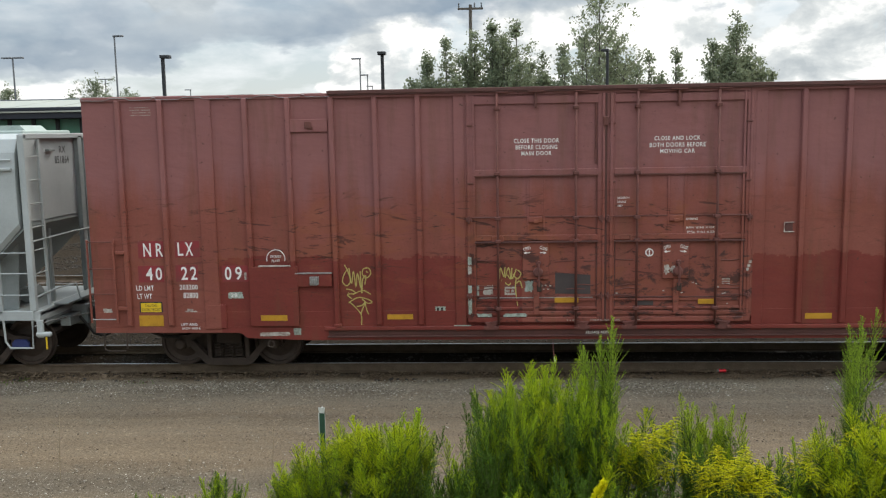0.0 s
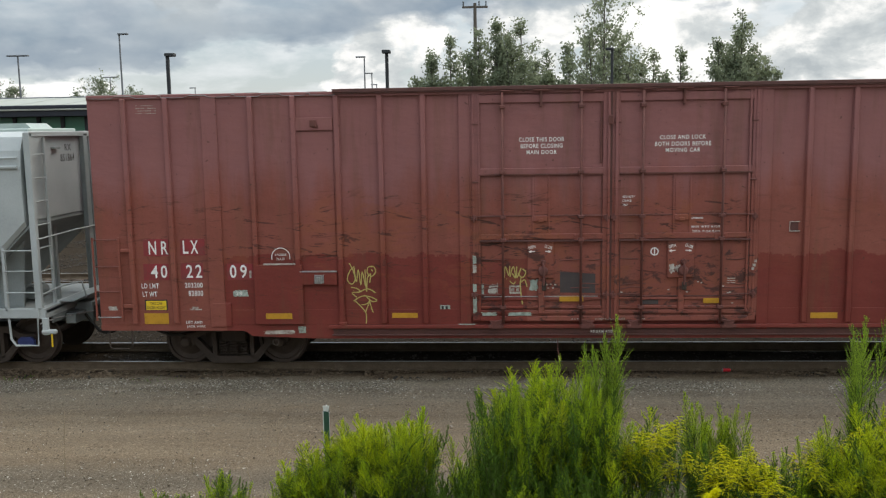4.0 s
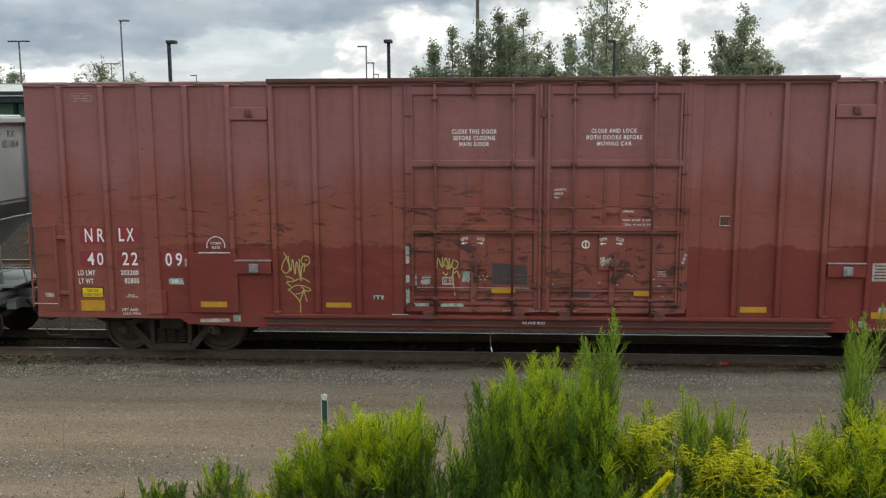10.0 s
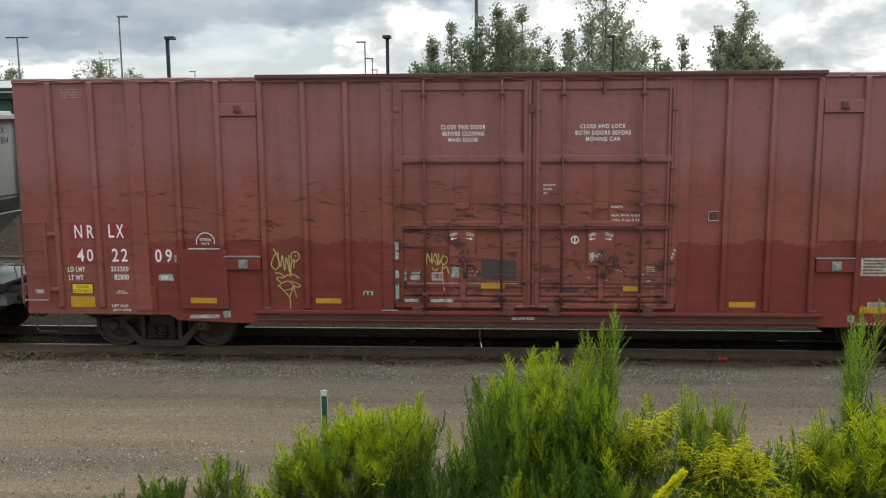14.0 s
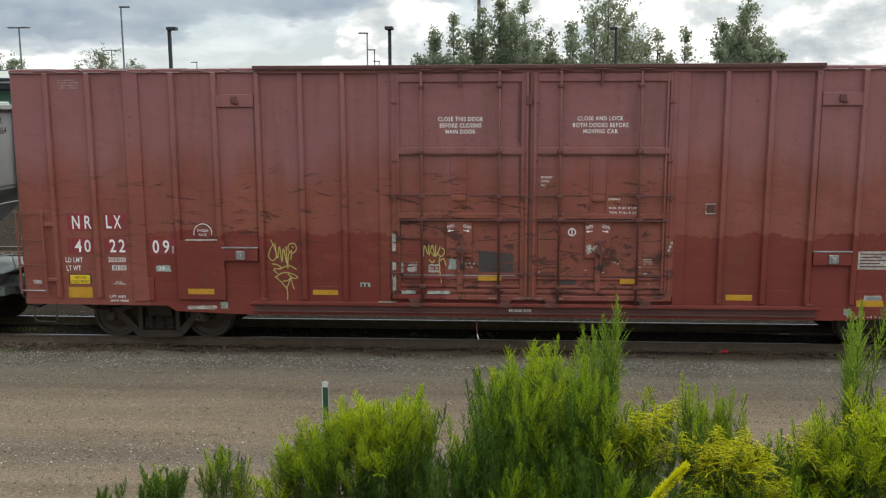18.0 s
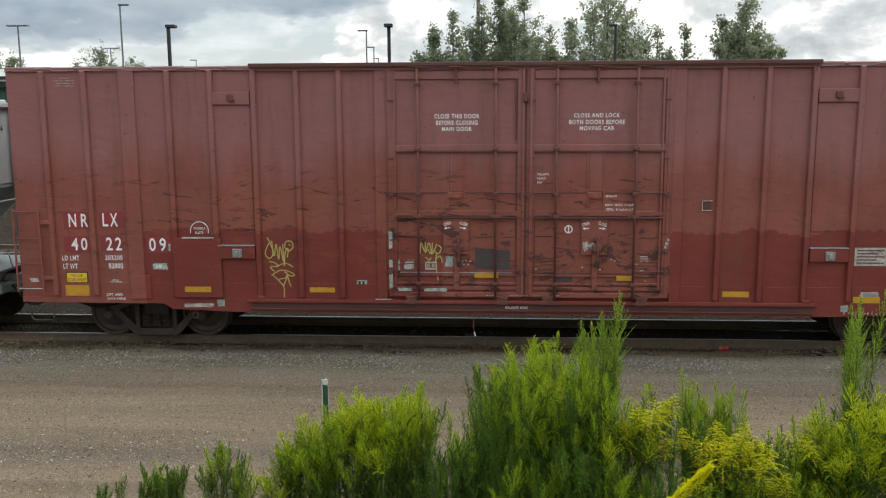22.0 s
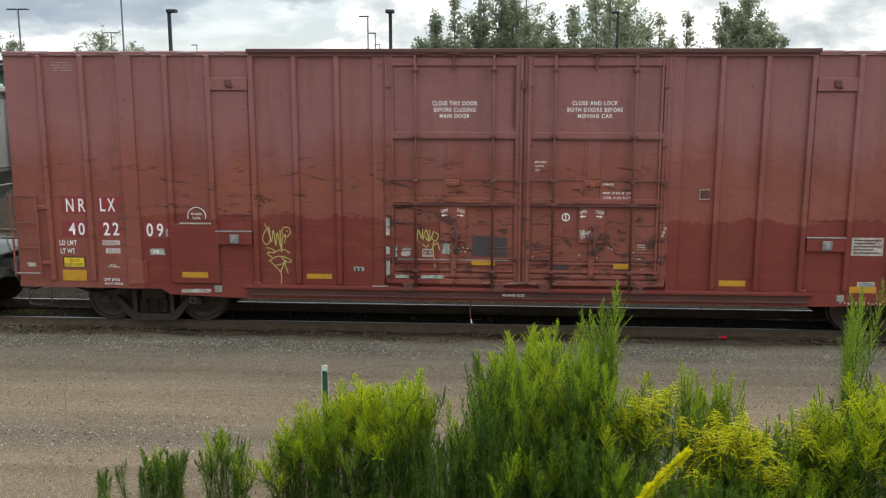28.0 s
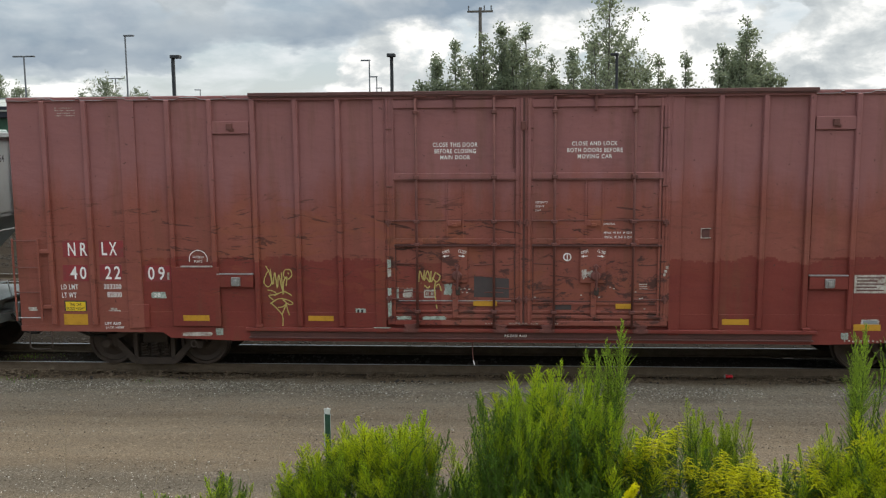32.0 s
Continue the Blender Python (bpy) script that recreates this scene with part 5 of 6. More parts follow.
# ---- the covered hopper ----
def make_hopper():
    """Built about its own middle; the end near the boxcar is at +8.45."""
    car = thing("covered_hopper_car", "dirty white covered hopper car coupled to the boxcar", "railway car", (HOP_X, MID_Y, 0))
    E = 8.50
    # rounded side sheets: a cross-section swept along the car
    prof = [(-1.45, 1.25), (-1.52, 1.35), (-1.53, 3.3), (-1.52, 3.75), (-1.47, 4.10), (-1.36, 4.34), (-1.15, 4.44)]
    prof = prof + [(-y, z) for y, z in prof[::-1]]
    s = Shape()
    n = len(prof)
    stations = [(-E + 0.2, 2.72), (-E + 0.8, 2.12), (-E + 1.7, 1.25), (E - 1.7, 1.25), (E - 0.8, 2.12), (E - 0.2, 2.72)]
    v = []
    for x, floor in stations:
        for y, z in prof:
            v.append((x, y, max(z, floor + (0.1 if z > 1.3 else 0))))
    f = []
    for i in range(len(stations) - 1):
        f += [(i * n + k, i * n + k + 1, (i + 1) * n + k + 1, (i + 1) * n + k) for k in range(n - 1)]
        f.append((i * n + n - 1, i * n, (i + 1) * n, (i + 1) * n + n - 1))
    f += [tuple(range(n)), tuple((len(stations) - 1) * n + k for k in range(n - 1, -1, -1))]
    part("hopper_body", s.add(v, f), HOPPER, car)
    for k in (-1, 1):
        for z, r in ((3.97, 0.02), (3.80, 0.035)):
            part("side_bead", Shape().tube([(-8.2, k * 1.54, z), (8.25, k * 1.54, z)], r, 8), HOPPER, car)
    # end sheet, upright above, sloping below
    for k in (-1, 1):
        x = k * (E - 0.10)
        a, b = min(x, x - k * 0.04), max(x, x - k * 0.04)
        end = part("end_sheet", Shape().box(a, b, -1.43, 1.43, 2.82, 4.36, 0.006), HOPPER, car)
        sl = Shape().add([(x, -1.43, 2.80), (x, 1.43, 2.80), (x - k * 1.68, 1.43, 1.16), (x - k * 1.68, -1.43, 1.16), (x, -1.43, 2.75), (x, 1.43, 2.75), (x - k * 1.72, 1.43, 1.12), (x - k * 1.72, -1.43, 1.12)],
                         [(0, 1, 2, 3), (4, 7, 6, 5), (0, 4, 5, 1), (1, 5, 6, 2), (2, 6, 7, 3), (3, 7, 4, 0)])
        # darker grey puts the shade under the end sheet into the slope's colour
        part("slope_sheet", sl, HOPPER_GREY, car)
        part("end_top_beam", Shape().box(min(x, x + k * 0.1), max(x, x + k * 0.1), -1.5, 1.5, 4.34, 4.44, 0.01), HOPPER, car)
        for y in (-1.47, 1.47):
            part("corner_post", Shape().box(min(x - k * 0.02, x + k * 0.10), max(x - k * 0.02, x + k * 0.10), y - 0.05, y + 0.05, 1.2, 4.42, 0.01), HOPPER, car)
            q = 1 if y > 0 else -1
            a = x + k * 0.06
            g = [(a, y - q * 0.04, 3.95), (a, y - q * 0.04, 4.38), (a, q * 0.96, 4.38), (a + 0.02, y - q * 0.04, 3.95), (a + 0.02, y - q * 0.04, 4.38), (a + 0.02, q * 0.96, 4.38)]
            part("corner_gusset", Shape().add(g, [(0, 1, 2), (3, 5, 4), (0, 3, 4, 1), (1, 4, 5, 2), (2, 5, 3, 0)]), HOPPER, car)
        for y in (-0.94, 0.94):
            part("ladder_post", Shape().box(min(x + k * 0.04, x + k * 0.09), max(x + k * 0.04, x + k * 0.09), y - 0.03, y + 0.03, 1.2, 4.40, 0.006), HOPPER, car)
        part("end_post", Shape().box(min(x, x + k * 0.1), max(x, x + k * 0.1), 0.62, 0.80, 1.2, 4.4, 0.01), HOPPER_GREY, car)
        for i in range(7):
            z = 1.44 + i * 0.43
            for y in (-1.0, 1.0):
                part("rung", Shape().tube([(x + k * 0.07, y * 0.94, z), (x + k * 0.07, y * 1.46, z)], 0.013, 6), HOPPER, car)
        part("slope_gusset", Shape().prism([(x - k * 0.35, 2.45), (x - k * 1.75, 1.15), (x - k * 0.45, 1.15)], -1.12, -1.08), HOPPER_GREY, car)
        part("inner_post", Shape().box(min(x - k * 0.25, x - k * 0.15), max(x - k * 0.25, x - k * 0.15), -0.35, -0.25, 1.15, 2.95, 0.01), HOPPER_GREY, car)
        # side ladder beside the corner
        for y in (-1.50,):
            xs = x - k * 0.56
            part("ladder_post", Shape().box(xs - 0.03, xs + 0.03, y - 0.03, y + 0.03, 1.15, 2.32, 0.006), HOPPER, car)
            for z in (2.28, 1.90, 1.50):
                part("rung", Shape().tube([(xs, y - 0.03, z), (x, y - 0.03, z)], 0.013, 6), HOPPER, car)
        part("hand_rail", Shape().tube([(x + k * 0.10, -1.46, 2.48), (x + k * 0.12, 0.0, 2.50), (x + k * 0.10, 1.46, 2.48)], 0.014, 6), HOPPER, car)
        part("platform", Shape().box(min(x - k * 2.1, x + k * 0.15), max(x - k * 2.1, x + k * 0.15), -1.45, 1.45, 1.10, 1.16, 0.006), HOPPER_GREY, car)
        part("end_sill", Shape().box(min(x, x + k * 0.15), max(x, x + k * 0.15), -1.5, 1.5, 1.0, 1.2, 0.01), HOPPER, car)
        sill = Shape().box(min(x - k * 2.6, x + k * 0.04), max(x - k * 2.6, x + k * 0.04), -1.53, -1.45, 1.02, 1.20, 0.008)
        pad = Shape().lathe([(0.055, -0.02), (0.11, -0.02), (0.11, 0.02), (0.055, 0.02), (0.055, -0.02)], 20, at=(x - k * 0.95, -1.53, 0.96))
        part("side_sill", sill, HOPPER, car)
        part("jacking_eye", pad, HOPPER, car)
        part("sill_step", Shape().tube([(x - k * 0.55, -1.5, 1.05), (x - k * 0.53, -1.5, 0.62), (x - k * 0.45, -1.5, 0.50), (x - k * 0.02, -1.5, 0.50), (x, -1.5, 1.05)], 0.022, 6), HOPPER, car)
        part("draft_sill", Shape().box(min(x - k * 2.5, x + k * 0.45), max(x - k * 2.5, x + k * 0.45), -0.24, 0.24, 0.68, 1.08, 0.02), HOPPER_GREY, car)
        part("sill_bracket", Shape().box(min(x + k * 0.15, x + k * 0.35), max(x + k * 0.15, x + k * 0.35), -0.75, -0.28, 0.75, 0.95, 0.01).box(min(x + k * 0.10, x + k * 0.14), max(x + k * 0.10, x + k * 0.14), -1.2, -0.3, 0.86, 1.1, 0.01), HOPPER_GREY, car)
        part("walkway_ramp", Shape().box(min(x + k * 0.12, x + k * 0.42), max(x + k * 0.12, x + k * 0.42), -0.9, 1.3, 1.20, 1.235, 0.006), HOPPER_GREY, car)
        part("platform_rail", Shape().tube([(x + k * 0.02, -1.4, 1.42), (x + k * 0.2, -0.9, 1.52), (x + k * 0.4, -0.5, 1.54), (x + k * 0.42, -0.4, 1.20)], 0.016, 6), HOPPER, car)
        part("brake_cylinder", Shape().lathe([(0.0, -0.25), (0.13, -0.25), (0.14, -0.2), (0.14, 0.2), (0.0, 0.22)], 18, at=(x - k * 0.6, -0.3, 1.32)), HOPPER_GREY, car)
        coupler(car, x + k * 0.25, k)
    x = E - 0.10
    part("cut_lever", Shape().tube([(x + 0.06, -1.55, 0.92), (x + 0.20, -1.2, 0.96), (x + 0.35, -0.6, 0.92), (x + 0.5, -0.25, 0.9)], 0.013, 6), STEEL, car)
    part("pale_bracket", Shape().box(x + 0.08, x + 0.20, -1.52, -1.46, 0.70, 1.02, 0.01).box(x + 0.06, x + 0.34, -1.54, -1.44, 0.72, 0.80, 0.02), HOPPER, car)
    part("yellow_tag", Shape().box(x + 0.24, x + 0.262, -1.53, -1.50, 0.48, 0.72, 0.002), SIGN_YELLOW, car, "hanging yellow strap")
    part("air_hose", Shape().tube([(x + 0.35, -0.35, 0.86), (x + 0.52, -0.37, 0.66), (x + 0.62, -0.36, 0.52), (x + 0.75, -0.30, 0.46)], 0.028), BLACK, car)
    # hatches along the roof
    tr = Shape().box(-8.2, 8.2, -0.95, 0.95, 4.42, 4.50, 0.02)
    part("roof_deck", tr, ROOF_GREEN, car, "pale green roof deck")
    for i in range(10):
        xx = -7.4 + i * 1.63
        part("hatch_cover", Shape().prism([(xx - 0.72, 4.49), (xx + 0.72, 4.49), (xx + 0.60, 4.60), (xx - 0.60, 4.60)], -0.42, 0.42), ROOF_GREEN, car, "pale green hatch cover")
    part("hatch_handle", Shape().tube([(6.9, -0.9, 4.50), (6.9, -0.9, 4.58), (7.45, -0.9, 4.58), (7.45, -0.9, 4.50)], 0.018, 6), SIGN_YELLOW, car, "yellow grab bar")
    letters("car_number", "851864", -0.20, 0.38, 3.85, 4.00, E - 0.097, LABEL_INK, car, axis="y")
    letters("car_mark", "RX", 0.0, 0.26, 4.06, 4.19, E - 0.097, LABEL_INK, car, axis="y")
    part("end_lamp_bracket", Shape().box(E - 0.1, E - 0.02, -0.55, -0.32, 4.10, 4.14, 0.006), HOPPER_GREY, car)
    return car


# ---- stones ----
def make_stones():
    rng = random.Random(11)
    s = Shape()
    ico = [(0, 0, 1), (0.9, 0, 0.35), (0.28, 0.85, 0.4), (-0.72, 0.53, 0.35), (-0.72, -0.53, 0.35), (0.28, -0.85, 0.4), (0.1, 0.1, -0.6)]
    fc = [(0, 1, 2), (0, 2, 3), (0, 3, 4), (0, 4, 5), (0, 5, 1), (6, 2, 1), (6, 3, 2), (6, 4, 3), (6, 5, 4), (6, 1, 5)]

    def stone(x, y, z, r):
        nonlocal s
        a = rng.uniform(0, 6.28)
        c, q = math.cos(a), math.sin(a)
        k = [rng.uniform(0.7, 1.3) for _ in ico]
        e = rng.uniform(0.5, 0.85)
        s.add([(x + r * k[i] * (c * p[0] - q * p[1]), y + r * k[i] * (q * p[0] + c * p[1]), z + r * e * k[i] * p[2]) for i, p in enumerate(ico)], fc)

    for _ in range(30000):
        y = rng.gauss(15.62, 0.27)
        x = rng.uniform(-12, 12)
        if y > 15.98 or y < 14.3 or noise.noise(Vector((x * 0.7, y * 2.2, 4))) < -0.1 and rng.random() < 0.5:
            continue
        stone(x, y, ground_z(x, y) + 0.006, rng.uniform(0.006, 0.013) + 0.012 * rng.random() ** 4)
    for _ in range(11000):
        y = rng.uniform(9.2, 15.3)
        x = rng.uniform(-10, 10)
        if noise.noise(Vector((x * 0.4, y * 1.6, 1))) < -0.05 and rng.random() < 0.7:
            continue
        stone(x, y, ground_z(x, y) + 0.004, rng.uniform(0.004, 0.008) + 0.012 * rng.random() ** 4)
    for _ in range(5000):
        y = 10.6 + 1.4 * rng.random()
        x = rng.uniform(-7, 5)
        stone(x, y, ground_z(x, y) + 0.004, rng.uniform(0.004, 0.009) + 0.012 * rng.random() ** 5)
    tagged(new("gravel_stones", s.mesh("gravel_stones", STONE)), "loose grey crushed stone along the road", "gravel", kind="stuff")
    s = Shape()
    for _ in range(5200):
        x, y = rng.uniform(-9, 9), rng.uniform(9.6, 14.6)
        stone(x, y, ground_z(x, y) + 0.003, rng.uniform(0.006, 0.011) + 0.012 * rng.random() ** 5)
    tagged(new("road_pebbles", s.mesh("road_pebbles", PEBBLE)), "small brown pebbles scattered over the sandy road", "gravel", kind="stuff")
    s = Shape()
    for _ in range(6500):
        y = rng.choice((rng.uniform(18.3, 20.5), rng.uniform(15.9, 17.9), rng.uniform(24, 29)))
        x = rng.uniform(-16, 14)
        stone(x, y, ground_z(x, y) + 0.01, rng.uniform(0.02, 0.045))
    dark = s
    s = Shape()
    for _ in range(8000):
        y = rng.uniform(15.86, 16.34)
        x = rng.uniform(-13, 13)
        if noise.noise(Vector((x * 1.7, y * 2.0, 5))) < -0.3:
            continue
        stone(x, y, ground_z(x, y) + max(0.0, y - 15.95) * 0.22 - 0.005, rng.uniform(0.008, 0.018) + 0.04 * rng.random() ** 6)
    tagged(new("dirt_clods", s.mesh("dirt_clods", DIRT)), "lumpy brown dirt packed against the rail", "dirt", kind="stuff")
    s = dark
    for _ in range(6500):
        y = rng.uniform(20.5, 42)
        x = -0.52 * y + rng.uniform(-5, 4)
        if noise.noise(Vector((x * 0.5, y * 0.5, 9))) > -0.1:
            stone(x, y, ground_z(x, y) + 0.01, rng.uniform(0.025, 0.06))
    ob = new("track_ballast", s.mesh("track_ballast", DARK_STONE))
    tagged(ob, "oily dark ballast stone in the track bed", "gravel", kind="stuff")


make_stones()


# ---- clutter by the track ----
def make_can():
    c = thing("crushed_can", "small crushed red drink can by the rail", "can", (4.22, 16.22, -0.105))
    s = Shape().lathe([(0.0, -0.075), (0.030, -0.075), (0.036, -0.065), (0.034, -0.03), (0.028, 0.0), (0.036, 0.03), (0.036, 0.06), (0.030, 0.07), (0.0, 0.07)], 14, axis="x")
    part("can_body", s, CAN_RED, c, "", True)
    part("can_end", Shape().lathe([(0.0, -0.078), (0.032, -0.078), (0.034, -0.068)], 14, axis="x"), STEEL, c)
    c.rotation_euler = (0, 0.05, 0.15)


make_can()


def make_post():
    """A studded T-post with a white tip."""
    z0 = ground_z(-1.85, 9.3) - 0.05
    p = thing("fence_post", "dark green steel T-post with a white painted tip", "fence post", (-1.855, 9.3, z0))
    h = 1.405 - z0
    body = Shape().box(-0.035, 0.035, -0.004, 0.004, 0.0, h - 0.055, 0.001).box(-0.004, 0.004, 0.004, 0.045, 0.0, h - 0.055, 0.001)
    part("shaft", body, POST_GREEN, p)
    part("tip", Shape().prism([(-0.028, h - 0.055), (0.026, h - 0.065), (0.036, h), (-0.037, h)], -0.006, 0.006).box(-0.005, 0.005, 0.006, 0.046, h - 0.055, h, 0.001), POST_WHITE, p, "white painted tip")
    part("edge_strip", Shape().box(-0.037, -0.027, -0.007, -0.0045, 0.3, h - 0.055, 0.0005), POST_WHITE, p, "pale worn edge")
    part("edge_strip", Shape().box(0.032, 0.036, -0.007, -0.0045, 0.5, h - 0.055, 0.0005), POST_WHITE, p, "pale worn edge")
    for i in range(9):
        part("stud", Shape().box(-0.012, 0.012, -0.014, -0.004, 0.4 + i * 0.1, 0.42 + i * 0.1, 0.003), POST_GREEN, p)


make_post()


# ---- weeds ----
def blade(s, base, way, length, width, droop, rng):
    """One folded leaf: two triangles either side of the midrib, twice."""
    d = Vector(way).normalized()
    side = d.cross(Vector((0, 0, 1)))
    side = side.normalized() if side.length > 0.05 else Vector((1, 0, 0))
    b = Vector(base)
    m = b + d * length * 0.45 + Vector((0, 0, 0.0))
    t = b + d * length + Vector((0, 0, -droop * length))
    up = side.cross(d) * width * 0.25
    s.add([b, m + side * width * 0.5 + up, t, m - side * width * 0.5 + up, m], [(0, 1, 4), (1, 2, 4), (2, 3, 4), (3, 0, 4)])


def kite(s, base, way, length, width):
    """A small pointed leaf or floret."""
    d = way.normalized()
    side = d.cross(Vector((0.2, 0.5, 0.84)))
    side = side.normalized() * width * 0.5 if side.length > 0.05 else Vector((width * 0.5, 0, 0))
    s.add([base + d * length * 0.12 + side, base + d * length, base + d * length * 0.12 - side], [(0, 1, 2)])


# per kind: where the head begins, branchlets, their spread from upright, longest reach, how far they arch over,
# florets a step, their size and width, leaves per metre of stem
HABITS = {
    "bloom": (0.82, 32, (40, 82), 0.16, 1.5, 5, (0.007, 0.013), 0.0100, 55),
    "bud": (0.78, 30, (22, 70), 0.19, 0.20, 4, (0.008, 0.016), 0.0062, 50),
    "tip": (0.70, 30, (16, 52), 0.17, -0.10, 3, (0.011, 0.022), 0.0056, 55),
    "tall": (0.60, 42, (24, 52), 0.26, -0.22, 4, (0.007, 0.015), 0.0060, 55),
    "leafy": (0.82, 12, (15, 50), 0.10, 0.0, 3, (0.014, 0.028), 0.0072, 75),
}


def weed_meshes(seed, h, kind):
    """A few stems from one root, their narrow leaves and branched heads, up to height h."""
    rng = random.Random(seed)
    st, lf, fl = Shape(), Shape(), Shape()
    start = rng.uniform(0, 6.28)
    for q in range(2 if kind == "tall" else 4):
        a = start + q * 1.6 + rng.uniform(-0.4, 0.4)
        reach = rng.uniform(0.02, 0.05) if kind == "tall" else rng.uniform(0.07, 0.24)
        grow_stem(rng, st, lf, fl, h * (1.0 if q == 0 else rng.uniform(0.72, 0.97)), kind, Vector((math.cos(a), math.sin(a), 0)) * reach * (0.5 + 0.5 * h))
    top = {"bloom": FLOWER, "tall": LEAF_WAND, "tip": LEAF_LIME, "bud": LEAF_BUD, "leafy": LEAF_DARK}[kind]
    return st.mesh("stem", STEM_MAT), lf.mesh("foliage", LEAF_DARK), fl.mesh("flower_head", top)


def grow_stem(rng, st, lf, fl, h, kind, lean):
    head, count, spread, reach, arch, florets, size, width, leaves = HABITS[kind]
    head = max(0.35, 1 - (1 - head) * 1.5 / (0.35 + 0.75 * h))
    wave = rng.uniform(0, 6.28)

    def stem_at(u):
        return lean * (0.3 * u + 0.7 * u * u) + Vector((0.012 * math.sin(wave + 5 * u), 0.012 * math.cos(wave + 4 * u), h * u))
    st.tube([stem_at(u / 6) for u in range(7)], 0.0055, 5, 0.0015)
    # narrow leaves in a loose spiral, thinner and fewer near the ground
    for i in range(int(leaves * h)):
        u = 0.04 + (min(0.93, head + 0.12) - 0.04) * ((i + rng.random()) / (leaves * h)) ** 0.85
        a = i * 2.4 + rng.uniform(-0.6, 0.6)
        L = rng.uniform(0.055, 0.115) * (1.0 - 0.45 * max(0.0, u - 0.45))
        blade(lf, stem_at(u), (math.cos(a), math.sin(a), rng.uniform(-0.25, 0.75)), L, rng.uniform(0.008, 0.013), rng.uniform(0.05, 0.55), rng)
    # branchlets of the head, shorter towards the tip
    for i in range(count):
        v = i / count
        u = head + (0.995 - head) * v
        a = i * 2.4 + rng.uniform(-0.7, 0.7)
        out = Vector((math.cos(a), math.sin(a), 0))
        tilt = radians(rng.uniform(*spread) * (1 - 0.55 * v))
        L = (reach * ((1 - v) ** 0.8 if kind in ("tall", "leafy") else 1 - v ** 1.8) + 0.035) * rng.uniform(0.55, 1.15)
        b = p = stem_at(u)
        way = out * math.sin(tilt) + Vector((0, 0, math.cos(tilt)))
        side = Vector((-out.y, out.x, 0)) * rng.uniform(-0.25, 0.25)
        k = max(5, int(L / (0.0080 if kind in ("bloom", "bud") else 0.0105)))
        to = lf if v < 0.15 and kind in ("bud", "tip", "bloom") else fl
        for j in range(k):
            way = (way + (side + out * max(0.0, arch) * 0.4 - Vector((0, 0, arch))) / k).normalized()
            p = p + way * L / k
            taper = 1.15 - 0.6 * (j / k)
            for _ in range(florets):
                c = rng.uniform(0, 6.28)
                w = way * rng.uniform(0.3, 1.3) + Vector((math.cos(c), math.sin(c), rng.uniform(-0.2, 0.7))) * 0.8
                kite(to, p, w, rng.uniform(*size) * taper, width)
        st.tube([b, p], 0.0014, 3)


WEED_KINDS = {}
WEED_LABELS = {"bloom": "goldenrod plant in yellow bloom at the road edge", "tip": "lime-green feathery weed at the road edge", "tall": "tall upright wand-like green weed", "bud": "yellow-green goldenrod in bud at the road edge", "leafy": "leafy green weed stem at the road edge"}
WEED_HEIGHTS = (0.6, 1.05, 1.5, 2.1)


def plant(kind, x, y, top, seed, group="weeds along the road edge", tilt=0.0):
    rng = random.Random(seed)
    z = ground_z(x, y) - 0.03
    h = min(WEED_HEIGHTS, key=lambda q: abs(math.log((top - z) / q)))
    key = kind, h, seed % 4
    if key not in WEED_KINDS:
        WEED_KINDS[key] = weed_meshes(40 + seed % 4 + int(100 * h) + 10 * len(kind), h, kind)
    st, lf, fl = WEED_KINDS[key]
    k = (top - z) / h
    w = thing("goldenrod_plant" if kind in ("bloom", "bud") else "feathery_weed", WEED_LABELS[kind], "wild plant", (x, y, z), group)
    for nm, me in (("stem", st), ("foliage", lf), ("flower_head" if kind in ("bloom", "bud") else "tip_growth", fl)):
        part(nm, me, None, w)
    w.rotation_euler = (rng.uniform(-0.10, 0.10), rng.uniform(-0.07, 0.07) + tilt, rng.uniform(0, 6.28))
    w.scale = (k, k, k)
    return w


def clump(x0, x1, y0, y1, tops, n, kinds, seed, fan=0.4):
    """n stems fanning out of a patch, their tops following the line of tops along x."""
    rng = random.Random(seed)
    made = []
    mid = (x0 + x1) / 2
    for i in range(n):
        u = (i + rng.random()) / n
        x, y = x0 + (x1 - x0) * u, rng.uniform(y0, y1)
        top = float(np.interp(u, np.linspace(0, 1, len(tops)), tops))
        top = max(0.22, top - rng.random() ** 1.3 * 0.28 * (top - 0.1))
        foot = mid + (x - mid) * (1 - fan * 0.6)
        tilt = math.atan2(x - foot, top + 0.25)
        made.append(plant(rng.choice(kinds), foot, y, top, seed * 50 + i, tilt=max(-0.35, min(0.35, tilt))))
    return made


SWAYING = []
clump(-4.45, -3.95, 8.7, 9.1, (0.20, 0.34, 0.30), 4, ["tip", "leafy"], 1)
clump(-3.95, -3.28, 8.7, 9.1, (0.34, 0.50, 0.56, 0.42), 10, ["leafy", "leafy", "tip"], 21)
clump(-3.12, -2.60, 8.7, 9.1, (0.55, 0.90, 0.86, 0.60), 9, ["leafy", "leafy", "tip"], 2)
clump(-2.36, -1.75, 8.7, 9.0, (0.72, 0.95, 1.10, 1.14), 15, ["bud", "tip", "tip"], 15)
clump(-1.92, -1.15, 8.6, 9.3, (1.10, 1.32, 1.44, 1.36), 22, ["bud", "bud", "bud", "tip"], 3)
clump(-1.35, -0.72, 8.6, 9.3, (1.30, 1.40, 1.48, 1.34), 18, ["bud", "bud", "tip"], 23)
clump(-0.95, -0.66, 8.9, 9.3, (1.45, 1.48, 1.30), 5, ["leafy", "tip"], 43)
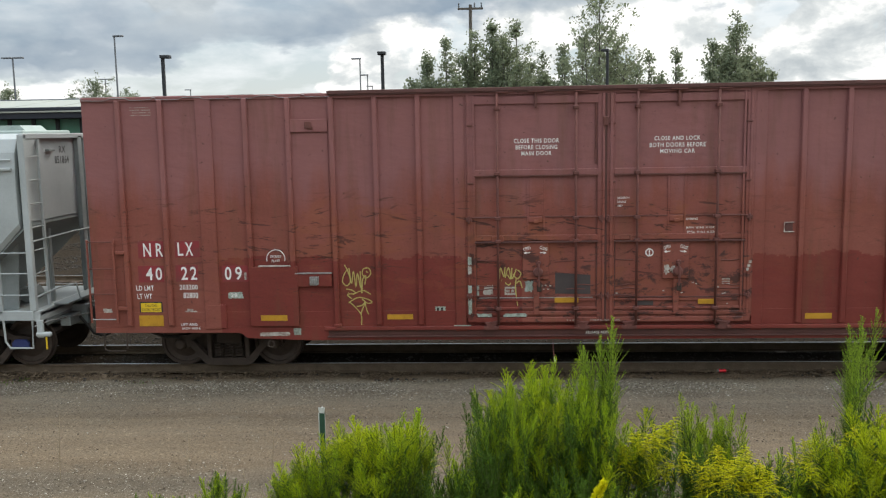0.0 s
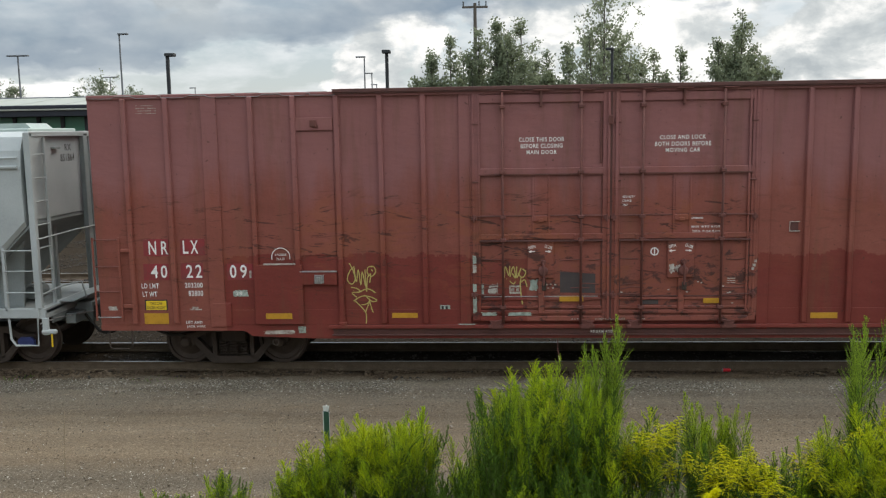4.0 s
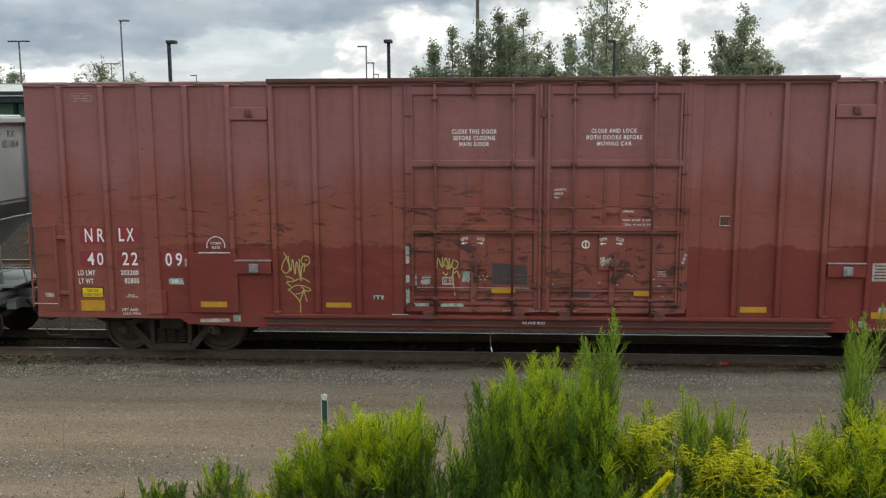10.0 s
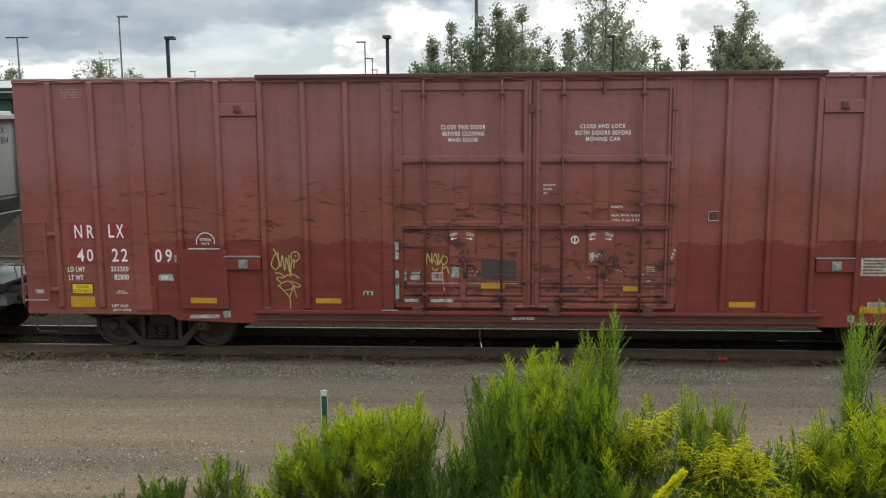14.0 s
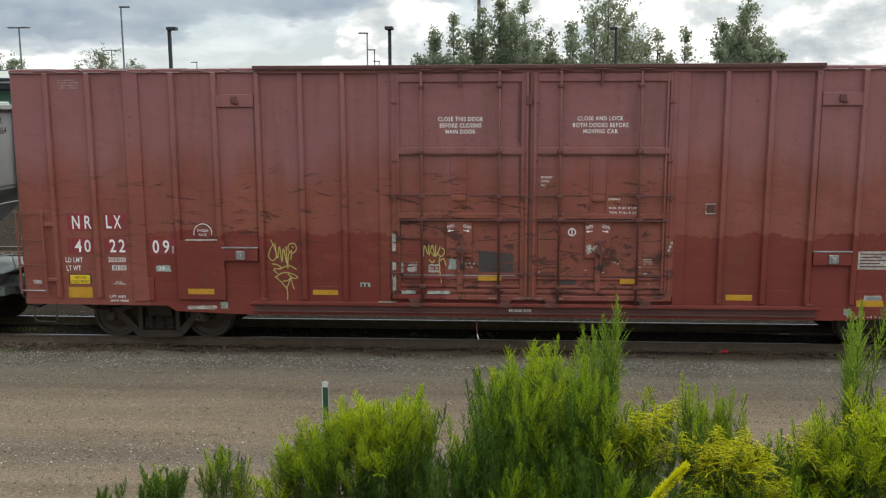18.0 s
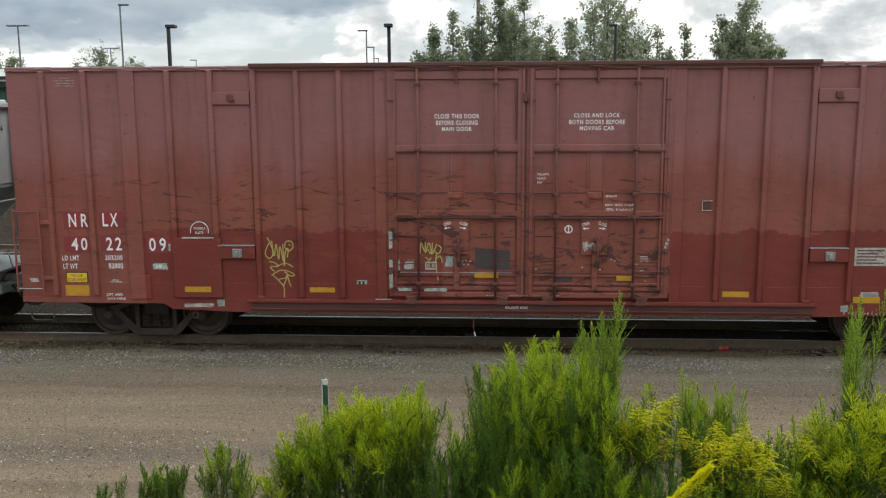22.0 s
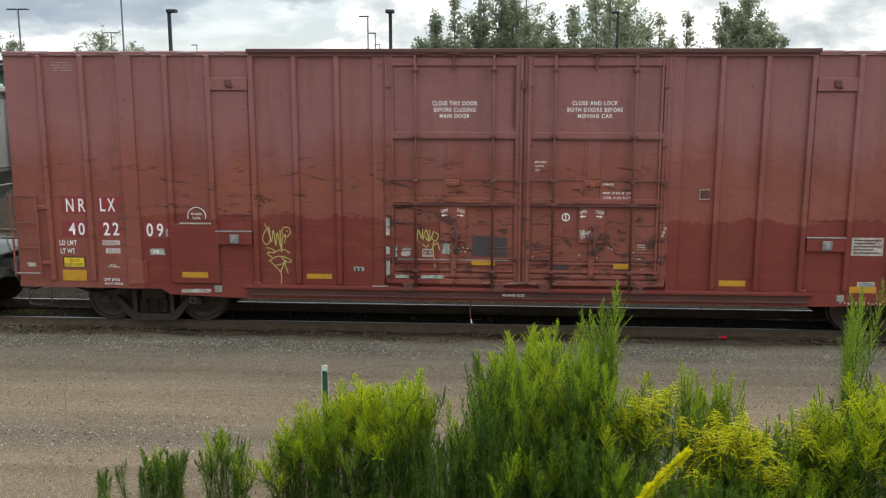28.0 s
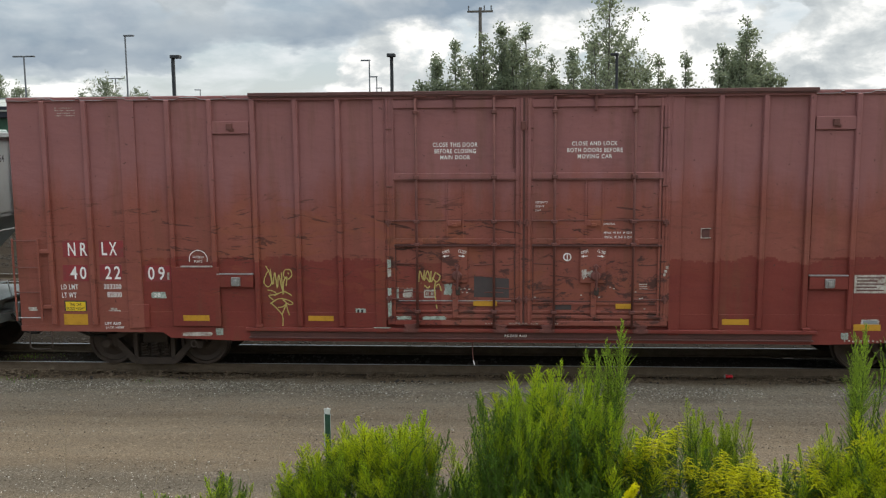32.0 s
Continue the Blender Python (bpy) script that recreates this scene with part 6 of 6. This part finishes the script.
clump(-0.52, -0.20, 8.5, 9.0, (0.95, 1.18, 1.20), 6, ["leafy", "leafy", "tip"], 4)
clump(-0.74, -0.18, 8.2, 8.8, (0.85, 1.05, 1.0, 1.1), 12, ["leafy", "leafy", "leafy", "tip"], 44, 0.0)
clump(-0.26, 0.25, 8.1, 9.0, (1.55, 1.90, 2.00), 19, ["tip", "leafy"], 16)
clump(0.0, 0.72, 8.1, 9.0, (1.90, 2.02, 2.04, 2.02), 30, ["tip", "tip", "bud"], 5)
clump(0.50, 1.20, 8.1, 9.0, (2.02, 2.05, 2.08, 2.0), 28, ["tip", "tip", "bud", "leafy"], 25)
SWAYING += clump(0.98, 1.24, 8.5, 8.7, (2.40, 2.60, 2.46), 10, ["tall"], 6, 0.0)
clump(0.0, 1.4, 7.8, 8.1, (1.10, 1.30, 1.40, 1.40, 1.20), 24, ["leafy", "leafy", "leafy", "tip"], 17, 0.0)
clump(1.16, 1.64, 8.2, 8.6, (1.54, 1.66, 1.54), 11, ["bloom", "bud", "bloom", "leafy"], 7)
clump(1.68, 1.86, 8.2, 8.5, (1.62, 1.58), 3, ["leafy"], 47)
clump(1.84, 2.66, 7.7, 8.3, (1.28, 1.44, 1.38, 1.32, 1.24), 36, ["bloom", "bloom", "bloom", "leafy"], 8)
clump(2.10, 2.36, 9.6, 10.2, (1.2, 1.38, 1.2), 6, ["tip"], 9)
clump(2.46, 2.74, 9.6, 10.2, (1.2, 1.46, 1.2), 7, ["tip"], 29)
clump(2.6, 3.2, 7.9, 8.4, (1.30, 1.46, 1.46), 16, ["tip", "tip", "leafy", "bloom"], 18)
clump(2.95, 3.7, 7.5, 8.3, (1.40, 1.68, 1.80, 1.80), 24, ["tip", "bud", "bud", "leafy"], 10)
clump(3.45, 4.4, 7.5, 8.3, (1.78, 1.86, 1.88, 1.9), 22, ["tip", "bud", "bloom"], 30)
SWAYING += clump(3.34, 3.64, 8.5, 8.7, (2.48, 2.64, 2.50), 7, ["tall"], 12)
clump(-0.1, 3.4, 7.0, 7.6, (0.55, 0.70, 0.65, 0.6, 0.65, 0.8), 30, ["leafy"], 13, 0.0)
clump(1.2, 3.0, 7.3, 7.8, (1.1, 1.15, 1.1, 1.08, 1.15), 32, ["leafy", "leafy", "tip"], 33, 0.0)
clump(-2.1, -0.2, 7.9, 8.4, (0.30, 0.45, 0.5, 0.45), 12, ["leafy"], 14, 0.0)


def near_plume():
    """One goldenrod tip close to the camera: a curved axis packed with small florets."""
    rng = random.Random(77)
    w = thing("goldenrod_tip", "yellow goldenrod plume close to the camera", "wild plant", (NEAR_X, 2.6, ground_z(NEAR_X, 2.6) - 0.02))
    h = 3.315 - ground_z(NEAR_X, 2.6)
    axis = [Vector((0.0, 0, 0)), Vector((0.0, 0, h * 0.55)), Vector((0.005, 0, h - 0.29)), Vector((0.045, 0, h - 0.19)), Vector((0.095, 0, h - 0.12)), Vector((0.15, 0, h - 0.055)), Vector((0.20, 0, h))]
    part("stem", Shape().tube(axis, 0.004, 6, 0.002), STEM_MAT, w)
    fl, lf = Shape(), Shape()
    for i in range(2600):
        u = rng.random()
        k = 2 + u * 4
        a, b = axis[int(k)], axis[min(int(k) + 1, 6)]
        c = a.lerp(b, k - int(k))
        r = (0.017 * (1 - 0.55 * u) + 0.006) * (1 + 0.28 * math.sin(u * 31))
        d = Vector((rng.gauss(0, 1), rng.gauss(0, 1), rng.gauss(0.3, 1))).normalized()
        blade(fl, c + d * r * rng.uniform(0.2, 0.9), d + Vector((0.3, 0, 0.5)), rng.uniform(0.006, 0.012), 0.005, 0, rng)
    for i in range(50):
        u = 0.3 + 0.45 * i / 50
        a = i * 2.4
        blade(lf, axis[0].lerp(axis[2], u / 0.8), (math.cos(a), math.sin(a), 0.4), 0.09, 0.014, 0.3, rng)
    part("foliage", lf, LEAF_DARK, w)
    part("flower_head", fl, FLOWER, w)
    return w


NEAR_X = 0.40
NEAR = near_plume()


def make_straw():
    """Dry stalks and grass at the edge of the road."""
    rng = random.Random(8)
    for i in range(26):
        x, y = rng.uniform(-5.2, -2.0), rng.uniform(8.9, 9.9)
        if i > 20:
            x, y = rng.uniform(-2.3, 3.3), rng.uniform(9.4, 10.0)
        z, h = ground_z(x, y) - 0.02, rng.uniform(0.25, 0.75)
        ob = thing("dry_stalk", "thin dry straw-coloured weed stalk", "dry stalk", (x, y, z), "dry stalks")
        lx, ly = rng.uniform(-0.2, 0.2), rng.uniform(-0.1, 0.1)
        part("stalk", Shape().tube([(0, 0, 0), (lx * 0.3 * h, ly * 0.3, h * 0.5), (lx * h, ly, h)], 0.0032, 4, 0.0012), DRY, ob)
        for _ in range(rng.randint(1, 5)):
            u = rng.uniform(0.4, 0.9)
            a = rng.uniform(0, 6.28)
            part("twig", Shape().tube([(lx * u * u * h, ly * u * u, h * u), (lx * u * u * h + 0.10 * math.cos(a), ly * u * u + 0.1 * math.sin(a), h * u + 0.12)], 0.0014, 3), DRY, ob)
    for x, y, h in ((-5.89, 11.35, 0.95), (-2.96, 11.34, 0.85), (-4.16, 11.47, 0.6)):
        ob = thing("dry_stalk", "tall branching dry weed stalk on the gravel road", "dry stalk", (x, y, ground_z(x, y) - 0.02), "dry stalks")
        part("stalk", Shape().tube([(0, 0, 0), (0.02, 0, h * 0.5), (0.06, 0, h)], 0.0045, 5, 0.0015), DRY, ob)
        for i in range(9):
            u, a = 0.3 + 0.07 * i, i * 2.4
            part("twig", Shape().tube([(0.05 * u * u, 0, h * u), (0.05 * u * u + 0.12 * math.cos(a), 0.12 * math.sin(a), h * u + 0.14)], 0.0016, 3), DRY, ob)
    s = Shape()
    for cx, cy, r, n in ((-9.7, 17.5, 0.5, 90), (-10.6, 17.3, 0.4, 60), (-9.2, 15.9, 0.5, 70), (-12.0, 16.0, 0.7, 80), (-6.4, 15.85, 0.4, 25)):
        for _ in range(n):
            x, y, a = rng.gauss(cx, r * 0.6), rng.gauss(cy, 0.12), rng.uniform(0, 6.28)
            blade(s, (x, y, ground_z(x, y) - 0.01), (math.cos(a), math.sin(a), rng.uniform(0.6, 2.2)), rng.uniform(0.05, 0.14), 0.012, 0.3, rng)
    tagged(new("track_weeds", s.mesh("track_weeds", LEAF_DARK)), "sparse low green weeds between the rails", "weeds", kind="stuff")
    # low mat of dry grass
    s = Shape()
    for _ in range(4200):
        x, y = rng.uniform(-6, 4.5), rng.gauss(8.9, 0.42)
        if y > 9.9:
            continue
        z, a = ground_z(x, y), rng.uniform(0, 6.28)
        blade(s, (x, y, z - 0.01), (math.cos(a), math.sin(a), rng.uniform(0.4, 2.5)), rng.uniform(0.06, 0.2), 0.006, rng.uniform(0, 0.4), rng)
    tagged(new("dry_grass", s.mesh("dry_grass", DRY)), "trampled dry grass at the road edge", "grass", kind="stuff")


make_straw()


# ---- far things ----
def tree(x, y, h, w, seed, base=0.0, slim=0.5, leaves=6500, size=0.20, gaps=0.3, label="slender green poplar behind the tracks"):
    """A tapered trunk with upright side leaders, rising limbs, and leaves in loose tufts."""
    rng = random.Random(seed)
    w = w * 1.6
    t = thing("tree", label, "tree", (x, y, ground_z(x, y) - 0.05), "trees behind the tracks")
    tr = Shape()
    leaders = [(0.0, 0.0, 0.0, h)]
    for k in range(4):
        a = rng.uniform(0, 6.28)
        r = w * rng.uniform(0.22, 0.40)
        leaders.append((math.cos(a) * r, math.sin(a) * r, h * rng.uniform(0.2, 0.4), h * rng.uniform(0.66, 0.93)))
    tufts = []
    for n, (lx, ly, z0, z1) in enumerate(leaders):
        bend = rng.uniform(-0.15, 0.15)
        line = [Vector((0, 0, z0)), Vector((lx * 0.8 + bend, ly * 0.8, z0 + (z1 - z0) * 0.45)), Vector((lx + bend, ly, z1))]
        tr.tube(line, (0.10 + h * 0.006) if n == 0 else 0.05, 6, 0.012)
        for i in range(int(5 * (z1 - z0)) + 6):
            u = rng.uniform(0.30 if n == 0 else 0.15, 1.0)
            b = line[0].lerp(line[1], u / 0.5) if u < 0.5 else line[1].lerp(line[2], u * 2 - 1)
            a = rng.uniform(0, 6.28)
            reach = w * (0.34 if n == 0 else 0.24) * min(1.0, (1.06 - u) * 2.2) * rng.uniform(0.4, 1.2)
            e = b + Vector((math.cos(a) * reach, math.sin(a) * reach, reach * rng.uniform(0.7, 1.7)))
            tr.tube([b, (b + e) / 2 + Vector((0, 0, -0.05)), e], 0.014, 4, 0.004)
            for q in range(5):
                if rng.random() > gaps * 0.6:
                    tufts.append(b.lerp(e, rng.uniform(0.3, 1.05)))
    part("trunk", tr, BARK, t)
    cr = Shape()
    per = max(3, leaves // len(tufts))
    k = size / 0.20
    for c in tufts:
        s = rng.uniform(0.10, 0.20) * k
        for _ in range(rng.randint(per // 2, per + per // 2)):
            p = c + Vector([max(-1.7, min(1.7, rng.gauss(0, 1))) * s for _ in range(3)])
            n = Vector((rng.gauss(0, 1), rng.gauss(0, 1), rng.gauss(0, 1))).normalized()
            q = n.orthogonal().normalized()
            r = n.cross(q)
            d = size * rng.uniform(0.45, 1.0)
            cr.add([p, p + q * d * 0.5 + r * d * 0.4 + n * d * 0.12, p + q * d, p + q * d * 0.5 - r * d * 0.4 + n * d * 0.12], [(0, 1, 2), (0, 2, 3)])
    part("crown", cr, TREE_LEAF, t)
    return t


tree(-4.30, 56, 7.6, 1.6, 31)
tree(-3.70, 55, 8.8, 2.2, 1)
tree(-2.75, 55, 9.9, 2.3, 2)
tree(-1.75, 57, 9.2, 2.2, 32)
tree(-0.95, 56, 10.5, 2.2, 3)
tree(0.10, 55, 10.8, 2.5, 4)
tree(0.95, 57, 9.4, 2.2, 33)
tree(1.80, 55, 11.2, 2.8, 5, leaves=9000)
tree(2.70, 57, 8.6, 2.0, 34)
tree(3.35, 56, 9.1, 2.2, 6)
tree(4.45, 56, 9.6, 2.0, 7)
tree(5.15, 52, 9.6, 1.8, 35, gaps=0.7)
tree(6.15, 50, 12.3, 4.0, 8, leaves=6500, gaps=0.9, label="tall open-crowned poplar behind the tracks")
tree(7.35, 52, 9.4, 2.8, 9)
tree(8.3, 55, 8.2, 2.0, 36)
tree(9.60, 55, 9.1, 1.5, 10, leaves=4600)
tree(10.35, 55, 8.0, 1.0, 16, leaves=1500)
tree(11.0, 55, 9.2, 1.5, 11, leaves=4600, gaps=0.6)
tree(13.5, 55, 9.4, 2.6, 12, leaves=9000)
tree(14.85, 55, 11.3, 2.7, 13, leaves=10500)
tree(15.5, 56, 9.4, 2.2, 37)
tree(16.2, 55, 8.4, 2.0, 14, leaves=7500)
tree(-53.2, 120, 12.0, 6.0, 21, size=0.30, leaves=8000, label="broad green tree far behind the tracks")
tree(-49.2, 120, 10.7, 3.6, 22, size=0.30, leaves=5000, label="small green tree far behind the tracks")
tree(-56.8, 120, 10.4, 2.2, 23, size=0.40, leaves=1500, label="small green tree far behind the tracks")
tree(-68.2, 120, 12.6, 5.0, 24, size=0.30, leaves=8000, label="broad green tree far behind the tracks")


def lamp_pole(x, y, h, kind, seed=0, k=1.0):
    """Parking-lot lamp: a plain pole with a flat head on one or both sides."""
    p = thing("lamp_pole", {"shoebox": "dark bronze lamp pole with a boxy head", "twin": "grey twin-arm lamp pole", "single": "slim grey lamp pole with one arm"}[kind], "street lamp", (x, y, ground_z(x, y)), "lamp poles behind the tracks")
    if kind == "shoebox":
        part("pole", Shape().box(-0.105 * k, 0.105 * k, -0.105 * k, 0.105 * k, 0, h, 0.02), POLE_MAT, p)
        part("lamp_head", Shape().box(-0.13 * k, 0.52 * k, -0.27 * k, 0.27 * k, h - 0.10 * k, h + 0.12 * k, 0.03), POLE_MAT, p)
    elif kind == "twin":
        part("pole", Shape().tube([(0, 0, 0), (0, 0, h)], 0.11, 10, 0.07), POLE_GREY, p)
        for k in (-1, 1):
            part("lamp_head", Shape().box(min(k * 0.06, k * 1.0), max(k * 0.06, k * 1.0), -0.2, 0.2, h - 0.07, h + 0.07, 0.04), POLE_GREY, p)
    else:
        part("pole", Shape().tube([(0, 0, 0), (0, 0, h)], 0.10, 10, 0.07), POLE_GREY, p)
        k = seed
        part("lamp_head", Shape().box(min(k * -0.12, k * 0.95), max(k * -0.12, k * 0.80), -0.16, 0.16, h - 0.07, h + 0.09, 0.03), POLE_GREY, p)
    return p


G = 0.3
lamp_pole(-21.9, 60, 9.55 + G, "shoebox")
c = lamp_pole(-7.08, 60, 9.45 + G, "shoebox")
c.rotation_euler = (0, 0, radians(-90))
d = lamp_pole(6.12, 47.5, 4.375 + (9.42 + G - 4.375) * 0.7917, "shoebox", 0, 0.62)
d.rotation_euler = (0, 0, radians(160))
lamp_pole(-43.0, 80, 11.5 + G, "twin")
lamp_pole(-56.2, 130, 12.6 + G, "twin")
lamp_pole(-33.5, 80, 13.2 + G, "single", 1)
lamp_pole(-50.3, 150, 11.8 + G, "single", -1)
lamp_pole(-14.3, 100, 12.35 + G, "single", -1)
lamp_pole(-16.2, 120, 11.8 + G, "single", -1)
lamp_pole(-19.5, 150, 11.8 + G, "single", -1)


def utility_pole():
    p = thing("utility_pole", "weathered timber utility pole with one crossarm", "utility pole", (-1.5, 75, -0.3))
    part("pole", Shape().tube([(0, 0, 0), (0, 0, 14.8)], 0.19, 10, 0.13), WOODPOLE, p)
    part("crossarm", Shape().box(-1.05, 1.05, -0.08, 0.08, 14.40, 14.56, 0.01), WOODPOLE, p)
    for x in (-0.95, 0.34, 0.90):
        part("insulator", Shape().lathe([(0.0, 0.42), (0.06, 0.40), (0.07, 0.30), (0.04, 0.24), (0.07, 0.16), (0.03, 0.0)], 10, axis="z", at=(x, 0, 14.55)), POLE_GREY, p)


utility_pole()


def far_building():
    """A long low hall: pale roof panels, dark fascia, green glazing between posts."""
    b = thing("long_hall", "long low hall with pale roof panels and green glazing", "building", (0, 45, 0))
    x0, x1 = -60, -12
    part("wall", Shape().box(x0, x1, 0.3, 9, -0.4, 5.5, 0.02), FASCIA, b)
    part("base_wall", Shape().box(x0, x1, 0.0, 0.28, -0.4, 3.3, 0.02), HOPPER_GREY, b)
    part("fascia", Shape().box(x0, x1 + 0.2, -0.9, 0.3, 5.28, 5.60, 0.02), FASCIA, b)
    part("gutter", Shape().box(x0, x1 + 0.2, -1.0, -0.9, 5.58, 5.66, 0.01), PANEL_ROOF, b)
    part("eave", Shape().box(x0, x1 + 0.2, -0.95, 0.3, 5.68, 5.84, 0.02), FASCIA, b)
    n = 20
    for i in range(n):
        a, c = x0 + (x1 - x0) * i / n, x0 + (x1 - x0) * (i + 1) / n - 0.10
        s = Shape().add([(a, -0.9, 5.85), (c, -0.9, 5.85), (c + 0.55, 3.2, 6.36), (a + 0.55, 3.2, 6.36), (a, -0.9, 5.80), (c, -0.9, 5.80), (c + 0.55, 3.2, 6.30), (a + 0.55, 3.2, 6.30)],
                        [(0, 1, 2, 3), (4, 7, 6, 5), (0, 4, 5, 1), (1, 5, 6, 2), (2, 6, 7, 3), (3, 7, 4, 0)])
        part("roof_panel", s, PANEL_ROOF, b)
    part("roof_ridge", Shape().box(x0, x1 + 0.7, 3.2, 3.6, 6.25, 6.42, 0.02), POLE_GREY, b)
    k = 38
    for i in range(k):
        a = x0 + (x1 - x0) * i / k
        part("window_post", Shape().box(a - 0.09, a + 0.09, -0.02, 0.28, 3.3, 5.3, 0.01), POLE_MAT, b)
        part("window_pane", Shape().box(a + 0.09, a + (x1 - x0) / k - 0.09, 0.12, 0.16, 3.35, 5.27, 0.004), GREEN_GLASS, b)


far_building()

# ---- the train ----
BOXCAR = make_boxcar()
detail_boxcar(BOXCAR)
make_doors(BOXCAR)
mark_boxcar(BOXCAR)
graffiti(BOXCAR)
HOPPER_CAR = make_hopper()
BOX_SETS, HOP_SETS = [], []
for x in (-7.0, 7.0):
    BOX_SETS += [(w, w.location.x) for w in make_truck(BOXCAR, x)[1]]
for x in (-7.05, 7.05):
    HOP_SETS += [(w, w.location.x) for w in make_truck(HOPPER_CAR, x)[1]]
part("bearing_guard", Shape().prism([(7.80, 0.42), (8.12, 0.42), (8.12, 0.52), (8.06, 0.58), (7.86, 0.58), (7.80, 0.52)], -1.18, -1.12), BLUE, HOPPER_CAR, "blue painted bearing guard")


def motions():
    """The train rolls back slowly and comes to rest; the near weed sways."""
    run = [(0, 1.553), (0.5, 1.684), (1, 1.758), (1.5, 1.771), (2, 1.740), (2.5, 1.695), (3, 1.650), (3.5, 1.607), (5.5, 1.442), (6, 1.404), (6.5, 1.328), (7, 1.210), (7.5, 1.068), (8, 0.919), (8.5, 0.776), (9, 0.620), (9.5, 0.459), (10, 0.382), (10.5, 0.301), (11, 0.231), (11.5, 0.193), (12, 0.197), (13, 0.202), (14, 0.206), (14.5, 0.207), (16.5, 0.167), (17, 0.151), (18, 0.126), (19, 0.098), (20, 0.084), (21, 0.079), (22, 0.072), (23, 0.064), (24, 0.046), (25, 0.041), (25.5, 0.040), (27.5, 0.024), (28, 0.016), (29, 0.014), (30, 0.003), (31, 0.003), (32, -0.000)]
    walk(BOXCAR, [(t, pose(BOX_X + s, MID_Y, 0)) for t, s in run])
    walk(HOPPER_CAR, [(t, pose(HOP_X + s, MID_Y, 0)) for t, s in run])
    for w, x in BOX_SETS + HOP_SETS:
        walk(w, [(t, pose(x, 0, 0.457, 0, math.degrees(s / 0.457), 0)) for t, s in run])
    # a light wind
    for i, w in enumerate(SWAYING):
        e, at, k = w.rotation_euler.copy(), w.location.copy(), 0.4 + 0.3 * (i % 3)
        walk(w, [(t, pose(*at, math.degrees(e.x) + 0.3 * math.sin(0.9 * t + i), math.degrees(e.y) + k * math.sin(1.3 * t + 0.3 * i), math.degrees(e.z))) for t in np.arange(0, 32.01, 0.8).tolist()])
    lean = [(0, -12.8), (1, -0.0), (2, 1.5), (3, 2.9), (6, 1.5), (7.5, 0.9), (9, 2.0), (11, -8.7), (13, -2.4), (17, -0.3), (19, -1.2), (21, 10.9), (23, -5.2), (25, 4.4), (28, -0.1), (30, -7.5), (31, -12.3), (32, -9.0)]
    walk(NEAR, [(t, pose(NEAR_X, 2.6, ground_z(NEAR_X, 2.6) - 0.02, 0, a, 0)) for t, a in lean])


motions()
